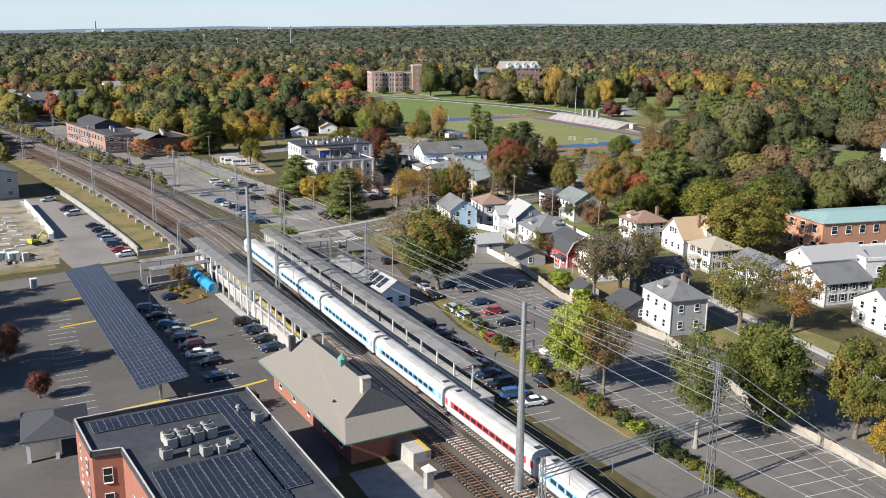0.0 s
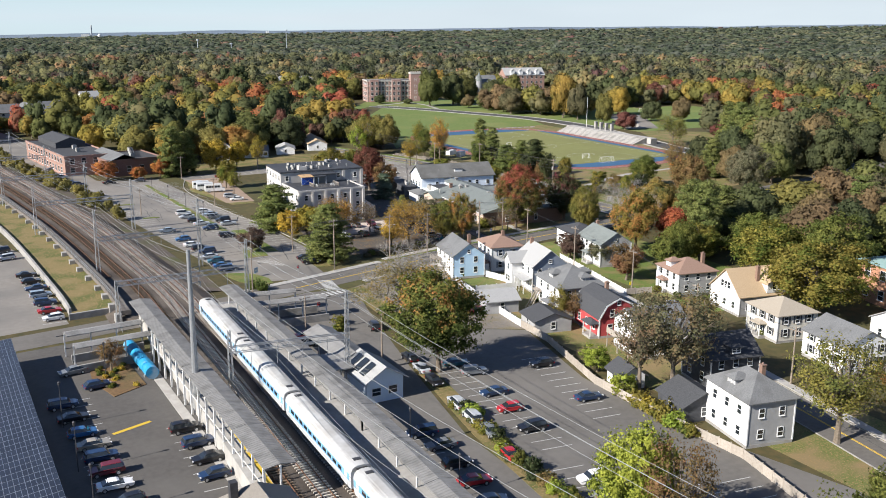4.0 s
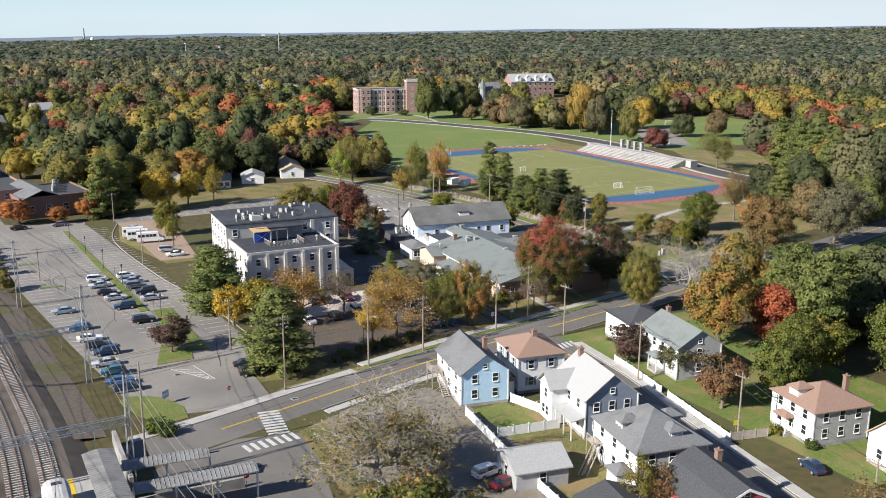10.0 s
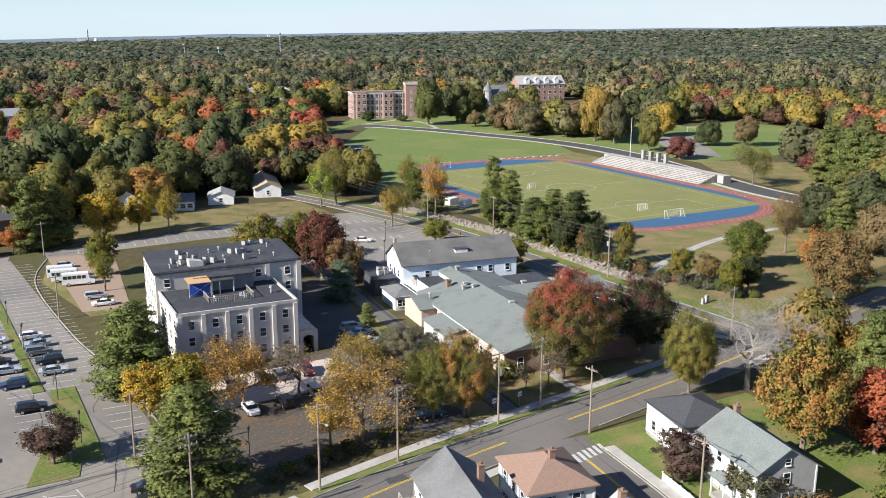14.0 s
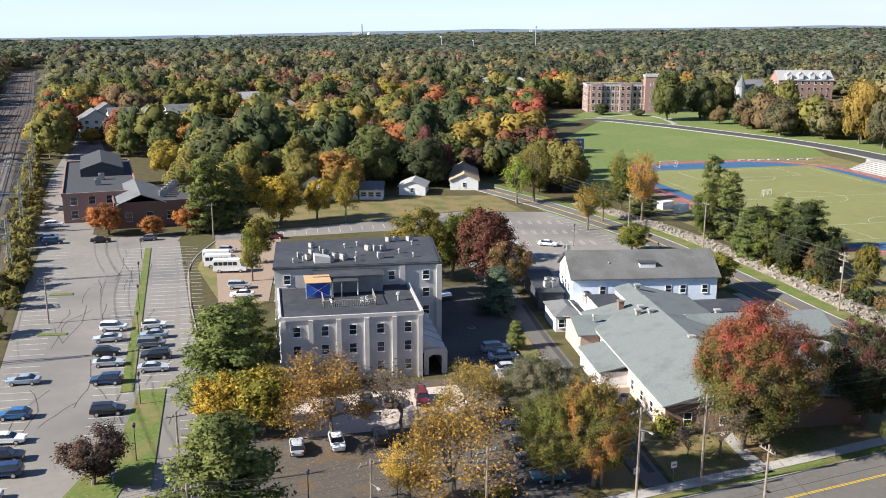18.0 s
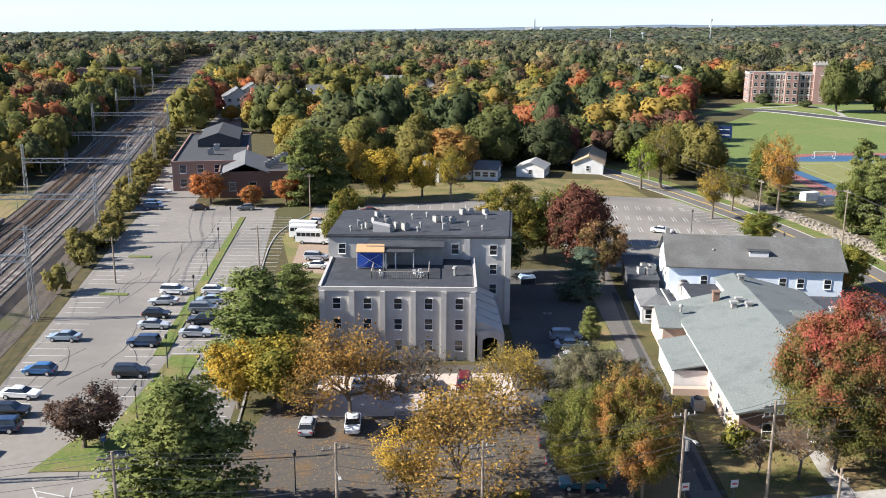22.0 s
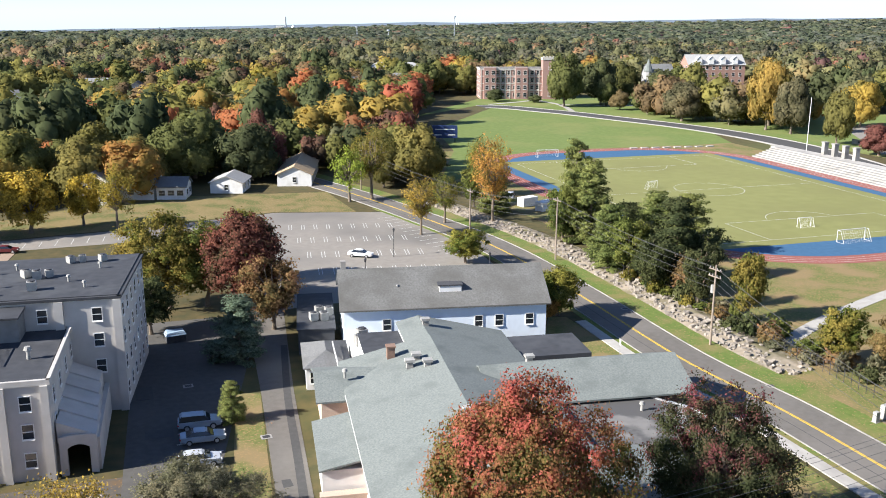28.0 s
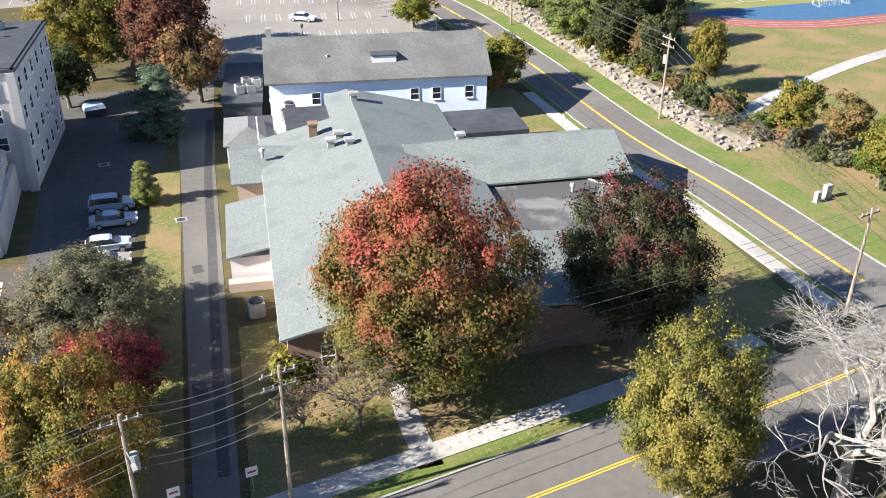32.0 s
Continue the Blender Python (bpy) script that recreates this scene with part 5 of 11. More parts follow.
# flat curved roof over the entrance court
pts = [(9.8, 12.0), (20.2, 11.8)] + [(20.2 + 5.4 * math.sin(a), 17.6 - 5.8 * math.cos(a)) for a in np.linspace(0.15, 2.6, 10)] + [(20.0, 26.5), (9.8, 26.5)]
part("court_wall", Build().prism(shrink(pts, 0.9), 0, 3.3), BROWNBRICK, hall)
part("court_roof", Build().prism(pts, 3.3, 3.75), MEMBRANEGREY, hall, "worn grey flat roof with patches")
part("court_roof_edge", parapet(Build(), pts, 3.7, 0.18, 0.22), ALU, hall)
part("south_wing_wall", Build().box(14.4, 5.9, 0, 7.6, 11.6, 4.0), BROWNBRICK, hall)
part("south_wing_roof", Build().add([(9.6, -0.6, 4.75), (18.9, -0.6, 3.9), (18.9, 12.0, 3.9), (9.6, 12.0, 4.75), (9.6, -0.6, 4.95), (18.9, -0.6, 4.1), (18.9, 12.0, 4.1), (9.6, 12.0, 4.95)],
                                    [(3, 2, 1, 0), (4, 5, 6, 7), (0, 1, 5, 4), (1, 2, 6, 5), (2, 3, 7, 6), (3, 0, 4, 7)]), ROOFGREEN, hall)
part("flat_roof_north", Build().box(14.5, 41.2, 0, 11.0, 7.4, 4.1), MEMBRANE, hall, "dark flat roof")
part("rear_wall", Build().box(3.8, 43.1, 0, 12.8, 7.4, 4.2), BRICKBUFF, hall)
rear = [(-2.9, 6.18), (0.0, 6.9), (11.1, 4.15)]
part("rear_roof", Build().add([(x, y, z + dz) for dz in (-0.2, 0.0) for y in (39.42, 47.4) for x, z in rear],
                              [(6, 7, 10, 9), (7, 8, 11, 10), (0, 3, 4, 1), (1, 4, 5, 2), (0, 6, 9, 3), (2, 5, 11, 8), (3, 9, 10, 4), (4, 10, 11, 5), (0, 1, 7, 6), (1, 2, 8, 7)]), ROOFGREEN, hall, "grey-green shingle roof")
part("rear_gable", Build().add([(x, y, z) for y in (39.6, 47.1) for x, z in ((-2.6, 4.1), (10.2, 4.1), (0.0, 6.7), (-2.6, 6.05))], [(0, 1, 2, 3), (7, 6, 5, 4), (0, 3, 7, 4), (1, 5, 6, 2)]), WHITESIDING, hall)
part("west_room", Build().box(-5.3, 43.3, 0, 5.0, 7.4, 4.9), WHITESIDING, hall, "white rendered wall")
part("west_room_roof", Build().box(-5.3, 43.3, 4.9, 5.2, 7.6, 0.18), MEMBRANE, hall, "dark flat roof")
part("chimney", Build().box(-5.2, 36.0, 4.6, 0.9, 0.9, 2.6).box(-5.2, 36.0, 7.1, 1.1, 1.1, 0.2), BROWNBRICK, hall)


def roof_cowl(x, y, z, rot):
    """A box vent leaning on a shingle roof."""
    o = thing("roof_cowl", x, y, z, rot, "boxy metal vent standing on shingles", "roof vent", "roof cowls")
    part("box", Build().box(0, 0, -0.4, 0.7, 0.7, 0.75), CONCRETE, o)
    part("hood", Build().box(0, 0, 0.35, 1.1, 0.9, 0.3), MACHINE, o)


for x, y, z in ((179.6, 301.9, 6.55), (180.8, 303.4, 6.65), (181.4, 300.9, 6.75), (184.9, 313.6, 7.1), (193.9, 301.6, 5.6), (181.6, 287.6, 6.7)):
    roof_cowl(x, y, z, -6)
for x, y, z, s in ((172.6, 303.6, 5.1, 1.3), (201.5, 288.8, 3.75, 1.2), (196.2, 299.4, 5.0, 0.8), (200.4, 296.9, 4.6, 0.6)):
    roof_vent(x, y, z, s)
ac_unit(168.3, 281.4, 0.02, 0, 1.4, "pale grey air-conditioning unit on the ground beside an annex")
# white sunroom with a hipped grey roof and dark flat decks with plant
sun_room = thing("sunroom", 172.9, 317.4, 0, -7, "white sunroom with tall windows and a grey hipped roof", "building")
part("wall", Build().box(0, 0, 0, 5.2, 8.6, 2.9), WHITESIDING, sun_room)
part("roof", hip_roof(Build(), 5.2, 8.6, 2.9, 1.2, 0.35, 0.15), ROOFGREY, sun_room)
for x in (-1.6, -0.5, 0.6, 1.7):
    add_window(sun_room, x, -4.33, 0.8, -90, (0.9, 1.5))
dn = thing("service_block", 174.4, 333.0, 0, -9, "low dark flat-roofed block with roof plant", "building")
part("wall", Build().box(0, 0, 0, 4.8, 16.0, 3.5), DARKSIDING, dn)
part("roof", Build().box(0, 0, 3.5, 5.2, 16.4, 0.2), MEMBRANE, dn)
for x, y in ((173.4, 328.5), (174.8, 328.3), (174.6, 331.0), (175.8, 330.4)):
    ac_unit(x, y, 3.7, 5, 1.1)
for x, y in ((177.6, 318.4), (178.9, 316.2), (178.4, 320.8)):
    ac_unit(x, y, 3.2, 5, 1.3)
solo("link_block", Build().box(178.4, 318.8, 0, 4.0, 7.6, 3.2, -8), WHITESIDING, "white flat-roofed link with roof plant", "building")

# ---------------- white building with a weathered roof ----------------
wb = thing("white_hall", 190.9, 326.6, 0, -9, "long white two-storey building with a weathered grey roof", "building")
# white walls tinted blue for the sky's light in their shade
part("wall", body(Build(), 27.4, 12.0, 6.8, 3.6, "x"), mat("sky_tinted_white_siding", (0.68, 0.76, 0.84), (0.74, 0.82, 0.90), 1.0, 0.7, bump=0.2, bump_scale=7), wb)
part("roof", gable_roof(Build(), 27.4, 12.0, 6.8, 3.6, 0.55, 0.2, axis="x"), ROOFMOSS, wb, "weathered grey shingle roof with dark streaks")
part("base", Build().box(0, 0, -0.1, 27.6, 12.2, 0.6), CONCRETE, wb)
for x in (-8, 4.4, 7.2, 11.4):
    add_window(wb, x, -6.03, 3.6, -90, (1.0, 1.6))
for x in (-11, -7, -3, 1, 5, 9):
    add_window(wb, x, 6.03, 3.6, 90, (1.0, 1.6))
for y in (-3, 0, 3):
    add_window(wb, 13.73, y, 3.6, 0, (1.0, 1.6))
    add_window(wb, -13.73, y, 3.4, 180, (1.0, 1.6))
dmr = part("dormer", Build().box(0.8, -3.0, 7.4, 3.0, 2.4, 1.5), WHITESIDING, wb)
part("dormer_roof", Build().box(0.8, -2.9, 8.9, 3.4, 2.8, 0.18), ROOFDARK, dmr)
part("chimney", Build().box(-13.4, 0.6, 6.0, 0.7, 0.9, 5.6), CONCRETE, wb)
roof_vent(184.2, 324.6, 8.3, 0.8)

# ---------------- trees ----------------
def leaf_arrays(rng, centres, normals, size, spread=0.5, soft=0.6):
    """Leaf sprays: a pointed blade for each centre, turned roughly outwards. Gives corners and normals (soft: how far they follow the crown)."""
    n = len(centres)
    nrm = normals + rng.normal(0, spread, (n, 3))
    nrm /= np.linalg.norm(nrm, axis=1)[:, None] + 1e-9
    ref = rng.normal(0, 1, (n, 3))
    u = np.cross(nrm, ref)
    u /= np.linalg.norm(u, axis=1)[:, None] + 1e-9
    w = np.cross(nrm, u)
    s = size * rng.uniform(0.6, 1.35, n)[:, None]
    a = centres + u * s * 0.80
    b = centres - u * s * 0.40 + w * s * 0.58
    c = centres - u * s * 0.40 - w * s * 0.58
    sn = nrm * (1 - soft) + normals * soft
    sn /= np.linalg.norm(sn, axis=1)[:, None] + 1e-9
    return np.concatenate((np.stack((a, b, c), 1).reshape(-1, 3), np.repeat(sn, 3, 0)), 1)


def cards_mesh(name, vs):
    me = bpy.data.meshes.new(name)
    n = len(vs) // 3
    me.vertices.add(len(vs))
    me.vertices.foreach_set("co", vs[:, :3].astype(np.float32).ravel())
    me.loops.add(3 * n)
    me.loops.foreach_set("vertex_index", np.arange(3 * n, dtype=np.int32))
    me.polygons.add(n)
    me.polygons.foreach_set("loop_start", np.arange(0, 3 * n, 3, dtype=np.int32))
    me.polygons.foreach_set("loop_total", np.full(n, 3, dtype=np.int32))
    me.polygons.foreach_set("use_smooth", np.ones(n, dtype=bool))
    me.update(calc_edges=True)
    me.normals_split_custom_set_from_vertices(vs[:, 3:].tolist())
    return me


def crown_points(rng, n, clumps, low, shape, aspect=0.42):
    """Clumps of leaves in a lobed crown 2 wide and 1 high over the trunk's foot: clump centres, leaf places, outward directions."""
    lobes = rng.normal(0, 1, (9, 3))
    lobes /= np.linalg.norm(lobes, axis=1)[:, None]
    amp = rng.uniform(-0.22, 0.26, 9)
    cc = []
    while len(cc) < clumps:
        p = rng.normal(0, 1, 3)
        p /= np.linalg.norm(p)
        r = rng.uniform(0.22, 1.0) ** 0.5 * (0.80 + float((amp * np.maximum(0, lobes @ p) ** 2).sum()))
        x, y, t = p[0] * r, p[1] * r, p[2] * r
        if shape == "oval":
            wid = 0.95 * (1 - 0.12 * abs(t - 0.05)) if t < 0.05 else 0.95 * math.sqrt(max(0.08, 1 - t * t * 0.8))
        elif shape == "round":
            wid = 1.0
        else:                                            # spreading
            wid = 0.85 + 0.3 * t
        cc.append((x * wid, y * wid, low + (1 - low) * (0.5 + 0.46 * t)))
    cc = np.array(cc)
    idx = rng.integers(0, clumps, n)
    rad = (rng.uniform(0.6, 1.35, clumps) * 1.22 * clumps ** (-1 / 3))[idx]
    off = rng.normal(0, 1, (n, 3))
    off[:, 2] += 0.35
    off /= np.linalg.norm(off, axis=1)[:, None]
    off *= np.abs(rng.normal(0.55, 0.28, n))[:, None]
    pts = cc[idx] + off * rad[:, None] * np.array((1, 1, aspect * 0.8))
    nrm = off * 1.0 + (pts - np.array((0, 0, low + 0.35 * (1 - low)))) * np.array((1, 1, 1.6)) * 0.8
    nrm[:, 2] += 0.30
    nrm /= np.linalg.norm(nrm, axis=1)[:, None]
    return cc, pts, nrm


def limb(b, rng, p, q, r0, r1, n=5, wob=0.06, seg=3):
    p, q = Vector(p), Vector(q)
    L = (q - p).length
    last, rl = p, r0
    for i in range(1, seg + 1):
        t = i / seg
        c = p.lerp(q, t) + (Vector(rng.normal(0, wob * L / 2, 3)) if i < seg else Vector())
        c.z += 0.12 * L * math.sin(math.pi * t) * 0.4
        r = r0 + (r1 - r0) * t
        b.tube(last, c, rl, r, n, False)
        last, rl = c, r
    return last


def deciduous(seed, r, h, low, n, size, clumps, shape, limbs=18):
    """Meshes of a broad-leaved tree of half-width r and height h: wood and crown."""
    rng = np.random.default_rng(seed)
    cc, pts, nrm = crown_points(rng, n, clumps, low, shape, r / h)
    sc = np.array((r, r, h))
    nn = nrm / sc * r
    nn /= np.linalg.norm(nn, axis=1)[:, None]
    crown = cards_mesh("crown", leaf_arrays(rng, pts * sc, nn, size, 0.55))
    b = Build()
    tr = 0.020 * h + 0.06
    fork = Vector((rng.normal(0, 0.03) * r, rng.normal(0, 0.03) * r, h * (max(low, 0.05) + 0.12)))
    b.tube((0, 0, -0.2), (0, 0, 0.04 * h), tr * 1.35, tr, 8, False)
    b.tube((0, 0, 0.04 * h), fork, tr, tr * 0.72, 8, False)
    top = Vector((0, 0, h * 0.82))
    limb(b, rng, fork, top, tr * 0.7, 0.05, 5)
    order = rng.permutation(len(cc))[:limbs]
    for k, i in enumerate(order):
        q = Vector(cc[i] * sc * (0.9, 0.9, 0.95))
        s = fork.lerp(top, rng.uniform(0, 0.55)) if k > 6 else fork
        e = limb(b, rng, s, q, tr * rng.uniform(0.3, 0.5), 0.04, 4, seg=2)
        if limbs > 12:
            for _ in range(2):
                limb(b, rng, e.lerp(s, rng.uniform(0.1, 0.4)), e + Vector(rng.normal(0, 0.07, 3) * sc * (1, 1, 0.6)), 0.05, 0.015, 3, seg=2)
    return b.mesh("trunk"), crown


def bare(seed, r, h, leaves=0, size=0.3, last=7, top=1.0, stout=False):
    """A leafless tree: wood, branches and twigs that fork again and again, and a few leaves left at the tips."""
    rng = np.random.default_rng(seed)
    stem, twigs, tips = Build(), Build(), []

    def grow(p, d, L, rad, depth):
        q = p + d * L
        b, n = (stem, 6) if depth < 3 else (twigs, 4 if depth < 5 else 3)
        mid = p.lerp(q, 0.5) + Vector(rng.normal(0, 0.085 * L, 3))
        b.tube(p, mid, rad, rad * 0.84, n, False)
        b.tube(mid, q, rad * 0.84, rad * 0.66, n, False)
        if depth >= last:
            tips.append(q)
            return
        for i in range((4 if depth in (4, 5) else 3) if depth else 6):
            a = rng.normal(0, 1, 3)
            a[2] = a[2] * 0.55 + (0.14 if depth < 3 else -0.02)
            nd = (d * (0.72 if depth else 0.8) + Vector(a) * (0.55 if depth else 0.8)).normalized()
            if nd.z < -0.45:
                nd.z *= -0.3
            grow(q if i or depth else p.lerp(q, 0.8), nd, L * rng.uniform(0.56, 0.90), max(rad * 0.62, 0.013) if stout and depth < 3 else max(rad * 0.53, 0.012 if stout else 0.006), depth + 1)

    grow(Vector((0, 0, -0.2)), Vector((0, 0, 1)), h * 0.21, (0.025 if stout else 0.021) * h, 0)
    v = np.array(twigs.v)
    hi, wd = np.percentile(v[:, 2], 99.8), np.percentile(np.abs(v[:, :2]), 99)
    sx, sz = r / wd, h / hi
    for b in (stem, twigs):
        b.v = [(p[0] * sx, p[1] * sx, p[2] * sz) for p in b.v]
    crown = None
    if leaves:
        t = np.array([(q.x * sx, q.y * sx, q.z * sz) for q in tips])
        t = t[t[:, 2] < h * top]
        c = t[rng.integers(0, len(t), leaves)] + rng.normal(0, 0.5, (leaves, 3))
        nv = rng.normal(0, 1, (leaves, 3))
        nv[:, 2] += 0.8
        nv /= np.linalg.norm(nv, axis=1)[:, None]
        crown = cards_mesh("crown", leaf_arrays(rng, c, nv, size))
    return stem.mesh("trunk"), crown, twigs.mesh("branchwork")


def conifer(seed, r, h, n, size, low=0.05):
    """A white pine: uneven whorls of boughs, each with tufts of needles."""
    rng = np.random.default_rng(seed)
    b = Build()
    lean = rng.normal(0, 0.02, 2) * h
    b.tube((0, 0, -0.2), (lean[0], lean[1], h * 0.96), 0.016 * h + 0.06, 0.03, 6, False)
    tufts, outs = [], []
    levels = int(7 + h * 0.55)
    side = rng.uniform(0, 6.28)
    for k in range(levels):
        t = low + (0.95 - low) * k / levels
        prof = min(1.0, 0.66 + 1.5 * t) * (1 - t) ** 0.55 + 0.04
        m = int(5 + 3 * (1 - t))
        a0 = rng.uniform(0, 6.28)
        for i in range(m):
            a = a0 + 6.283 * i / m + rng.normal(0, 0.22)
            Li = r * prof * rng.uniform(0.55, 1.18) * (1 + 0.14 * math.cos(a - side))
            z0 = (t + rng.normal(0, 0.012)) * h
            p = Vector((lean[0] * t, lean[1] * t, z0))
            q = p + Vector((math.cos(a) * Li, math.sin(a) * Li, Li * rng.uniform(-0.12, 0.26)))
            b.tube(p, q, 0.03 + 0.0035 * h * (1 - t), 0.015, 3, False)
            for j in range(max(2, int(2 + Li * 1.9))):
                s = rng.uniform(0.22, 1.04) ** 0.7
                w = Li * 0.24 * (1.2 - s)
                tufts.append(np.array(p.lerp(q, s)) + rng.normal(0, 1, 3) * (w, w, 0.10 * h / 14))
                outs.append((math.cos(a) * 0.6, math.sin(a) * 0.6, 0.75))
    tufts, outs = np.array(tufts), np.array(outs)
    idx = rng.integers(0, len(tufts), n)
    off = rng.normal(0, 1, (n, 3))
    off /= np.linalg.norm(off, axis=1)[:, None]
    rad = (0.075 * r + 0.42) * rng.uniform(0.3, 1.0, n) ** 0.5
    c = tufts[idx] + off * rad[:, None] * (1.15, 1.15, 0.6)
    nv = outs[idx] + off * 0.7
    nv /= np.linalg.norm(nv, axis=1)[:, None]
    return b.mesh("trunk"), cards_mesh("crown", leaf_arrays(rng, c, nv, size, 0.5, 0.65))


GREEN, DKGREEN, OLIVE = (0.085, 0.125, 0.024), (0.042, 0.066, 0.02), (0.17, 0.16, 0.032)
YELLOW, GOLD, ORANGE = (0.40, 0.285, 0.04), (0.34, 0.205, 0.04), (0.41, 0.16, 0.045)
RED, MAROON, BROWN = (0.35, 0.08, 0.045), (0.14, 0.06, 0.042), (0.21, 0.145, 0.055)
LIME, NEEDLE, PINE = (0.28, 0.33, 0.045), (0.07, 0.105, 0.045), (0.13, 0.175, 0.06)
SETS = dict(
    green=((0.07, 0.09, 0.026), (0.12, 0.145, 0.034), (0.175, 0.18, 0.042)), dark=((0.046, 0.06, 0.027), (0.066, 0.08, 0.034), (0.10, 0.112, 0.044)), olive=(GREEN, OLIVE, (0.24, 0.20, 0.04)), yellow=(OLIVE, YELLOW, (0.55, 0.40, 0.04)),
    gold=((0.14, 0.14, 0.03), (0.25, 0.19, 0.036), YELLOW), orange=((0.17, 0.13, 0.035), ORANGE, (0.46, 0.24, 0.04)), red=((0.16, 0.07, 0.04), RED, (0.42, 0.13, 0.05)), maroon=((0.08, 0.07, 0.035), MAROON, (0.20, 0.075, 0.05)),
    brown=((0.13, 0.115, 0.045), BROWN, (0.25, 0.15, 0.07)), lime=(GREEN, LIME, (0.33, 0.36, 0.05)), redmaple=((0.13, 0.115, 0.035), (0.46, 0.16, 0.08), (0.54, 0.17, 0.08)),
    oakmix=((0.085, 0.105, 0.028), (0.145, 0.165, 0.036), (0.26, 0.19, 0.045)), spruce=((0.10, 0.135, 0.085), (0.14, 0.18, 0.12), (0.18, 0.22, 0.15)), needle=((0.092, 0.115, 0.036), (0.148, 0.172, 0.052), (0.215, 0.23, 0.07)),
    greyleaf=((0.10, 0.105, 0.055), (0.16, 0.155, 0.095), (0.19, 0.17, 0.10)), plum=((0.085, 0.07, 0.05), (0.12, 0.085, 0.062), (0.15, 0.09, 0.068)),
    autumn=((0.12, 0.14, 0.036), (0.235, 0.20, 0.045), (0.38, 0.17, 0.05)), crimson=(DKGREEN, (0.12, 0.04, 0.035), (0.30, 0.04, 0.055)), duskmaroon=((0.035, 0.048, 0.022), (0.055, 0.05, 0.026), (0.26, 0.06, 0.06)),
    amber=((0.21, 0.155, 0.04), (0.35, 0.205, 0.045), (0.42, 0.27, 0.05)), tanleaf=((0.15, 0.14, 0.06), (0.22, 0.18, 0.075), (0.30, 0.19, 0.07)), dullbrown=((0.10, 0.106, 0.056), (0.15, 0.145, 0.08), (0.20, 0.135, 0.075)), streetolive=((0.10, 0.12, 0.034), (0.175, 0.175, 0.042), (0.255, 0.22, 0.05)))
LEAVES = {k: leaf_mat(k + "_foliage", v) for k, v in SETS.items()}
LEAVES["redmaple"] = leaf_mat("red_maple_foliage", [(0.15, 0.145, 0.042), (0.27, 0.112, 0.052), (0.38, 0.072, 0.064)], 0.40, 0.46, 0.2, (6.0, 20.0, 0.30))
LEAVES["oakturn"] = leaf_mat("turning_oak_foliage", [(0.075, 0.105, 0.028), (0.15, 0.175, 0.04), (0.36, 0.185, 0.05)], 0.30, 0.42, 0.2, (7.0, 21.0, 0.22))
LEAVES["duskmaroon"] = leaf_mat("dusk_maroon_foliage", [(0.045, 0.06, 0.026), (0.06, 0.062, 0.03), (0.17, 0.05, 0.05)], 0.3, 0.3, 0.16, (5.0, 17.0, 0.18))


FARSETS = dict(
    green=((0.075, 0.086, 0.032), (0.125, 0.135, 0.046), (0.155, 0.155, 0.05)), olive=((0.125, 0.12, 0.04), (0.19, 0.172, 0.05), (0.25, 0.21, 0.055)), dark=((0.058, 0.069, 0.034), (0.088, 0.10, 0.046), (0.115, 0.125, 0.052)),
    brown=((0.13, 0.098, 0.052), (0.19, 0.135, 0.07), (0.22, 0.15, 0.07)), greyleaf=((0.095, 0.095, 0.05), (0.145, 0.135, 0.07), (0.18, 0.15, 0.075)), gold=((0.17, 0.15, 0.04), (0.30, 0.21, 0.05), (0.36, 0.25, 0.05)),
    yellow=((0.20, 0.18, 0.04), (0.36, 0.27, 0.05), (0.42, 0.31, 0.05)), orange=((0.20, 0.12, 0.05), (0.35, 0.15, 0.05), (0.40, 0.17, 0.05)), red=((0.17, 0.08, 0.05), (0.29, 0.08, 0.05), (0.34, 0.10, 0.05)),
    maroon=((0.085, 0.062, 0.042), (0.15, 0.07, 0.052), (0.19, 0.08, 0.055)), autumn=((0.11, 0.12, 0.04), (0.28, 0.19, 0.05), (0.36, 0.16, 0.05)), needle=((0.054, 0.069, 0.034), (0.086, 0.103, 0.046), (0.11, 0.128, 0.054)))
# leaf colours lightened a little for the haze over the woods
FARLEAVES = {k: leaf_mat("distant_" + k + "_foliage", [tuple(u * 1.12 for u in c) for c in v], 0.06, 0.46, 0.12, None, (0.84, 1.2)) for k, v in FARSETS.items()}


def hazed(c, f):
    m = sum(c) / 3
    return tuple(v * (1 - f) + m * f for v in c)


# haze painted in: leaf colours greyed, lightened and shifted to blue
MIDHAZE = {k: leaf_mat("hazed_" + k + "_foliage", [tuple(a * b for a, b in zip(hazed(c, 0.26), (1.22, 1.24, 1.34))) for c in v], 0.03, 0.46, 0.08, None, (0.9, 1.12)) for k, v in FARSETS.items()}
# the same painted haze, stronger, for the woods up to the horizon
FARHAZE = {k: leaf_mat("dull_" + k + "_foliage", [tuple(a * b for a, b in zip(hazed(c, 0.38), (1.12, 1.26, 1.40))) for c in (v[0], v[1], v[1])], 0.01, 0.45, 0.05, None, (0.94, 1.08)) for k, v in FARSETS.items()}

ICO_T = (1 + 5 ** 0.5) / 2
ICO_V = np.array([(-1, ICO_T, 0), (1, ICO_T, 0), (-1, -ICO_T, 0), (1, -ICO_T, 0), (0, -1, ICO_T), (0, 1, ICO_T), (0, -1, -ICO_T), (0, 1, -ICO_T), (ICO_T, 0, -1), (ICO_T, 0, 1), (-ICO_T, 0, -1), (-ICO_T, 0, 1)])
ICO_V = ICO_V / np.linalg.norm(ICO_V, axis=1)[:, None]
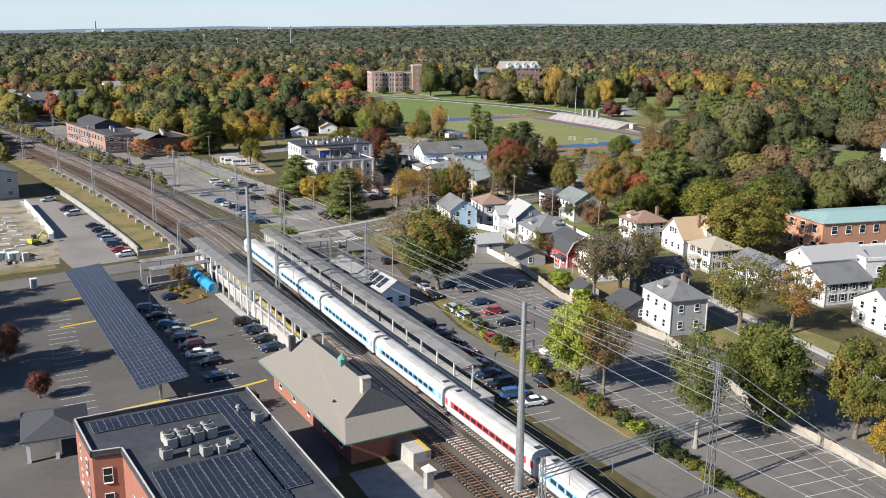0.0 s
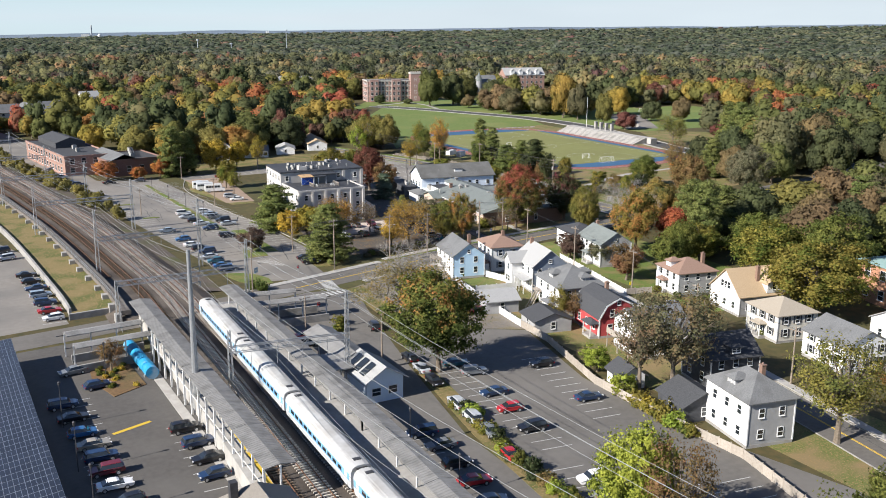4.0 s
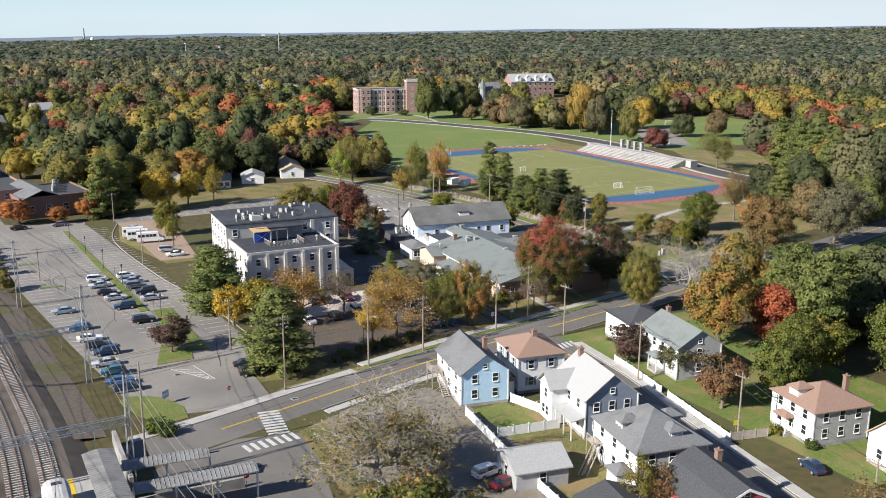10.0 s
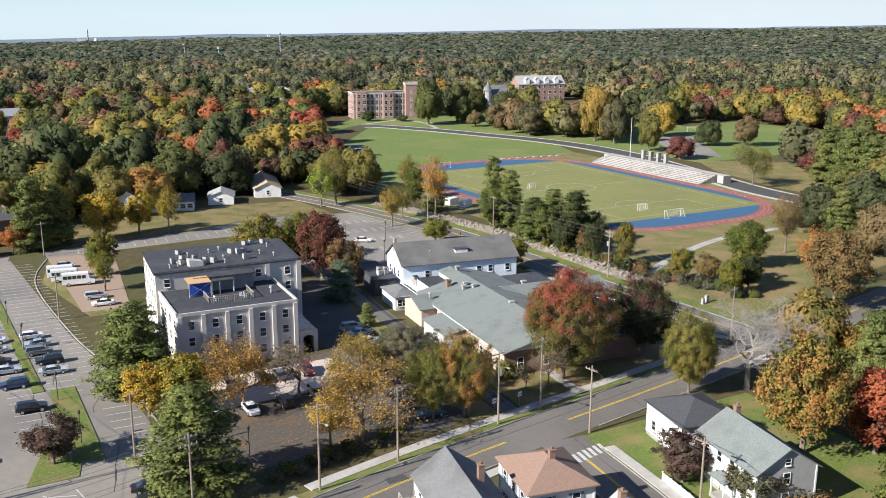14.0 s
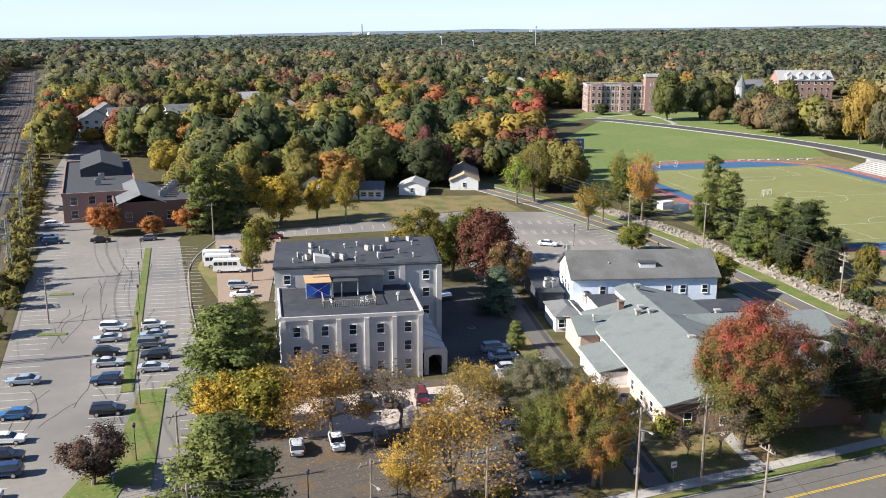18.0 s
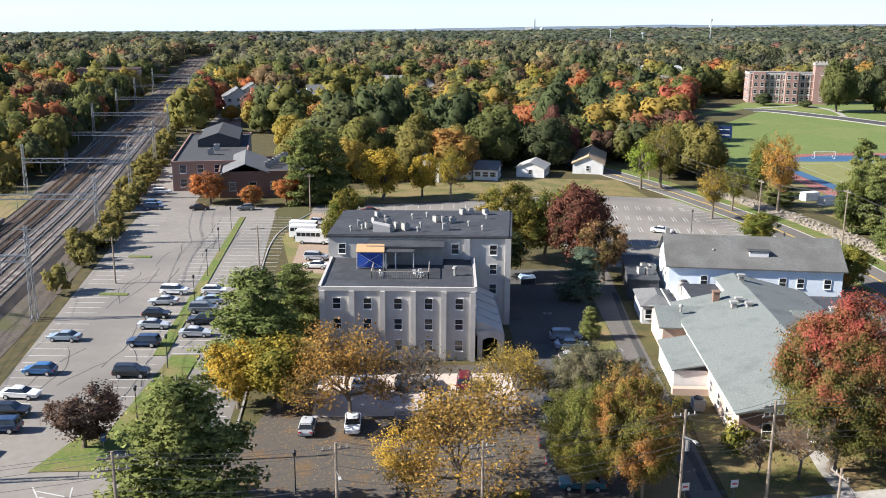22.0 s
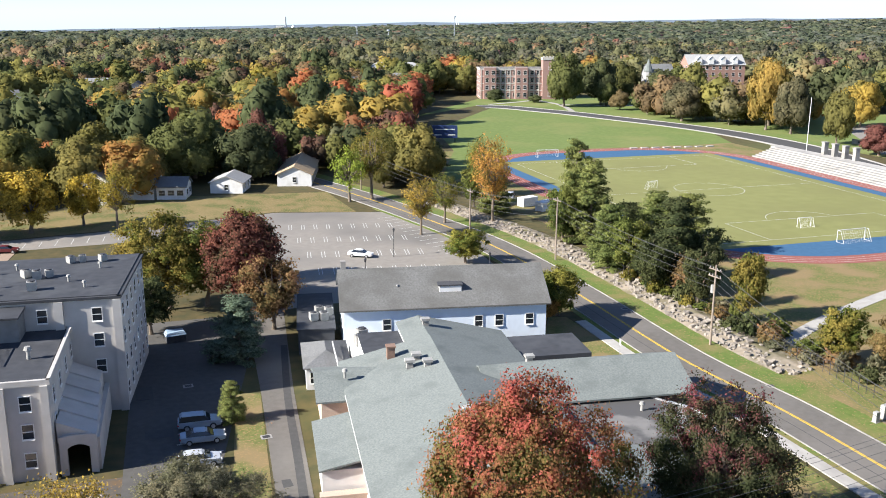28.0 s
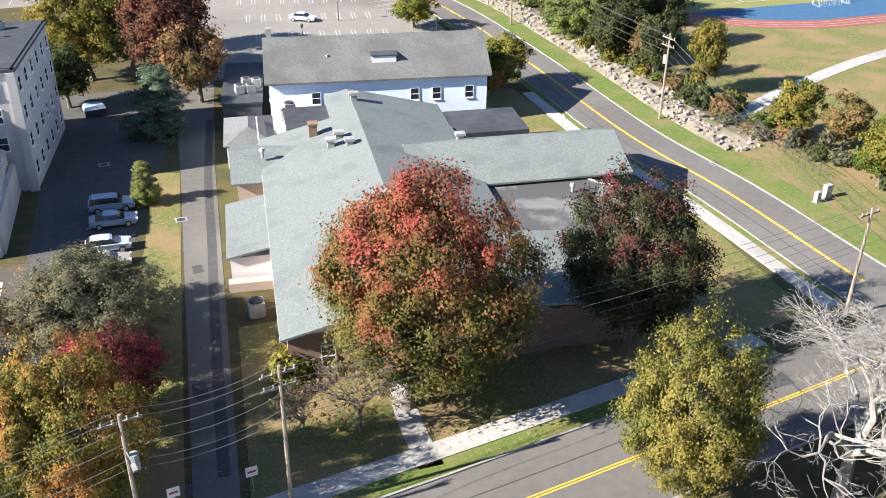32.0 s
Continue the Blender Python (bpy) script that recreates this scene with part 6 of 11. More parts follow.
ICO_F = [(i, j, k) for i in range(12) for j in range(i + 1, 12) for k in range(j + 1, 12)
         if all(np.dot(ICO_V[p], ICO_V[q]) > 0.4 for p, q in ((i, j), (j, k), (i, k)))]


OCT_V = np.array([(1, 0, 0), (0, 1, 0), (-1, 0, 0), (0, -1, 0), (0, 0, 1), (0, 0, -1)], dtype=float)
OCT_F = [(i, (i + 1) % 4, k) for i in range(4) for k in (4, 5)]


def lobed_crown(rng, lobes, n, size, shape="round", low=0.08, core=0.86):
    """A crown of rounded boughs, 2 wide and 1 high: an inner leafy mass and sprays of leaves over it. Gives corners and normals for cards_mesh."""
    cs, rs = [np.array((0.0, 0.0, 0.05))], [0.62]
    while len(cs) < lobes:
        p = rng.normal(0, 1, 3)
        p /= np.linalg.norm(p)
        if p[2] < -0.55:
            continue
        c = p * rng.uniform(0.50, 0.76)
        if shape == "oval":
            c[:2] *= 0.95 if c[2] < 0.2 else 0.84
        if min(np.linalg.norm(c - q) for q in cs[1:] or [np.array((9, 9, 9))]) < 0.9 / lobes ** 0.5:
            continue
        cs.append(c)
        rs.append(rng.uniform(0.26, 0.44) * (9 / lobes) ** 0.22)
    cs, rs = np.array(cs), np.array(rs)
    tri, nrm = [], []
    for c, r in zip(cs, rs):
        q, _ = np.linalg.qr(rng.normal(0, 1, (3, 3)))
        v, faces = (ICO_V @ q, ICO_F) if lobes > 9 else (OCT_V @ q, OCT_F)
        for f in faces:
            f = f if np.dot(np.cross(v[f[1]] - v[f[0]], v[f[2]] - v[f[0]]), v[f[0]]) > 0 else f[::-1]
            tri.append(np.array([c + v[i] * r * core for i in f]))
            nrm.append(np.array([v[i] * 0.7 + c * 0.5 + (0, 0, 0.12) for i in f]))
    w = rs ** 2 / (rs ** 2).sum()
    idx = rng.choice(lobes, 5 * n, p=w)
    d = rng.normal(0, 1, (5 * n, 3))
    d /= np.linalg.norm(d, axis=1)[:, None]
    pts = cs[idx] + d * (rs[idx] * rng.uniform(0.9, 1.14, 5 * n))[:, None]
    keep = pts[:, 2] > -0.62
    for k in range(lobes):
        keep &= (np.linalg.norm(pts - cs[k], axis=1) > rs[k] * 0.9) | (idx == k)
    pts, d, idx = pts[keep][:n], d[keep][:n], idx[keep][:n]
    nv = d * 0.7 + cs[idx] * 0.5 + (0, 0, 0.12)
    nv /= np.linalg.norm(nv, axis=1)[:, None]
    cards = leaf_arrays(rng, pts, nv, size, 0.45, 0.8)
    nrm = np.array(nrm).reshape(-1, 3)
    nrm /= np.linalg.norm(nrm, axis=1)[:, None]
    vs = np.concatenate((cards, np.concatenate((np.array(tri).reshape(-1, 3), nrm), 1)))
    vs[:, 2] = low + (1 - low) * (0.42 + 0.54 * vs[:, 2])
    return vs


def fitted(vs, r, h):
    """A crown's corners at half-width r and height h, normals with them."""
    out = vs.copy()
    out[:, :3] *= (r, r, h)
    out[:, 3:] *= (1.0, 1.0, min(1.3, 2 * r / h))
    out[:, 3:] /= np.linalg.norm(out[:, 3:], axis=1)[:, None]
    return out


PROTO = {}
for k in range(3):
    PROTO["big", k] = (8.0, 19.0, *deciduous(10 + k, 8.0, 19.0, 0.06, 22000, 0.30, 190, ("round", "oval", "round")[k], 22))
    PROTO["mid", k] = (5.0, 12.0, *deciduous(20 + k, 5.0, 12.0, 0.06, 11500, 0.27, 110, ("oval", "round", "spread")[k], 15))
    PROTO["con", k] = (4.2, 14.0, *conifer(40 + k, 4.2, 14.0, 17000, 0.235))
for k in range(5):
    g_ = np.random.default_rng(330 + k)
    PROTO["far", k] = (6.0, 14.0, deciduous(30 + k, 6.0, 14.0, 0.02, 20, 0.5, 30, "round", 8)[0], cards_mesh("crown", fitted(lobed_crown(g_, 20 + 2 * k, 2500, 0.068, ("oval", "round")[k % 2], 0.03), 6.0, 14.0)))
PROTO["hero", 0] = (8.4, 18.0, *deciduous(17, 8.4, 18.0, 0.0, 120000, 0.15, 420, "oval", 44))
PROTO["hero", 1] = (8.4, 18.0, *deciduous(18, 8.4, 18.0, 0.0, 80000, 0.17, 320, "round", 32))
PROTO["thin", 0] = (5.0, 12.0, *deciduous(51, 5.0, 12.0, 0.15, 4200, 0.22, 60, "oval", 34))
PROTO["thin", 1] = (7.0, 16.0, *deciduous(52, 7.0, 16.0, 0.15, 6800, 0.23, 90, "spread", 42))
PROTO["bare", 0] = (7.0, 16.0, *bare(61, 7.0, 16.0, 0, 0.3, 7))
PROTO["bare", 1] = (4.5, 10.0, *bare(62, 4.5, 10.0, 300, 0.3, 6))
PROTO["bare", 2] = (9.0, 15.0, *bare(63, 9.0, 15.0, 9500, 0.22, 7, 0.75, True))
PROTO["bare", 3] = (6.0, 12.0, *bare(64, 6.0, 12.0, 7000, 0.21, 6))
PROTO["shrub", 0] = (1.6, 1.8, *deciduous(71, 1.6, 1.8, -0.15, 1000, 0.25, 30, "round", 6))
TREE_N = [0]


def tree(form, leaf, x, y, h, r, label, bark=None, name="tree", category="tree", group=""):
    k = TREE_N[0] = TREE_N[0] + 1
    vs = [q for q in PROTO if q[0] == form]
    q = vs[k % len(vs)] if not isinstance(form, tuple) else form
    pr, ph, wood, crown, *more = PROTO[q]
    o = thing(name, x, y, 0, (k * 77.0) % 360, label, category, group)
    o.scale = (r / pr, r / pr, h / ph)
    part("trunk", wood, bark or BARK, o)
    for twigs in more:
        part("branchwork", twigs, bark or BARK, o)
    if crown is not None:
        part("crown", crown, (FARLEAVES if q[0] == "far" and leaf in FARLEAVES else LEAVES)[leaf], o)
    return o

for f, leaf, x, y, h, r, lab in (
    (("hero", 0), "redmaple", 177.4, 265.5, 20.6, 8.8, "large round maple with orange-red and olive leaves"),
    (("hero", 1), "duskmaroon", 197, 268.0, 16.0, 6.6, "dark green tree with a maroon top"),
    (("hero", 1), "greyleaf", 155, 279, 9.6, 6.8, "grey-green spreading tree beside a drive"),
    (("hero", 1), "crimson", 156.2, 269.5, 8.8, 4.4, "small crimson and dark green tree"),
    (("hero", 1), "streetolive", 150.5, 262, 12.5, 4.6, "yellow-green tree by the street"),
    (("hero", 1), "streetolive", 191.4, 250.2, 15.0, 5.0, "olive-yellow maple by the kerb"),
    (("con", 0), "spruce", 163, 326, 9.5, 4.2, "blue-green spruce on a grass strip"),
    (("con", 1), "needle", 160.3, 307, 5.2, 1.7, "small dark conifer on a grass strip"),
    (("big", 1), "maroon", 166, 344, 18.0, 8.4, "tall brown-red maple behind a yard"),
    (("mid", 2), "brown", 169, 337, 12.0, 5.4, "rust-brown maple behind a yard"),
    (("big", 2), "olive", 155, 351, 16.5, 7.4, "olive-yellow tree behind a stucco building"),
    (("mid", 1), "dark", 152, 340, 10.0, 5.0, "dark green tree by a stucco building"),
    (("mid", 0), "olive", 211, 331, 9.0, 4.6, "olive tree by the street corner"),
    (("mid", 2), "orange", 208, 328, 4.5, 2.4, "small orange tree by a white building"),
    (("con", 2), "dark", 232, 466, 9.0, 4.5, "dark evergreen at the edge of a field"),
    (("thin", 1), "orange", 224, 394, 19.0, 6.4, "half-bare orange tree by a rock wall"),
    (("con", 0), "needle", 239, 384, 20.5, 4.6, "tall thin spruce at the field edge"),
    (("mid", 1), "dark", 236, 361, 11.5, 5.0, "dense dark green tree at the field edge"),
    (("mid", 0), "dark", 235, 348, 11.0, 5.2, "dense dark green tree at the field edge"),
    (("con", 1), "dark", 237, 341, 16.0, 5.4, "dark pine at the field edge"),
    (("mid", 2), "dark", 243, 342, 10.0, 4.2, "dark green tree at the field edge"),
    (("mid", 0), "green", 231, 373, 13.5, 4.4, "green tree at the field edge"),
    (("con", 2), "needle", 228, 403, 12.0, 4.4, "dark pine at the field edge"),
    (("mid", 1), "green", 226, 412, 10.0, 4.0, "green tree at the field edge"),
    (("mid", 0), "olive", 237, 320, 12.5, 3.6, "narrow olive tree by the fence"),
    (("mid", 1), "olive", 238.5, 302, 9.0, 3.8, "round olive tree on a verge"),
    (("mid", 2), "brown", 242, 297, 7.6, 3.6, "round brown-green tree on a verge"),
    (("mid", 1), "olive", 249, 293, 9.0, 4.2, "round olive tree on a verge"),
    (("mid", 0), "dark", 246, 288, 10.0, 4.0, "dark green tree on a verge"),
    (("thin", 1), "gold", 206, 388, 12.0, 5.2, "golden tree beside a car park"),
    (("mid", 1), "olive", 207.5, 364, 7.4, 4.8, "low olive tree beside a car park"),
    (("thin", 0), "lime", 199, 426, 14.5, 5.6, "yellow-green tree by a lane"),
    (("thin", 1), "olive", 205, 428, 18.0, 7.0, "thin grey-yellow tree by a lane"),
    (("con", 0), "needle", 110, 407, 21.0, 6.4, "tall green pine by a car park"),
    (("con", 1), "needle", 116, 411, 18.0, 6.0, "tall green pine by a car park"),
    (("mid", 0), "yellow", 129, 412, 15.5, 7.6, "broad yellow tree by cottages"),
    (("mid", 1), "yellow", 139, 416, 12.5, 5.0, "yellow-green tree by cottages"),
    (("thin", 0), "gold", 146, 410, 15.0, 4.8, "thin golden birch by cottages"),
    (("mid", 1), "orange", 86, 409, 8.4, 5.6, "orange-red tree before a brick mill"),
    (("mid", 0), "orange", 97, 405, 6.0, 3.8, "small orange-red tree before a brick mill"),
    (("mid", 2), "orange", 105, 406, 8.0, 4.0, "orange tree before a brick mill"),
    (("mid", 1), "olive", 121, 372, 11.5, 4.4, "yellow-green tree beside parked buses"),
    (("thin", 0), "olive", 119.5, 358, 10.0, 3.6, "thin yellow-green tree beside a car park"),
    (("con", 2), "needle", 112.6, 256.0, 16.0, 7.4, "broad pine at the street corner"),
    (("con", 0), "needle", 113.5, 297, 14.5, 7.2, "green pine beside a stucco building"),
    (("con", 1), "needle", 117, 312, 11.0, 4.6, "green pine beside a stucco building"),
    (("mid", 0), "gold", 118, 284, 10.4, 6.4, "yellow and green tree before a stucco building"),
    (("mid", 1), "yellow", 113, 284, 9.0, 4.4, "yellow tree before a stucco building"),
    (("bare", 3), "amber", 126.5, 280, 11.2, 6.2, "golden tree with dark branches in a forecourt"),
    (("bare", 1), "brown", 136, 280, 9.8, 5.2, "bare grey tree in a forecourt"),
    (("bare", 3), "amber", 144.5, 279, 9.4, 4.6, "golden tree with dark branches in a forecourt"),
    (("bare", 3), "amber", 138, 260, 11.6, 7.0, "half-bare golden brown street tree"),
    (("thin", 1), "yellow", 133, 260.5, 8.4, 4.2, "thin yellow street tree"),
    (("hero", 1), "autumn", 155, 260.5, 14.5, 5.0, "orange and yellow-green street tree"),
    (("mid", 2), "plum", 98, 274, 7.2, 4.8, "low purple-grey plum tree on a traffic island"),
    (("mid", 1), "greyleaf", 154, 285, 7.2, 3.6, "grey-green tree in a yard"),
    (("big", 0), "autumn", 190, 226.5, 19.5, 8.0, "large orange maple with green patches"),
    (("mid", 0), "red", 199, 221.5, 14.2, 6.2, "bright red maple behind houses"),
    (("big", 1), "green", 186, 206, 14.5, 6.0, "green oak behind houses"),
    (("mid", 2), "olive", 193, 206, 12.5, 6.0, "olive green tree behind houses"),
    (("mid", 1), "plum", 169.5, 228.5, 7.2, 4.6, "dark plum tree before a house"),
    (("thin", 1), "orange", 262, 282, 14.0, 7.4, "pale orange tree beyond the street"),
    (("big", 2), "oakturn", 99.3, 174.8, 20.4, 9.8, "large green oak turning orange at the top"),
    (("thin", 1), "dullbrown", 128.5, 147, 18.5, 9.2, "large lacy brown-grey tree between houses"),
    (("thin", 1), "dullbrown", 124, 150, 17.0, 7.4, "half-bare brown tree between houses"),
    (("con", 0), "needle", 202, 214, 22.0, 6.0, "tall dark spruce behind houses"),
    (("con", 1), "needle", 208, 224, 20.0, 6.0, "tall dark spruce behind houses"),
    (("big", 1), "olive", 190, 182, 19.0, 11.0, "broad olive green oak behind houses"),
    (("big", 2), "green", 203, 176, 20.0, 10.0, "broad green oak behind houses"),
    (("big", 0), "lime", 91.5, 114, 17.5, 6.2, "lime-yellow tree between car parks"),
    (("thin", 1), "brown", 93.5, 109.5, 15.5, 5.6, "half-bare brown tree between car parks"),
    (("big", 1), "green", 106, 87, 18.5, 7.4, "tall green tree beside a car park"),
    (("big", 2), "oakmix", 116, 79, 17.5, 6.4, "green tree turning orange beside a car park"),
    (("big", 0), "green", 112, 94, 16.0, 6.4, "green tree beside a car park"),
    (("mid", 0), "yellow", 113, 72, 7.0, 3.4, "small yellow tree by a fence"),
    (("thin", 1), "streetolive", 137, 121, 16.5, 9.0, "lacy olive and orange tree beside a grey house"),
    (("thin", 1), "autumn", 146, 116, 14.5, 7.5, "lacy orange-brown tree beside houses"),
    (("big", 2), "olive", 182, 163, 19.0, 12.0, "broad olive green oak behind houses"),
    (("big", 0), "green", 174, 112, 15.0, 6.0, "green tree beside a white house"),
    (("mid", 0), "brown", 186, 118, 9.0, 6.4, "brown tree before a brick school"),
    (("mid", 1), "lime", 124, 161, 5.4, 3.2, "yellow-green shrub tree by a fence"),
    (("thin", 0), "olive", 134.5, 186, 9.0, 3.2, "thin yellow birch beside a grey house"),
    (("mid", 2), "maroon", 10, 172, 7.2, 3.2, "rust-red tree in a car park"),
    (("mid", 0), "maroon", 13, 152, 5.2, 2.6, "rust-red tree in a car park"),
    (("thin", 0), "brown", 31.5, 128, 4.6, 5.0, "bare brown bush beside a building"),
    # the next three stand unseen left of the view, added to shade the car park
    (("big", 0), "dark", -14, 190, 22.0, 9.0, "tall dark tree beside a car park"),
    (("big", 1), "dark", -16, 162, 22.0, 9.0, "tall dark tree beside a car park"),
    (("big", 2), "dark", -12, 214, 20.0, 8.0, "tall dark tree beside a car park"),
    (("big", 1), "dark", -6, 200, 15.0, 7.0, "dark tree beside a car park"),
    (("big", 2), "dark", -10, 175, 15.0, 7.0, "dark tree beside a car park"),
    (("big", 0), "dark", -4, 140, 14.0, 6.0, "dark tree beside a car park"),
    (("mid", 1), "olive", 24.5, 82, 10.5, 4.6, "yellow-green tree before a brick building"),
    (("thin", 0), "brown", 48.5, 203, 6.5, 3.4, "rust-brown tree in a planting bed"),
    (("mid", 0), "dark", 230.5, 337, 11.2, 4.2, "dense dark green tree behind a rock wall"),
    (("mid", 1), "green", 232, 346, 12.0, 4.6, "dense dark green tree behind a rock wall"),
    (("mid", 2), "dark", 233.5, 328, 11.5, 3.8, "dense dark green tree behind a rock wall"),
    (("con", 1), "needle", 231, 353, 12.5, 4.8, "dark pine behind a rock wall"),
    (("mid", 1), "brown", 235, 334, 8.0, 3.4, "low brown tree behind a rock wall"),
    (("mid", 0), "olive", 239, 287, 9.6, 3.8, "olive tree on a street verge"),
    (("big", 0), "brown", 252, 270, 19.0, 7.8, "tall pinkish-brown tree beyond the street"),
    (("big", 1), "green", 261, 303, 13.2, 7.0, "green tree on a rough lawn"),
    (("big", 2), "greyleaf", 279, 270, 20.0, 8.6, "tall grey-brown tree beyond the street"),
    (("con", 2), "needle", 215, 220, 18.5, 6.6, "tall dark spruce behind houses"),
    (("big", 1), "green", 206, 200, 16.0, 7.8, "green oak in back gardens"),
    (("con", 0), "needle", 236, 371, 18.0, 5.4, "tall dark spruce at the field edge"),
    (("con", 2), "needle", 246, 362, 12.5, 5.2, "dark pine at the field edge"),
    (("mid", 2), "brown", 168.5, 205, 9.8, 5.0, "twiggy brown tree beside a house"),
    (("thin", 0), "brown", 137, 185, 7.5, 3.8, "thin brown tree behind a red house"),
    (("thin", 1), "brown", 151, 164, 10.0, 6.6, "thin plum-brown tree between houses"),
    (("big", 0), "olive", 168, 363, 14.0, 5.6, "olive tree behind a yard"),
    (("con", 1), "needle", 249, 356, 13.0, 5.6, "broad dark pine at the field edge"),
    (("con", 0), "dark", 244, 369, 9.0, 4.6, "dark pine at the field edge"),
    (("thin", 0), "olive", 235, 434, 14.5, 5.2, "yellow-green tree at the field edge"),
    (("mid", 0), "green", 233, 424, 12.5, 4.4, "green tree at the field edge"),
    (("thin", 1), "olive", 214, 397, 11.0, 5.0, "olive yellow tree by a lane"),
    (("con", 0), "needle", 352, 336, 24.0, 7.0, "tall dark pine in a stand east of the track"),
    (("con", 1), "needle", 362, 350, 26.0, 7.6, "tall dark pine in a stand east of the track"),
    (("con", 2), "needle", 374, 362, 24.0, 7.4, "tall dark pine in a stand east of the track"),
    (("con", 0), "needle", 343, 322, 22.0, 6.6, "tall dark pine in a stand east of the track"),
    (("con", 1), "needle", 330, 314, 20.0, 6.4, "tall dark pine in a stand east of the track"),
    (("con", 2), "needle", 386, 380, 23.0, 7.2, "tall dark pine in a stand east of the track"),
    (("con", 1), "needle", 300, 306, 17.0, 5.6, "dark pine on a rough lawn"),
    (("thin", 1), "brown", 282, 309, 16.0, 6.0, "lacy orange-brown tree on a rough lawn"),
    (("bare", 3), "streetolive", 356, 388, 15.0, 8.5, "spreading pale-limbed tree beside the school drive"),
    (("bare", 1), "brown", 169.2, 264.2, 5.0, 2.2, "small bare tree on a lawn"),
    (("bare", 1), "brown", 173.2, 263.6, 8.0, 3.6, "twiggy bare tree below a maple"),
    (("big", 0), "oakmix", 160.5, 351, 15.0, 7.0, "green and orange tree behind a yard"),
    (("mid", 1), "green", 180, 203, 11.0, 5.0, "green tree in a back garden"),
    (("mid", 2), "dullbrown", 172, 219, 7.0, 4.2, "dull brown tree before a house"),
    (("mid", 0), "olive", 184, 236, 6.0, 3.4, "small olive tree in a front garden"),
    # one more unseen tree, added for its shade on the car park
    (("big", 0), "dark", -3, 166, 20.0, 8.0, "grey-green tree beside a car park"),
    (("big", 2), "dark", 5, 200, 15.0, 6.0, "tall dark tree beside a car park"),
):
    tree(f, leaf, x, y, h, r, lab)
tree(("thin", 1), "green", 92.8, 88, 18.5, 6.4, "pale-barked sycamore with a thin green crown", PALEBARK)
for i, (x, y) in enumerate(((60, 592), (67, 598), (75, 596), (83, 604), (92, 606), (100, 612), (110, 604), (118, 590))):
    tree("far", ("yellow", "olive", "gold", "olive", "yellow", "orange", "olive", "gold")[i], x, y, 7.5 + (i * 5 % 4), 5.0 + i % 3, ("yellow", "olive", "golden", "olive", "yellow", "orange", "olive", "golden")[i] + " tree before town houses")
for i, (x, y, h, r) in enumerate(((119.6, 137, 2.6, 2.0), (120.0, 140, 3.0, 2.2), (120.3, 143, 2.4, 2.0), (119.4, 133.5, 2.2, 1.8), (121.6, 151.5, 3.6, 2.4))):
    tree(("shrub", 0), ("lime", "olive", "gold", "olive", "lime")[i], x, y, h, r, "overgrown yellow-green hedge along a fence", None, "shrub", "shrub", "fence hedge")
tree(("bare", 0), "brown", 201.2, 247.0, 15.8, 10.4, "bare pale-grey tree at the street corner", PALEBARK)
tree(("bare", 2), "tanleaf", 108.0, 207.4, 14.8, 11.0, "half-bare spreading tree with tan leaves", PALEBARK)

# hedges and shrubs
rs_ = random.Random(31)
for i in range(46):
    y = 62 + 100 * i / 46
    x = float(np.interp(y, [60, 95, 120, 150, 178], [87.5, 88.5, 90.3, 93, 97.5])) + rs_.uniform(-0.9, 0.9)
    tree(("shrub", 0), rs_.choice(("green", "olive", "dark", "brown", "lime")), x, y, rs_.uniform(1.0, 2.8), rs_.uniform(0.9, 1.9), "straggly bush on a dry grass strip", None, "shrub", "shrub", "strip bushes")
for i in range(34):
    y = 284 + 66 * i / 34
    tree(("shrub", 0), rs_.choice(("green", "olive", "dark", "brown", "greyleaf")), float(np.interp(y, [284, 310, 350], [240, 234.5, 230.5])) + rs_.uniform(-1.2, 3.5), y, rs_.uniform(1.2, 3.4), rs_.uniform(1.0, 2.4), "tangled brush along a fence", None, "shrub", "shrub", "fence brush")
for i in range(9):
    tree(("shrub", 0), rs_.choice(("brown", "greyleaf", "autumn")), 27.5 + i * 1.5, 127 + i * 0.2 + rs_.uniform(-0.8, 0.8), rs_.uniform(1.6, 2.6), rs_.uniform(1.2, 1.9), "brown bush beside a brick building", None, "shrub", "shrub", "bushes by a building")
for x, y, h, r in ((169.5, 271.0, 3.0, 2.0), (173, 271.5, 1.8, 1.5), (129, 257.3, 1.5, 1.2), (132, 258, 1.5, 1.2), (135, 258.6, 1.5, 1.2), (125, 256.2, 1.6, 1.3), (141, 259.8, 1.5, 1.2), (144, 260.5, 1.4, 1.1),
                   (87, 240.5, 2.2, 1.6), (88.5, 238.5, 2.4, 1.7), (94.5, 207.5, 2.0, 1.6), (92.5, 203.5, 1.8, 1.5), (140, 201, 1.6, 1.2),
                   (169, 188, 1.6, 1.1), (168.5, 194, 1.6, 1.1), (165, 160, 1.5, 1.0), (121, 150, 2.6, 2.2), (120.5, 146, 2.4, 2.0)):
    tree(("shrub", 0), "green" if (x + y) % 2 > 0.6 else "olive", x, y, h, r, "clipped green shrub beside paving", None, "shrub", "shrub", "shrubs")


for i, (x, y, h, r) in enumerate(((31.5, 132, 2.6, 2.4), (34.5, 133, 3.2, 2.8), (37.5, 132.5, 3.4, 2.8), (40.5, 132, 3.0, 2.4))):
    tree(("shrub", 0), ("brown", "maroon", "greyleaf", "maroon")[i], x, y, h, r, "dense rust-brown bush by a car park", None, "shrub", "shrub", "rust bushes")

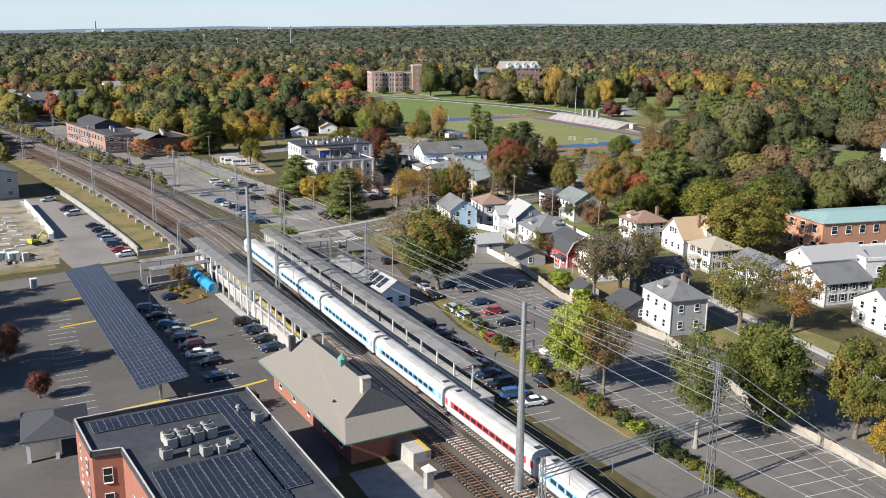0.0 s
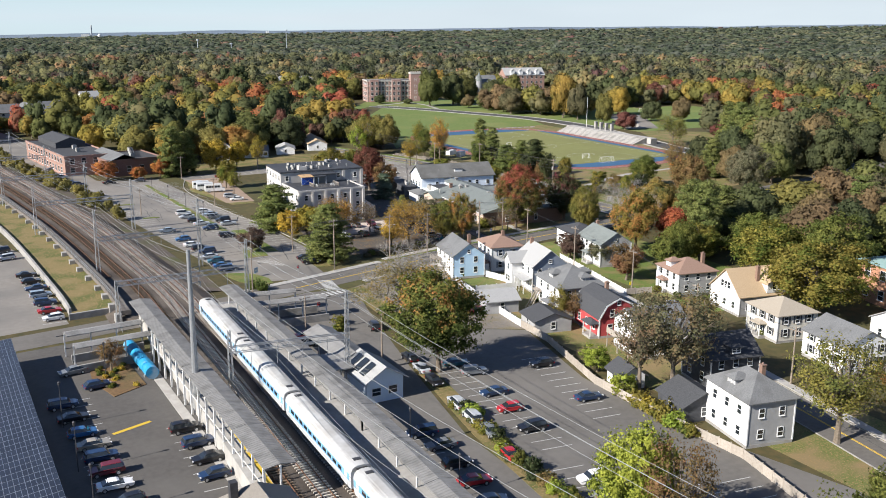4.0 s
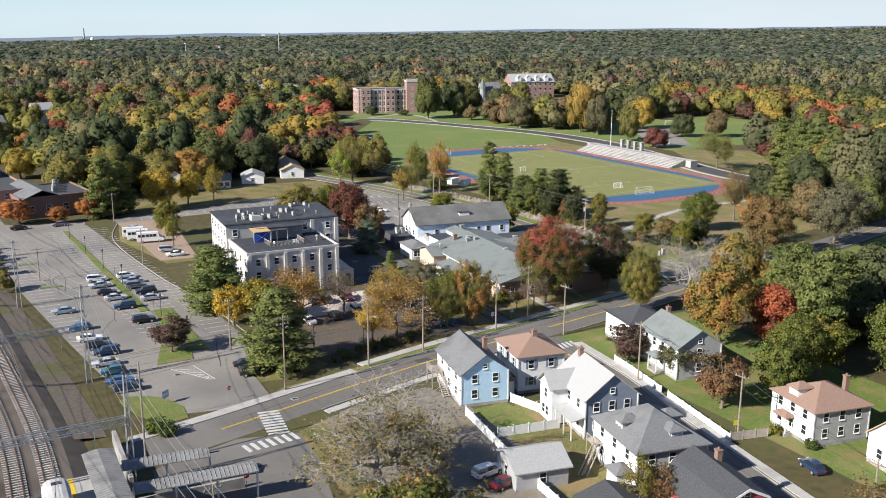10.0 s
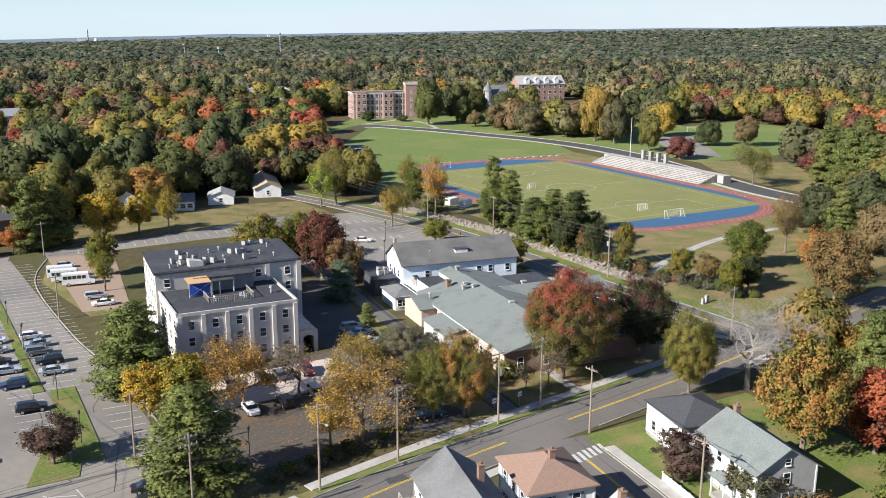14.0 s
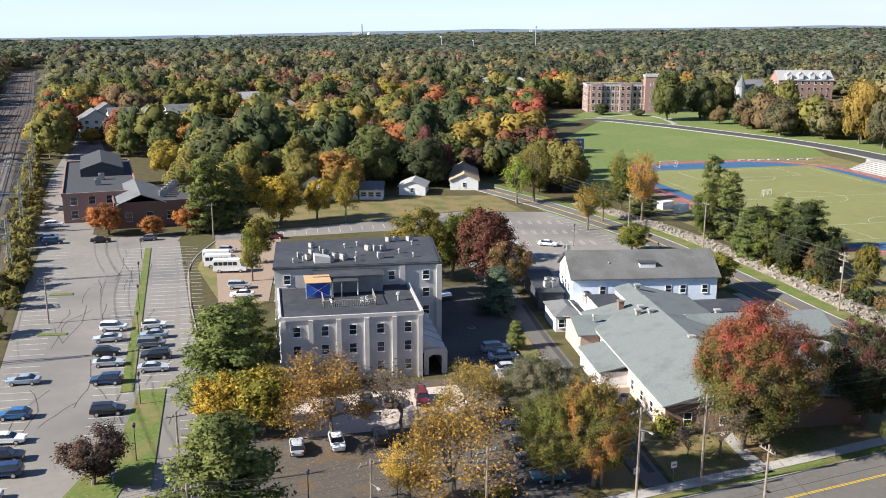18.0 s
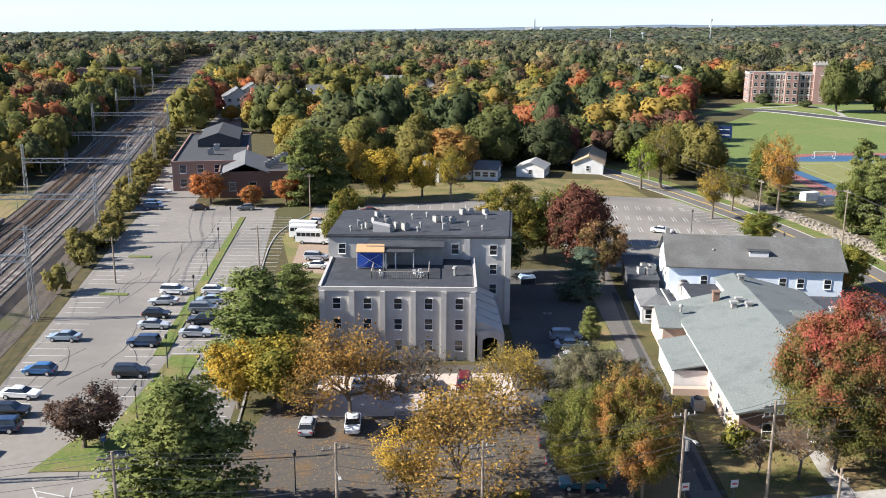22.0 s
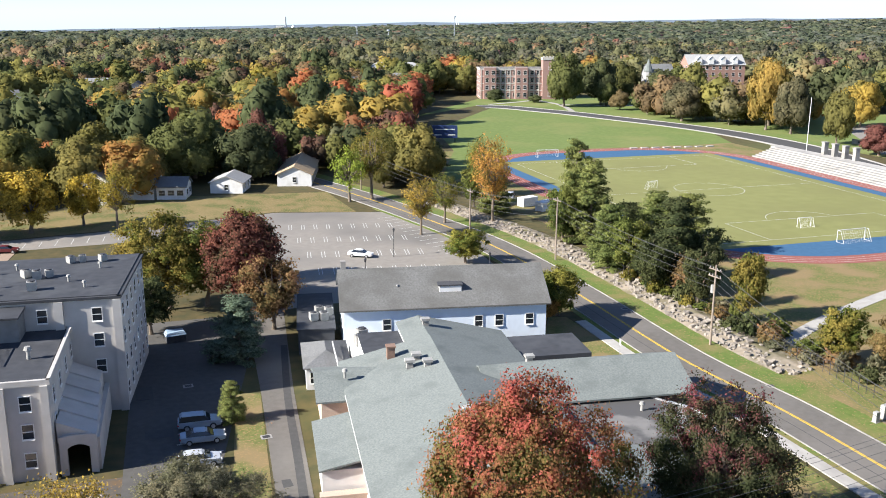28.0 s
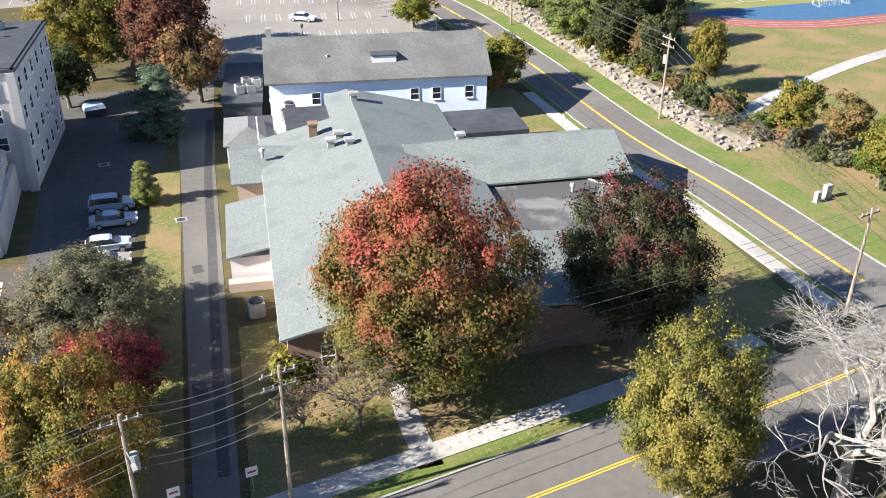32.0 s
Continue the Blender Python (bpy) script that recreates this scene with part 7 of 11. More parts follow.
# ---------------- woods: mid distance, tree by tree ----------------
def inside(x, y, poly):
    c = False
    n = len(poly)
    for i in range(n):
        (x1, y1), (x2, y2) = poly[i], poly[(i + 1) % n]
        if (y1 > y) != (y2 > y) and x < (x2 - x1) * (y - y1) / (y2 - y1) + x1:
            c = not c
    return c


CLEAR = [
    [(72, 380), (104, 396), (112, 404), (106, 420), (108, 520), (78, 545), (58, 640), (44, 640), (55, 500)],     # lane and mill
    [(66, 240), (112, 240), (118, 300), (125, 404), (72, 404), (66, 400)],
    [(112, 250), (225, 258), (232, 330), (214, 420), (204, 445), (160, 425), (112, 402)],
    [(140, 420), (205, 420), (212, 470), (150, 450)],
    [(226, 322), (352, 318), (362, 350), (384, 440), (380, 540), (365, 590), (420, 640), (430, 705), (300, 705), (262, 600), (226, 470)],
    [(80, 60), (210, 60), (205, 150), (185, 250), (80, 250)],
    [(195, 130), (260, 130), (260, 185), (205, 185)],
    [(-40, 60), (80, 60), (75, 330), (45, 400), (-40, 400)],
    [(225, 255), (300, 262), (318, 300), (300, 328), (225, 330)],
    [(395, 560), (460, 560), (480, 640), (400, 650)],
    [(200, 590), (245, 590), (245, 630), (200, 630)],
    [(80, 560), (125, 560), (135, 690), (75, 690)],
    [(290, 200), (345, 170), (420, 210), (400, 262), (300, 268)],
    [(222, 228), (262, 226), (330, 246), (385, 272), (372, 308), (300, 300), (225, 290)],                        # park lawn and drive east of the corner
    [(375, 425), (440, 405), (530, 480), (530, 560), (440, 560), (378, 500)],                                    # second playing field
    [(440, 600), (520, 585), (560, 740), (500, 775), (480, 735), (430, 690)],                                                # mansion
    [(420, 670), (462, 668), (478, 725), (440, 735)],
    [(352, 318), (400, 330), (420, 400), (384, 440), (366, 400)],
    [(204, 300), (234, 300), (234, 440), (200, 440)],
    [(50, 590), (110, 590), (112, 650), (50, 640)],
    [(-60, 715), (4, 715), (4, 775), (-60, 775)],
]
rng = np.random.default_rng(7)
KINDS = ["green"] * 10 + ["olive"] * 12 + ["brown"] * 4 + ["dark"] * 7 + ["greyleaf"] * 5 + ["gold"] * 4 + ["orange"] * 2 + ["maroon", "autumn", "autumn"]
FARLABEL = dict(green="green tree in the woods", olive="olive green tree in the woods", brown="brown tree in the woods", gold="golden tree in the woods", yellow="yellow tree in the woods",
                orange="orange maple in the woods", red="red maple in the woods", maroon="maroon maple in the woods", dark="dark evergreen tree in the woods", autumn="green and orange tree in the woods", greyleaf="grey-green tree in the woods")


def pick_leaf(x, y):
    """Neighbours share their colours: stands of dark wood, of olive oaks and of turning maples."""
    k = KINDS[int(rng.integers(0, len(KINDS)))]
    v, w = noise.noise(Vector((x * 0.016, y * 0.016, 3.1))), noise.noise(Vector((x * 0.009, y * 0.009, 8.7)))
    u = rng.random()
    if v > 0.16 and u < 0.62:
        k = ("orange", "gold", "red", "brown", "autumn", "orange", "maroon")[int(rng.integers(0, 7))]
    elif w > 0.12 and u < 0.6:
        k = ("dark", "green", "dark", "greyleaf")[int(rng.integers(0, 4))]
    elif w < -0.15 and u < 0.6:
        k = ("olive", "gold", "olive", "brown")[int(rng.integers(0, 4))]
    if x > 215 and y < 350 and rng.random() < 0.8:
        k = ("dark", "olive", "dark", "brown", "green", "greyleaf")[int(rng.integers(0, 6))]
    return k


placed = []
EYE0 = (150.0, 205.0)
HOMES = ((176, 775), (131, 718), (329, 862), (350, 866), (402, 1070), (241, 1160), (375, 1270), (34, 981), (-140, 984), (417, 1167), (150, 690), (86, 860), (290, 720), (250, 960), (480, 760), (540, 600), (60, 660))
placed += [(495, 712, 16.0), (482, 690, 14.0), (470, 668, 12.0), (440, 695, 13.0), (430, 672, 11.0)]
placed += [(x - 3, y - 14, 14.0) for x, y in HOMES] + [(x, y, 12.0) for x, y in HOMES]
# named colours seen from the walk
for leaf, x, y, h, r in (("red", 232, 560, 17, 8.0), ("orange", 205, 575, 17, 8.0), ("orange", 240, 545, 15, 8.0), ("orange", 60, 700, 15, 8), ("red", 118, 520, 12, 6), ("maroon", 185, 470, 15, 6.5), ("green", 165, 470, 17, 9.0),
                         ("olive", 150, 455, 15, 8.0), ("orange", 128, 470, 13, 6.0), ("yellow", 170, 560, 15, 7.0), ("green", 392, 650, 22, 11.0), ("dark", 410, 640, 18, 9.0), ("green", 372, 628, 12, 6), ("dark", 395, 545, 13, 7.0),
                         ("dark", 407, 538, 14, 7.0), ("olive", 385, 560, 10, 6.0), ("yellow", 432, 520, 20, 9.0), ("brown", 440, 470, 16, 8.0), ("dark", 425, 480, 14, 7), ("maroon", 398, 395, 11, 7.5), ("olive", 390, 360, 14, 12.0),
                         ("dark", 327, 665, 7, 5), ("dark", 345, 655, 4, 5)):
    placed.append((x, y, r))
    tree("far", leaf, x, y, h, r, FARLABEL[leaf])
for leaf, x, y, h, r in (("green", 162, 464, 19, 9.5), ("maroon", 184, 485, 19, 5.6), ("orange", 200, 531, 12, 5.9), ("red", 232, 609, 17, 8.6), ("autumn", 227, 655, 19, 9.4), ("yellow", 210, 700, 19, 8.1),
                         ("green", 142, 650, 18, 10), ("red", 126, 610, 13, 6.8), ("orange", 142, 558, 11, 4.4), ("olive", 129, 500, 14, 6.2), ("olive", 151, 494, 15, 5.8), ("green", 165, 679, 16, 9.6), ("brown", 179, 596, 15, 9.4),
                         ("red", 124, 1080, 17, 9), ("green", 156, 912, 20, 12), ("green", 307, 767, 16, 11), ("green", 350, 630, 29, 10.3), ("dark", 373, 636, 25, 10.6), ("greyleaf", 372, 558, 18, 9.4), ("brown", 369, 608, 10, 5.4),
                         ("gold", 388, 522, 32, 9), ("olive", 398, 534, 30, 9), ("greyleaf", 389, 508, 24, 8.1), ("olive", 386, 479, 20, 6.1), ("brown", 393, 552, 8, 4.1), ("greyleaf", 330, 300, 26, 12), ("olive", 352, 330, 22, 13),
                         ("brown", 351, 300, 26, 12), ("dark", 372, 318, 26, 12), ("olive", 106, 447, 17, 8.5), ("gold", 118, 440, 14, 7.5), ("olive", 140, 478, 17, 8.5), ("orange", 103, 546, 14, 8), ("yellow", 96, 500, 13, 7),
                         ("dark", 318, 312, 20, 9), ("dark", 340, 282, 24, 10), ("green", 310, 285, 18, 9), ("brown", 300, 296, 15, 7), ("maroon", 380, 452, 11, 7)):
    placed.append((x, y, r))
    tree("far", leaf, x, y, h, r, FARLABEL[leaf])
def near_road(x, y, lim):
    return min(abs(x - p[0]) + abs(y - p[1]) for p in ROADS) < lim


ROADS = ROAD_B[::3] + SCHOOL_RD[::3] + ROAD_A[::3]
tries, extra, woods = 0, [], {}
while len(placed) < 1700 and tries < 45000:
    tries += 1
    d = 60 + 600 * rng.random() ** 0.6
    a = rng.uniform(radians(-27), radians(62 if d > 430 else 105))
    x, y = EYE0[0] + d * math.sin(a), EYE0[1] - 40 + d * math.cos(a)
    if y < 440 and x < 215 or any(inside(x, y, p) for p in CLEAR) or -26 < x - rail_x(y) < 14:
        continue
    if near_road(x, y, 9):
        continue
    r = rng.uniform(4.8, 7.5) if rng.random() < 0.28 else rng.uniform(7.5, 12.0)
    if any((x - u) ** 2 + (y - v) ** 2 < (0.55 * (r + w)) ** 2 for u, v, w in placed):
        continue
    placed.append((x, y, r))
    k = pick_leaf(x, y)
    con = k == "dark" and rng.random() < 0.5
    h = min(20.0, 4.5 + r * rng.uniform(1.05, 1.75)) * (1.3 if con else 1.0)
    extra.append((d, x, y, h, r, k, con))
extra.sort()
for i, (d, x, y, h, r, k, con) in enumerate(extra[:190]):
    tree("con" if con and i < 60 else "far", "needle" if con else k, x, y, h, r * (0.7 if con else 1.0), FARLABEL[k], group="woodland trees")
for d, x, y, h, r, k, con in extra[190:]:
    woods.setdefault("needle" if con else k, []).append((x, y, r, h))
# scrub along the railway
for i in range(34):
    y = 448 + 6.0 * i
    x = rail_x(y) - rng.uniform(22, 26) - (i % 3) * 9
    woods.setdefault(("dark", "green", "dark", "olive", "dark", "orange", "dark", "green")[i % 8], []).append((x, y, rng.uniform(5, 8), rng.uniform(13, 20)))
scrub = []
for i in range(330):
    y = rng.uniform(330, 900)
    side = 1 if rng.random() < 0.6 else -1
    x = rail_x(y) + (rng.uniform(6, 11) if side > 0 else rng.uniform(-40, -20))
    if side < 0 and y < 400:
        continue
    scrub.append((x, y, rng.uniform(1.5, 3.2) * (1 if side > 0 else 1.6), rng.uniform(2.5, 6.0) * (1 if side > 0 else 1.7)))


# ---------------- woods: far off, one mesh of each colour ----------------
def far_crowns(name, leaf, spots, lobes, n, seed, label, size, leaves=FARLEAVES):
    """Many lobed crowns out of shared shapes, joined."""
    g = np.random.default_rng(seed)
    shapes = [lobed_crown(g, lobes + k % 3, n, size, ("oval", "round", "round")[k % 3], 0.02, 0.9) for k in range(9)]
    out = []
    for x, y, r, h in spots:
        a = g.uniform(0, 6.28)
        rot = np.array(((math.cos(a), -math.sin(a), 0), (math.sin(a), math.cos(a), 0), (0, 0, 1)))
        vs = fitted(shapes[int(g.integers(0, 9))], r, h)
        out.append(np.concatenate((vs[:, :3] @ rot.T + (x, y, ground_z(x, y)), vs[:, 3:] @ rot.T), 1))
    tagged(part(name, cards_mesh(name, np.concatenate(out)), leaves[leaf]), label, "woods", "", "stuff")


FARLABEL["needle"] = "dark pine tree in the woods"
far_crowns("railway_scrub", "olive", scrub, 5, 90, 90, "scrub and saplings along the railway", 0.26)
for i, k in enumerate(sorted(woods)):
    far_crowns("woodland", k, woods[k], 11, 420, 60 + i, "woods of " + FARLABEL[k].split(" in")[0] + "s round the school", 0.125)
trunks = Build()
for d, x, y, h, r, k, con in extra[190:]:
    trunks.tube((x, y, -0.1), (x, y, h * 0.45), 0.25, 0.16, 3, False)
solo("woodland_trunks", trunks, BARK, "grey-brown trunks of woodland trees", "woods", kind="stuff")
far, near_far = {}, {}
d = 640.0
while d < 4300:
    step = 12.5 + (d - 600) * 0.0105
    n = int(d * radians(90) / step)
    for i in range(n):
        if rng.random() < 0.05:
            continue
        a = radians(-27) + radians(88) * (i + rng.random()) / n
        dd = d + rng.uniform(-0.6, 0.6) * step
        x, y = EYE0[0] + dd * math.sin(a), EYE0[1] - 40 + dd * math.cos(a)
        if any(inside(x, y, p) for p in CLEAR) or -24 < x - rail_x(y) < 16:
            continue
        k = pick_leaf(x, y)
        if k in ("orange", "red", "gold", "yellow", "autumn", "maroon", "brown") and rng.random() < (0.88 if dd > 1150 else 0.55):
            k = ("green", "olive", "green", "greyleaf")[int(rng.integers(0, 4))]
        r = min(26.0, step * rng.uniform(0.55, 0.9))
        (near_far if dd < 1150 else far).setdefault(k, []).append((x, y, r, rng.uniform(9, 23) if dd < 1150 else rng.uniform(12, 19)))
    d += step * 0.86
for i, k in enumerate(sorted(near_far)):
    far_crowns("distant_trees", k, near_far[k], 7, 120, 100 + i, "woods of " + FARLABEL[k].split(" in")[0] + "s beyond the school", 0.19, MIDHAZE)
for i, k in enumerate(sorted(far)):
    far_crowns("distant_trees", k, far[k], 3, 16, 200 + i, "far woods of " + FARLABEL[k].split(" in")[0] + "s up to the horizon", 0.42, FARHAZE)

# a last line of hills behind the woods, haze painted in as blue
HILLS = mat("haze_blue_hills", (0.12, 0.155, 0.195), (0.145, 0.18, 0.22), 0.004, 0.95)
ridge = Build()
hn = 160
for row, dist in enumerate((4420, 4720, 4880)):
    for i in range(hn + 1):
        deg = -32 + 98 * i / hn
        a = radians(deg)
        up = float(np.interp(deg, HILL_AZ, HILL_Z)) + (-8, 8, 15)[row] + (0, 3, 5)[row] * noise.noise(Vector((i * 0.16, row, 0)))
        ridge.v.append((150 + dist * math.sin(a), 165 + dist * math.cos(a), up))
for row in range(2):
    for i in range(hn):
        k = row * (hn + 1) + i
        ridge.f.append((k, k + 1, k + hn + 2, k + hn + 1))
setting("backdrop", ridge, HILLS, "low wooded hills on the horizon, coloured blue for haze", True)

# ---------------- railway ----------------
def span(y0, y1):
    return [p for p in RAIL if y0 <= p[1] <= y1]


eb = Build()
n = len(RAIL)
profile = ((18.5, -0.3), (15.2, 1.15), (-2.8, 1.15), (-6.8, -0.3))      # offsets to the left of the way north, and heights
rows_ = [offset(RAIL, d) for d, _ in profile]
beside = offset(RAIL, 12.4), offset(RAIL, 12.3)          # held by the platform wall at the station
for k, (_, z) in enumerate(profile):
    eb.v += [(*(beside[k][i] if k < 2 and p[1] < 228 else p), z) for i, p in enumerate(rows_[k])]
for k in range(3):
    for i in range(n - 1):
        eb.f.append((k * n + i, (k + 1) * n + i, (k + 1) * n + i + 1, k * n + i + 1))
setting("railway_bed", eb, BALLAST, "brown ballast bed of a railway")
bank = Build()
seg = span(236, 420)
for d0, z0, d1, z1 in ((15.0, 1.3, 24.0, 0.9),):
    a, b_ = offset(seg, d0), offset(seg, d1)
    bank.v += [(*p, z0) for p in a] + [(*p, z1) for p in b_]
    m_ = len(seg)
    bank.f += [(i, i + 1, m_ + i + 1, m_ + i) for i in range(m_ - 1)]
setting("grass_bank", bank, DRYGRASS, "dry grass bank beside the railway")
bank2 = Build()
seg = span(240, 420)
a, b_ = offset(seg, -4.6), offset(seg, -9.2)
bank2.v += [(*p, 0.72) for p in a] + [(*p, 0.04) for p in b_]
bank2.f += [(i, len(seg) + i, len(seg) + i + 1, i + 1) for i in range(len(seg) - 1)]
setting("grass_bank", bank2, RAILDIRT, "bare and weedy strip between railway and car park")
rw = Build()
seg = span(238, 345)
ribbon(rw, offset(seg, 24.2), 0.25, -0.25, -0.2, 1.7)
setting("retaining_wall", rw, CONCRETE, "pale concrete retaining wall below a grass bank")

RAILPROF = ((0, 0), (0.07, 0), (0.07, 0.16))
TIEMESH = Build().box(0, 0, -0.12, 2.6, 0.26, 0.2).mesh("sleeper")


def track(off, y0, y1, y_near):
    o = thing("railway_track", 0, 0, 0, 0, "railway track with rusty rails on concrete sleepers", "railway track", "tracks")
    path = offset(RAIL, off)
    path = [p for p in path if y0 <= p[1] <= y1]
    for s in (-0.72, 0.72):
        part("rail", ribbon(Build(), path, s + 0.045, s - 0.045, RZ - 0.1, RZ + 0.08), RUSTRAIL, o)
    far_ties = Build()
    L = 0.0
    mat_ = TIE if off in (0.0, 4.1) else TIMBERTIE
    cnt = 0
    for p_, q_ in zip(path, path[1:]):
        d = math.dist(p_, q_)
        ang = math.degrees(math.atan2(q_[1] - p_[1], q_[0] - p_[0])) - 90
        t = (-L) % 0.75
        while t < d:
            x, y = p_[0] + (q_[0] - p_[0]) * t / d, p_[1] + (q_[1] - p_[1]) * t / d
            if y_near[0] < y < y_near[1] and cnt < 120:
                cnt += 1
                part("sleeper", TIEMESH, mat_, o, m=pose(x, y, RZ - 0.13, 0, 0, ang))
            elif y < 560:
                far_ties.box(x, y, RZ - 0.25, 2.6, 0.26, 0.2, ang)
            t += 0.75
        L += d
    tagged(part("sleeper_run", far_ties, mat_, o), kind="stuff")
    return o


track(0.0, -60, 1150, (225, 330))
track(4.1, -60, 1150, (70, 270))
track(8.2, -60, 1150, (70, 150))
track(12.3, 262, 1150, (262, 264))

# ---------------- train ----------------
CARSHELL = mat("brushed_white_train", (0.62, 0.64, 0.66), (0.70, 0.72, 0.74), 0.8, 0.35, metal=0.25)
CARROOF = mat("pale_train_roof", (0.43, 0.425, 0.41), (0.52, 0.515, 0.50), 0.6, 0.6, stain=(0.38, 0.365, 0.34), stain_scale=0.35, stain_lo=0.42, stain_hi=0.68)
STRIPEBLUE = mat("light_blue_stripe", (0.16, 0.40, 0.66), (0.20, 0.45, 0.70), 1.0, 0.4)
STRIPERED = mat("red_stripe", (0.58, 0.045, 0.045), (0.64, 0.06, 0.06), 1.0, 0.4)
RUBBER = mat("black_rubber", (0.025, 0.025, 0.026), (0.04, 0.04, 0.04), 3.0, 0.8)


def loft(b, prof, ys):
    """A closed cross-section (x, z) carried along y."""
    k = len(prof)
    for y, s in ys:
        b.v += [(x * s, y, 1.2 + (z - 1.2) * (0.6 + 0.4 * s)) for x, z in prof]
    for j in range(len(ys) - 1):
        for i in range(k):
            b.f.append((j * k + i, j * k + (i + 1) % k, (j + 1) * k + (i + 1) % k, (j + 1) * k + i))
    b.f += [tuple(range(k - 1, -1, -1)), tuple(range((len(ys) - 1) * k, len(ys) * k))]
    return b


def train_car(x, y, rot, L, stripe, word):
    o = thing("train_car", x, y, RZ + 0.1, rot, "white passenger train car with a " + word + " stripe", "train", "train cars")
    h = L / 2 - 0.45
    sides = [(-1.5, 0.9), (1.5, 0.9), (1.58, 1.6), (1.58, 3.2), (1.5, 3.3), (-1.5, 3.3), (-1.58, 3.2), (-1.58, 1.6)]
    part("body", loft(Build(), sides, [(-h, 0.95), (-h + 0.4, 1.0), (h - 0.4, 1.0), (h, 0.95)]), CARSHELL, o)
    rp = [(-1.52, 3.28), (1.52, 3.28), (1.42, 3.65), (1.1, 3.92), (0.5, 4.08), (-0.5, 4.08), (-1.1, 3.92), (-1.42, 3.65)]
    rf = part("roof", loft(Build(), rp, [(-h, 0.93), (-h + 0.5, 1.0), (h - 0.5, 1.0), (h, 0.93)]), CARROOF, o, smooth=False)
    for yy in (-h + 1.6, h - 1.6):
        part("roof_vent", Build().box(0, yy, 4.05, 1.0, 0.7, 0.12), DARKSTEEL, rf)
    for s in (-1, 1):
        part("stripe", Build().box(s * 1.6, 0, 1.95, 0.03, L - 1.6, 0.95), stripe, o)
        for k in range(11):
            part("pane", Build().box(s * 1.61, -h + 3.6 + k * (2 * h - 7.2) / 10, 2.15, 0.03, 1.35, 0.6), GLASS, o)
        for yy in (-h + 1.5, h - 1.5):
            part("door", Build().box(s * 1.61, yy, 1.05, 0.03, 0.9, 2.05), CARSHELL, o)
    part("underframe", Build().box(0, 0, 0.45, 2.4, L - 7, 0.5), DARKSTEEL, o)
    for yy in (-h + 3, h - 3):
        bg = Build().box(0, yy, 0.1, 2.3, 3.2, 0.6)
        for dy in (-1.1, 1.1):
            bg.tube((-1.0, yy + dy, 0.42), (1.0, yy + dy, 0.42), 0.42, 0.42, 10)
        part("bogie", bg, DARKSTEEL, o)
    for s in (-1, 1):
        part("gangway", Build().box(0, s * (h + 0.2), 1.0, 1.5, 0.42, 2.7), RUBBER, o)


edges = [35.5, 61.8, 87.6, 112.8, 138.5, 165.8, 193.4, 221.0]
for i in range(len(edges) - 1):
    a, b_ = edges[i], edges[i + 1]
    xa, xb = rail_x(a), rail_x(b_)
    train_car((xa + xb) / 2, (a + b_) / 2, -math.degrees(math.atan2(xb - xa, b_ - a)), b_ - a, STRIPERED if i in (2,) else STRIPEBLUE, "red" if i == 2 else "light blue")


# ---------------- platforms and canopies ----------------
def platform(d_edge, d_back, y0, y1, label):
    seg = span(y0, y1)
    setting("platform", ribbon(Build(), seg, d_edge, d_back, -0.2, RZ + 1.1), PAVING, label)
    s = -1 if d_edge < 0 else 1
    setting("tactile_strip", ribbon(Build(), seg, d_edge + s * 0.1, d_edge + s * 0.7, RZ, RZ + 1.12), YELLOWLINE, "yellow strip along the platform edge")


platform(-1.75, -7.6, 112, 226, "concrete platform beside the train")
platform(9.9, 12.6, 100, 228, "concrete platform on the station side")


def canopy(pts, half, z, label, ridged=True, pitch=6.0):
    """A ribbed metal roof on posts along a line of points."""
    o = thing("platform_canopy", 0, 0, 0, 0, label, "canopy")
    for p, q in zip(pts, pts[1:]):
        L = math.dist(p, q)
        ang = math.degrees(math.atan2(q[1] - p[1], q[0] - p[0])) - 90
        k = max(1, round(L / 15))
        for i in range(k):
            b = Build()
            c = ((p[0] + (q[0] - p[0]) * (i + 0.5) / k), (p[1] + (q[1] - p[1]) * (i + 0.5) / k))
            l = L / k - 0.12
            for s in (-1, 1):
                e = [(0, z), (s * half, z - 0.35), (s * half, z - 0.22), (0, z + 0.13)]
                vs = [(x, y, zz) for y in (-l / 2, l / 2) for x, zz in e]
                fs = [(0, 1, 2, 3), (7, 6, 5, 4), (1, 5, 6, 2), (0, 4, 5, 1), (3, 2, 6, 7), (4, 0, 3, 7)]
                b.add(vs, fs if s > 0 else [f[::-1] for f in fs])
                m_ = int(l / 0.55)
                for j in range(m_):
                    yy = -l / 2 + (j + 0.5) * l / m_
                    b.add([(0, yy - 0.05, z + 0.13), (s * half, yy - 0.05, z - 0.22), (s * half, yy + 0.05, z - 0.22), (0, yy + 0.05, z + 0.13),
                           (0, yy, z + 0.20), (s * half, yy, z - 0.15)], [(0, 1, 5, 4), (3, 4, 5, 2), (1, 2, 5), (3, 0, 4)])
            part("roof_panel", b, CORRUGATED, o, m=pose(c[0], c[1], 0, 0, 0, ang))
        m_ = int(L / pitch)
        for j in range(m_ + 1):
            t = j / max(1, m_)
            x, y = p[0] + (q[0] - p[0]) * t, p[1] + (q[1] - p[1]) * t
            part("post", Build().box(x, y, 0, 0.22, 0.22, z - 0.1), WHITEPAINT, o)
            part("bracket", Build().beam((x - half * 0.9, y, z - 0.42), (x + half * 0.9, y, z - 0.42), 0.12, 0.14), DARKSTEEL, o)
    return o


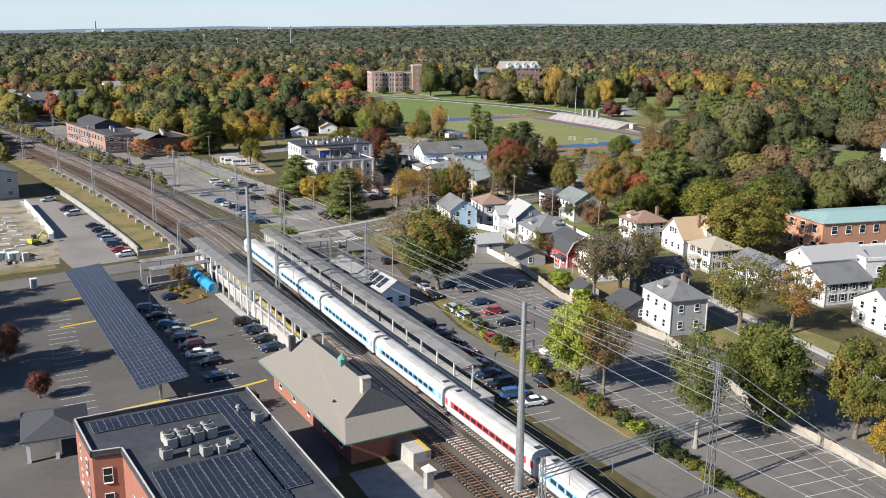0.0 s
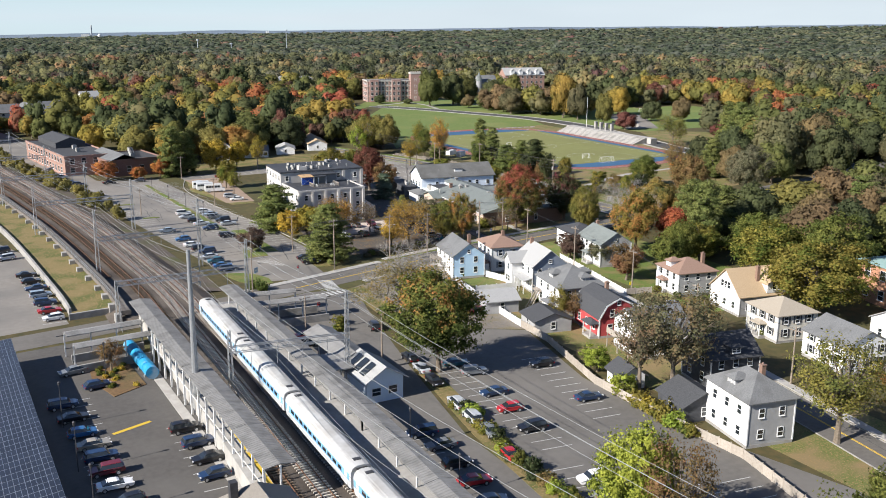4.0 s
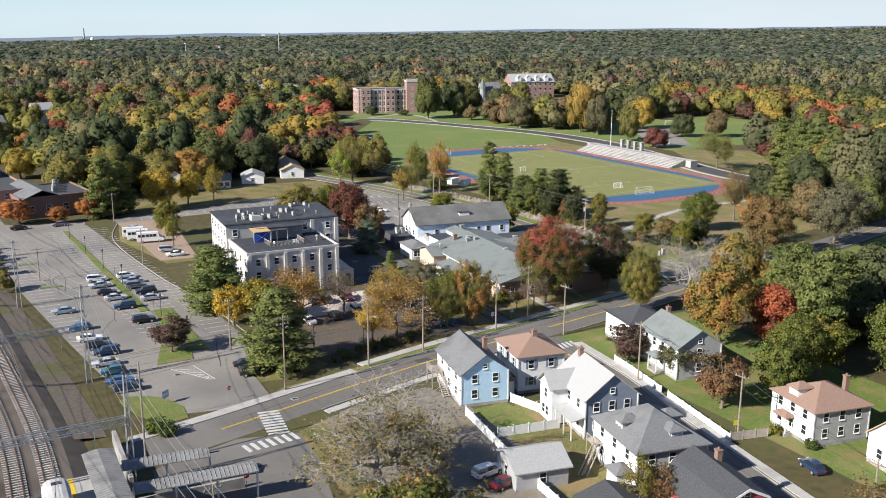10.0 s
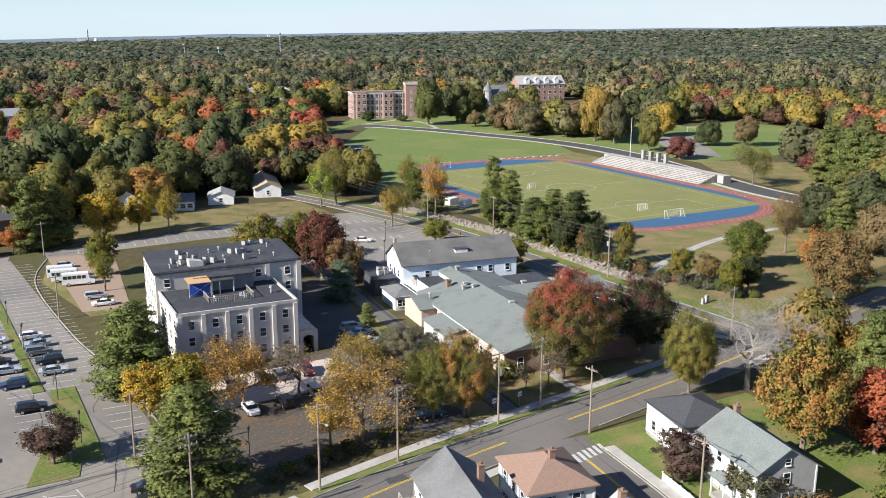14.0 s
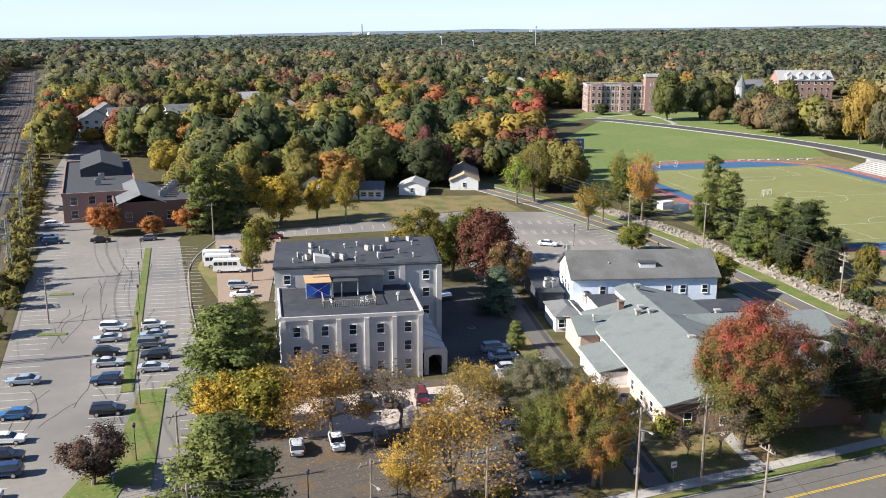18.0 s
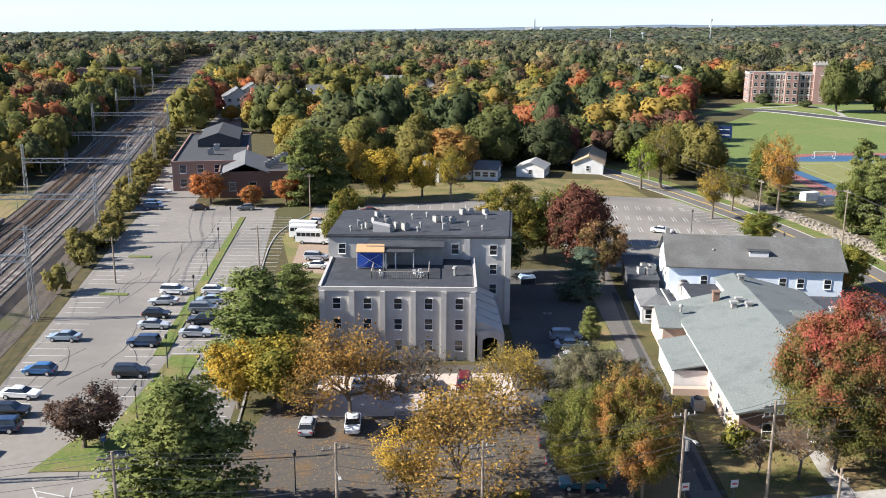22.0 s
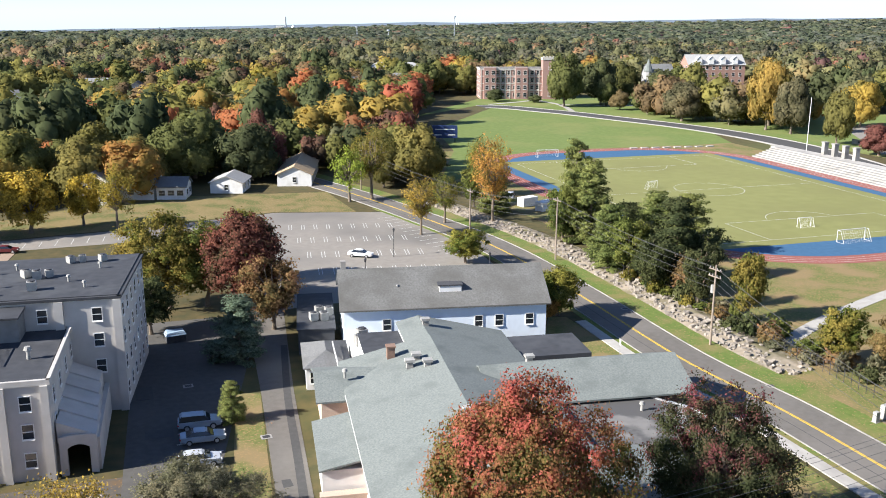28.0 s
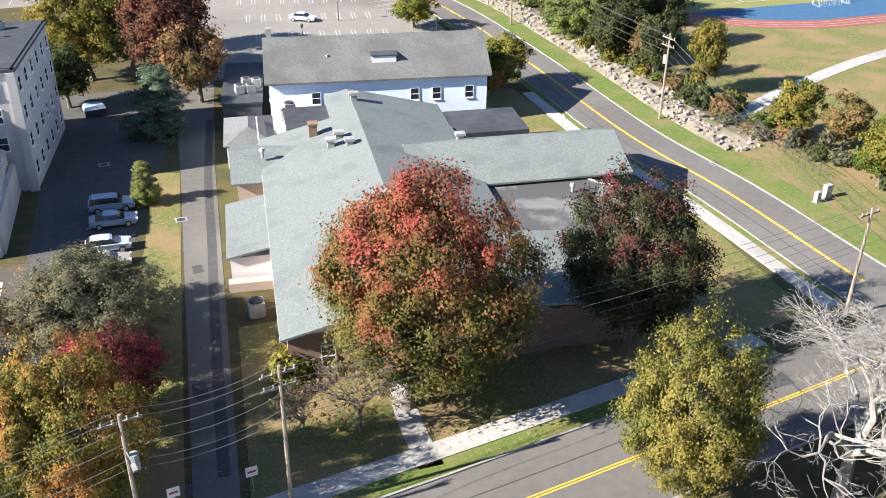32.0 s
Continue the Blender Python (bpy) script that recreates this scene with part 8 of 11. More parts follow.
canopy([(72.6, 116.5), (74.6, 154), (76.4, 224)], 1.9, 6.7, "long grey ribbed canopy over the platform beside a train")
wc = canopy([(57.8, 142), (57.8, 182), (58.0, 222.5)], 2.1, 6.7, "long grey ribbed canopy over the station platform")
for i in range(15):
    part("post", Build().box(55.95, 143 + i * 4.3, 0, 0.3, 0.3, 6.2), WHITEPAINT, wc)
part("rail", Build().beam((55.95, 143, 3.5), (55.95, 203.2, 3.5), 0.08, 0.12), WHITEPAINT, wc)
setting("pavement", Build().prism([(54.3, 142), (55.8, 142), (55.6, 204), (54.0, 204)], -0.1, 0.1), PAVING, "pale walkway beside a platform")
setting("bank_wall", Build().prism([(46.4, 236.2), (56.2, 236.8), (56.2, 237.4), (46.4, 236.8)], -0.2, 1.35), CONCRETE, "grey end wall of a grass bank")
for y, x0, x1 in ((214.0, 79, 94.2), (221.0, 79, 90)):
    canopy([(x0, y + 1.6), (x1, y)], 1.5, 4.6, "grey ribbed canopy over stairs to an underpass", pitch=4.5)
for y, x0, x1 in ((207.0, 43.0, 56.5), (214.6, 42.5, 56.5)):
    canopy([(x0, y - 0.4), (x1, y + 0.6)], 1.5, 4.6, "grey ribbed canopy over stairs to an underpass", pitch=4.5)
for x, y, w, d in ((49.5, 210.8, 13, 0.4), (49.5, 204.8, 13, 0.4), (86.5, 211.4, 14, 0.4), (86.5, 217.8, 14, 0.4)):
    setting("stair_wall", Build().box(x, y, 0, w, d, 1.5, -4 if x > 60 else 4), CONCRETE, "low concrete wall of a stairway")
setting("embankment_wall", Build().box(80.6, 231, 0, 0.6, 16, 2.2, -3), CONCRETE, "concrete wall where the street goes under the railway")
# fence and catwalk platform north of the station
cw = Build()
seg = span(228, 385)
ribbon(cw, seg, 13.6, 15.6, RZ + 0.2, RZ + 1.1)
setting("narrow_platform", cw, mat("stained_concrete", (0.13, 0.115, 0.10), (0.19, 0.17, 0.15), 1.2, 0.9, bump=0.3, bump_scale=14, stain=(0.085, 0.072, 0.06), stain_scale=0.2), "long narrow concrete platform on piers")
pr_ = thing("platform_railing", 0, 0, 0, 0, "steel railing along a narrow platform", "railing")
off_ = offset(seg, 15.5)
part("rail", Build().line([(*p, RZ + 2.2) for p in off_], 0.05), STEEL, pr_)
part("rail", Build().line([(*p, RZ + 1.7) for p in off_], 0.04), STEEL, pr_)
for p in off_[::1]:
    part("post", Build().box(p[0], p[1], RZ + 1.0, 0.08, 0.08, 1.25), STEEL, pr_)
for p in offset(seg, 15.9)[::3]:
    solo("platform_pier", Build().box(p[0] - 0.3, p[1], 0, 1.3, 1.6, RZ + 0.7), CONCRETE, "squat concrete pier under a narrow platform", "pier", "platform piers")

# ---------------- east shelter ----------------
es = thing("platform_building", 0, 0, 0, 0, "pale blue-white platform building with grey roofs and skylights", "building")
part("wall", body(Build(), 6.6, 9.0, 4.0, 2.0, "y", 85.0, 172.0), mat("pale_blue_panel", (0.55, 0.62, 0.68), (0.60, 0.67, 0.73), 1.0, 0.6), es)
part("roof", gable_roof(Build(), 6.6, 9.0, 4.0, 2.0, 0.7, 0.18, 85.0, 172.0), ROOFLIGHT, es)
for yy in (170.0, 172.4, 174.8):
    part("skylight", Build().add([(81.9, yy - 0.8, 4.25), (84.2, yy - 0.8, 5.75), (84.2, yy + 0.8, 5.75), (81.9, yy + 0.8, 4.25), (81.9, yy - 0.8, 4.45), (84.2, yy - 0.8, 5.95), (84.2, yy + 0.8, 5.95), (81.9, yy + 0.8, 4.45)],
                                 [(3, 2, 1, 0), (4, 5, 6, 7), (0, 1, 5, 4), (1, 2, 6, 5), (2, 3, 7, 6), (3, 0, 4, 7)]), GLASS, es)
for x in (83.4, 86.4):
    add_window(es, x, 167.46, 1.2, -90, (1.5, 1.4))
part("north_roof", gable_roof(Build(), 5.0, 16.5, 4.6, 1.0, 0.4, 0.16, 84.0, 185.2), CORRUGATED, es)
for yy in (178, 183, 188, 193):
    for x in (81.8, 86.2):
        part("post", Build().box(x, yy, 0, 0.2, 0.2, 4.6), WHITEPAINT, es)
part("link_roof", Build().box(79.4, 176.5, 4.7, 5.4, 8.0, 0.2, -3), CORRUGATED, es)

# ---------------- station house ----------------
st = thing("station_house", 51.9, 122.6, 0, 0, "old brick station house with a broad taupe hipped roof", "building")
part("wall", Build().box(0, 0, 0, 9.0, 31.0, 4.6), BRICKRED, st)
rb = Build()
ze, zr = 4.4, 9.2
A_, B_, C_, D_ = (-6.3, 17.8), (-6.3, -17.8), (6.3, -17.8), (6.3, 17.8)
r1, r2 = (0.4, 12.0), (0.4, -11.5)
g1, g2 = (-4.4, -13.2), (5.2, -13.2)
vs = [(*A_, ze), (*B_, ze), (*C_, ze), (*D_, ze), (*r1, zr), (*r2, zr), (*g1, 5.9), (*g2, 5.9)]
rb.add(vs, [(0, 1, 6, 5, 4), (3, 4, 5, 7, 2), (0, 4, 3), (1, 2, 7, 6), (0, 3, 2, 1)])
part("roof", rb, STATIONROOF, st, "broad taupe shingle roof")
part("gable", Build().add([(*g1, 5.92), (*g2, 5.92), (0.4, -11.6, 9.1)], [(0, 1, 2)]), ROOFDARK, st, "dark gable end")
part("eave", parapet(Build(), [A_, B_, C_, D_], ze - 0.2, 0.22, 0.16), mat("green_gutter", (0.10, 0.19, 0.16), (0.13, 0.22, 0.19), 2.0, 0.6), st)
ch = part("chimney", Build().box(-0.3, -11.2, 7.8, 1.3, 1.0, 2.6).box(-0.3, -11.2, 10.4, 1.5, 1.2, 0.2), mat("taupe_render", (0.40, 0.34, 0.29), (0.46, 0.40, 0.35), 2.0, 0.9), st)
part("chimney", Build().box(-2.2, 12.6, 7.0, 0.9, 0.9, 2.6), DARKSTEEL, st, "dark brick chimney")
cp = part("cupola", Build().box(0.3, -1.8, 9.0, 0.9, 0.9, 1.1), mat("verdigris", (0.10, 0.22, 0.19), (0.14, 0.27, 0.24), 2.0, 0.6), st)
part("cap", Build().tube((0.3, -1.8, 10.1), (0.3, -1.8, 10.9), 0.8, 0.05, 8), cp.material_slots[0].material, cp)
for yy in (-12, -6, 0, 6, 12):
    add_window(st, -4.53, yy, 1.2, 180, (1.0, 1.6))
for x, y in ((-3.4, -8.0), (2.6, -9.4)):
    part("skylight", Build().box(x, y, ze + (1 - abs(x - 0.4) / 6.5) * (zr - ze) - 0.1, 0.9, 0.9, 0.2, 45), GLASS, st)
setting("station_forecourt", Build().prism([(45, 88), (56.6, 88), (58.0, 105), (46, 105)], -0.2, 0.05), CONCRETE, "paved yard with children's play marks beside the station")
kiosk = thing("garden_pillar", 53.6, 96.4, 0.05, 0, "white pillar with a pyramid cap in a paved yard", "pillar")
part("shaft", Build().box(0, 0, 0, 1.0, 1.0, 2.6), CONCRETE, kiosk)
part("cap", Build().add([(-0.8, -0.8, 2.6), (0.8, -0.8, 2.6), (0.8, 0.8, 2.6), (-0.8, 0.8, 2.6), (0, 0, 3.4)], [(3, 2, 1, 0), (0, 1, 4), (1, 2, 4), (2, 3, 4), (3, 0, 4)]), WHITEPAINT, kiosk)
fy = thing("mesh_fence", 0, 0, 0, 0, "dark mesh fence between yard and tracks", "fence")
for i in range(14):
    y = 84 + i * 2
    part("post", Build().box(rail_x(y) - 9.6, y, 0.8, 0.06, 0.06, 2.0), DARKSTEEL, fy)
    part("mesh", Build().box(rail_x(y) - 9.6, y + 1, 1.2, 0.02, 1.96, 0.05).box(rail_x(y) - 9.6, y + 1, 2.6, 0.02, 1.96, 0.05).box(rail_x(y) - 9.6, y + 1, 1.9, 0.02, 1.96, 0.03), DARKSTEEL, fy)

# ---------------- solar car-park roof and brick block with panels ----------------
pvb = Build().box(0, 0, -0.02, 1.64, 1.02, 0.04)
PVK = len(pvb.f)
for i_ in range(2):
    for j_ in range(1):
        pvb.box(-0.405 + 0.81 * i_, 0, 0.0, 0.765, 0.965, 0.035)
PVFRAME = pvb.mesh("solar_panel")
PVFRAME.materials.append(ALU)
PVFRAME.materials.append(PVCELL)
PVFRAME.polygons.foreach_set("material_index", [0] * PVK + [1] * (len(PVFRAME.polygons) - PVK))
pc = thing("solar_canopy", 0, 0, 0, 0, "car-park canopy covered with dark blue solar panels", "solar canopy")
tilt = math.degrees(math.atan2(0.9, 7.6))
X0 = 25.9
for j in range(44):
    y = 138.6 + j * 1.755
    sh = (j / 43) * 0.2
    for i in range(6):
        u = (i + 0.5) / 6
        fr = part("solar_panel", PVFRAME, ALU, pc, m=pose(X0 + sh + u * 7.6, y, 4.0 + u * 0.9, 0, -tilt, 0) @ Matrix.Diagonal((0.766, 1.70, 1, 1)))
for y in (142, 154, 166, 178, 190, 202, 211):
    part("column", Build().box(29.9, y, 0, 0.4, 0.4, 4.2), STEEL, pc)
    part("girder", Build().beam((26.3, y, 3.82), (33.4, y, 4.66), 0.25, 0.35), STEEL, pc)
for x in (27.6, 29.9, 32.2):
    z = 3.86 + (x - 25.9) / 7.6 * 0.9
    part("purlin", Build().beam((x, 138.0, z), (x + 0.2, 214.6, z), 0.15, 0.2), STEEL, pc)
bk = thing("brick_block", 0, 0, 0, 0, "red brick block with a dark flat roof and solar panels", "building")
FOOT = [(14.1, 119.9), (14.4, 109.2), (17.8, 108.6), (18.4, 94.0), (18.6, 76.0), (36.2, 76.0), (37.0, 119.9)]
part("wall", Build().prism(FOOT, 0, 8.3), BRICKRED, bk)
part("roof", Build().prism(shrink(FOOT, 0.4), 8.3, 8.5), MEMBRANE, bk, "dark flat roof membrane")
part("parapet", parapet(Build(), FOOT, 8.2, 0.75, 0.4), MEMBRANE, bk)
part("coping", parapet(Build(), FOOT, 8.96, 0.06, 0.2), STONE, bk)
for z in (1.2, 4.6):
    for x, y, f in ((16.0, 108.85, -100), (14.2, 112.5, 180), (14.2, 117, 180), (18.1, 104, 180), (18.2, 99, 180), (18.4, 90, 180)):
        add_window(bk, x, y, z, f, (1.0, 2.0))
rowsets = [(16.4 + i * 1.75, 117.6 - j * 1.1) for i in range(9) for j in range(3 if i < 4 else 4)] + [(32.2 + i * 1.75, 117.8 - j * 1.1) for i in range(2) for j in range(26)] \
    + [(20.4 + i * 1.75, 100.2 - j * 1.1) for i in range(7) for j in range(12)]
for x, y in rowsets:
    fr = part("solar_panel", PVFRAME, ALU, bk, m=pose(x, y, 8.75, 8, 0, 0))
for i in range(4):
    for j in range(2):
        ac_unit(23.2 + i * 1.7, 106.6 + j * 1.6 + i * 0.2, 8.5, 8, 1.3)
for x, y, s in ((22.0, 104.0, 1.2), (26.4, 102.6, 1.2), (28.2, 102.4, 1.0), (29.8, 102.9, 1.2), (34.9, 108.8, 1.2)):
    ac_unit(x, y, 8.5, 8, s)
roof_vent(33.5, 112.6, 8.5, 1.4)
roof_vent(24.6, 103.2, 8.5, 1.2)

# ---------------- low pavilion with white portico, blue tank, planting bed ----------------
pv_ = thing("drive_in_pavilion", 13.0, 133.0, 0, -6, "low white pavilion with a grey hipped roof over a drive", "building")
part("roof", hip_roof(Build(), 8.0, 10.0, 3.4, 1.6, 0.5, 0.2), ROOFDARK, pv_)
part("fascia", parapet(Build(), [(-4.2, -5.2), (4.2, -5.2), (4.2, 5.2), (-4.2, 5.2)], 3.0, 0.4, 0.2), WHITEPAINT, pv_)
for x in (-3.6, 0, 3.6):
    for y in (-4.6, 4.6):
        part("column", Build().box(x, y, 0, 0.5, 0.5, 3.1), WHITEPAINT, pv_)
tk = thing("storage_tank", 53.6, 203.2, 0, 2, "long bright blue lying tank with strap bands", "tank")
for i in range(6):
    tb = Build()
    y0, y1 = -8.2 + i * 2.73, -8.2 + (i + 1) * 2.73
    tb.tube((0, y0, 1.35), (0, y1 - 0.15, 1.35), 1.15, 1.15, 16)
    tb.tube((0, y1 - 0.15, 1.35), (0, y1, 1.35), 1.0, 1.0, 16)
    part("section", tb, TANKBLUE, tk)
for y in (-6, -2, 2, 6):
    part("cradle", Build().box(0, y, 0, 1.9, 0.5, 0.5), CONCRETE, tk)
setting("planting_bed", Build().prism([(45.2, 206), (44.6, 199), (46.6, 190.5), (52.4, 193.5), (51.8, 206)], -0.1, 0.12), LITTER, "mulched planting bed with small shrubs")
for k in range(16):
    r_ = random.Random(k)
    tree(("shrub", 0), ("yellow", "olive", "green")[k % 3], r_.uniform(45.6, 51), r_.uniform(193.5, 205), 0.8, 0.6, "small garden shrub in mulch", None, "shrub", "shrub", "bedding shrubs")


# ---------------- overhead line: gantries and wires ----------------
def lattice_post(b, x, y, z0, z1, w0, w1):
    for sx in (-1, 1):
        for sy in (-1, 1):
            b.beam((x + sx * w0 / 2, y + sy * w0 / 2, z0), (x + sx * w1 / 2, y + sy * w1 / 2, z1), 0.09, 0.09)
    n = max(3, int((z1 - z0) / 1.3))
    for i in range(n):
        t0, t1 = i / n, (i + 1) / n
        wa, wb_ = w0 + (w1 - w0) * t0, w0 + (w1 - w0) * t1
        za, zb = z0 + (z1 - z0) * t0, z0 + (z1 - z0) * t1
        s = 1 if i % 2 else -1
        for f in (-1, 1):
            b.beam((x + s * wa / 2, y + f * wa / 2, za), (x - s * wb_ / 2, y + f * wb_ / 2, zb), 0.05, 0.05)
            b.beam((x + f * wa / 2, y + s * wa / 2, za), (x + f * wb_ / 2, y - s * wb_ / 2, zb), 0.05, 0.05)
    return b


def gantry(y, xl, xr, zb, top_l, top_r, skew=0.0):
    """A lattice beam across the tracks between two posts."""
    o = thing("catenary_gantry", 0, 0, 0, 0, "steel lattice gantry carrying overhead railway wires", "gantry", "gantries")
    yl, yr = y - skew / 2, y + skew / 2
    part("post", lattice_post(Build(), xl, yl, 0, top_l, 0.9, 0.35), STEEL, o)
    part("post", lattice_post(Build(), xr, yr, 0, top_r, 0.9, 0.35), STEEL, o)
    b = Build()
    for dy in (-0.35, 0.35):
        for z in (zb, zb + 1.0):
            b.beam((xl, yl + dy, z), (xr, yr + dy, z), 0.11, 0.11)
    n = max(6, int((xr - xl) / 1.25))
    for i in range(n):
        x0, x1 = xl + (xr - xl) * i / n, xl + (xr - xl) * (i + 1) / n
        y0, y1 = yl + (yr - yl) * i / n, yl + (yr - yl) * (i + 1) / n
        za, zc = (zb, zb + 1.0) if i % 2 else (zb + 1.0, zb)
        for dy in (-0.35, 0.35):
            b.beam((x0, y0 + dy, za), (x1, y1 + dy, zc), 0.06, 0.06)
        b.beam((x0, y0 - 0.35, zb + 1.0), (x1, y1 + 0.35, zb + 1.0), 0.05, 0.05)
    part("truss", b, STEEL, o)
    for k in range(4):
        x = xl + (xr - xl) * (k + 0.7) / 4.4
        part("hanger", Build().tube((x, y, zb), (x, y, zb - 2.6), 0.05, 0.05, 5), STEEL, o)
    for z in (top_r - 0.6, top_r - 2.2):
        part("insulator_arm", Build().beam((xr - 1.3, yr, z), (xr + 1.3, yr, z), 0.1, 0.1), STEEL, o)
    return o


GY = []
for y, xl, xr, zb, tl, tr, sk in ((77, 57.0, 85.0, 10.0, 12.5, 18.0, 1.5), (176, 62.4, 81.6, 9.2, 13.0, 17.5, -2.5), (224, 54.0, 80.5, 9.4, 10.6, 16.0, 0), (265.5, 57.4, 82.0, 9.4, 17.0, 17.5, 1.0), (318, 50, 76.5, 9.4, 15, 15, 0),
                                  (367, 46, 71.5, 9.4, 15, 14, 0), (415, 39, 65, 9.4, 14, 14, 0), (468, 31, 58, 9.4, 14, 14, 0), (525, 22, 49, 9.4, 14, 14, 0), (590, 12, 39, 9.4, 14, 14, 0), (660, 1, 28, 9.4, 14, 14, 0), (740, -10, 17, 9.4, 14, 14, 0)):
    gantry(y, xl, xr, zb, tl, tr, sk)
    GY.append((y, zb, xr, tr))


def wire(pts, r, material, label, sag=0.6, name="overhead_wire", group="railway wires"):
    line = []
    for p, q in zip(pts, pts[1:]):
        for i in range(8):
            t = i / 8
            line.append((p[0] + (q[0] - p[0]) * t, p[1] + (q[1] - p[1]) * t, p[2] + (q[2] - p[2]) * t - 4 * sag * t * (1 - t)))
    b = Build().line(line + [pts[-1]], r, 3)
    solo(name, b, material, label, "wire", group)


for off in (0, 4.1, 8.2):
    ys = [20] + [g[0] for g in GY]
    path = [(rail_x(y) - off, y) for y in ys]
    wire([(x, y, 7.0) for x, y in path], 0.022, CATWIRE, "contact wire over a railway track", 0.05)
    wire([(x, y, 8.6) for x, y in path], 0.022, CATWIRE, "messenger wire over a railway track", 1.1)
for k, (dz, dx) in enumerate(((-0.6, -1.2), (-0.6, 1.2), (-2.2, -1.2), (-2.2, 1.2))):
    wire([(84.5 + dx - 12, 15, 17 + dz)] + [(g[2] + dx, g[0], g[3] + dz) for g in GY[:8]], 0.028, CATWIRE, "power line along the railway", 1.2)


def big_pole(x, y, h):
    o = thing("steel_pole", x, y, 0, 0, "tall tapered galvanised steel transmission pole", "utility pole", "steel poles")
    part("shaft", Build().tube((0, 0, 0.3), (0, 0, h), 0.62, 0.28, 12), STEEL, o)
    part("base", Build().tube((0, 0, 0), (0, 0, 0.5), 0.8, 0.8, 12), DARKSTEEL, o)
    for z in (h - 0.6, h - 3.0, h - 5.4, h - 9.5):
        part("arm", Build().tube((0, 0, z), (1.6, 0.0, z + 0.25), 0.07, 0.05, 6), STEEL, o)
        part("insulator", Build().tube((1.6, 0, z + 0.25), (1.6, 0, z - 0.6), 0.09, 0.09, 6), MACHINE, o)


POLES28 = [(50.0, -10.0, 28), (55.6, 88.4, 27.0), (56.9, 178.2, 26.5), (60.0, 262, 17)]
big_pole(62.2, 88.2, 26.5)
big_pole(57.0, 178.2, 26.5)
for dz in (-0.6, -3.0, -5.4, -9.5):
    wire([(66.0, 10.0, 26.5 + dz), (63.8, 88.2, 26.0 + dz), (58.6, 178.2, 26.0 + dz), (59.0, 266.0, 17.5 + dz * 0.4), (48.0, 370, 15 + dz * 0.3)], 0.028, CATWIRE, "power line between steel poles", 1.6)

# ---------------- cars ----------------
PAINTS = {k: mat(k + "_car_paint", c, None, 1.0, 0.3, spec=0.5, coat=0.5) for k, c in dict(
    white=(0.72, 0.72, 0.71), silver=(0.42, 0.44, 0.46), grey=(0.15, 0.16, 0.17), black=(0.012, 0.012, 0.014), navy=(0.015, 0.035, 0.085), blue=(0.025, 0.11, 0.26), teal=(0.03, 0.12, 0.16), red=(0.36, 0.015, 0.02),
    maroon=(0.12, 0.015, 0.02), tan=(0.30, 0.27, 0.22), paleblue=(0.24, 0.30, 0.36)).items()}
HEADLIGHT = mat("headlight_plastic", (0.6, 0.6, 0.6), None, 2.0, 0.2)
TAILLIGHT = mat("tail_light_plastic", (0.35, 0.01, 0.01), None, 2.0, 0.3)


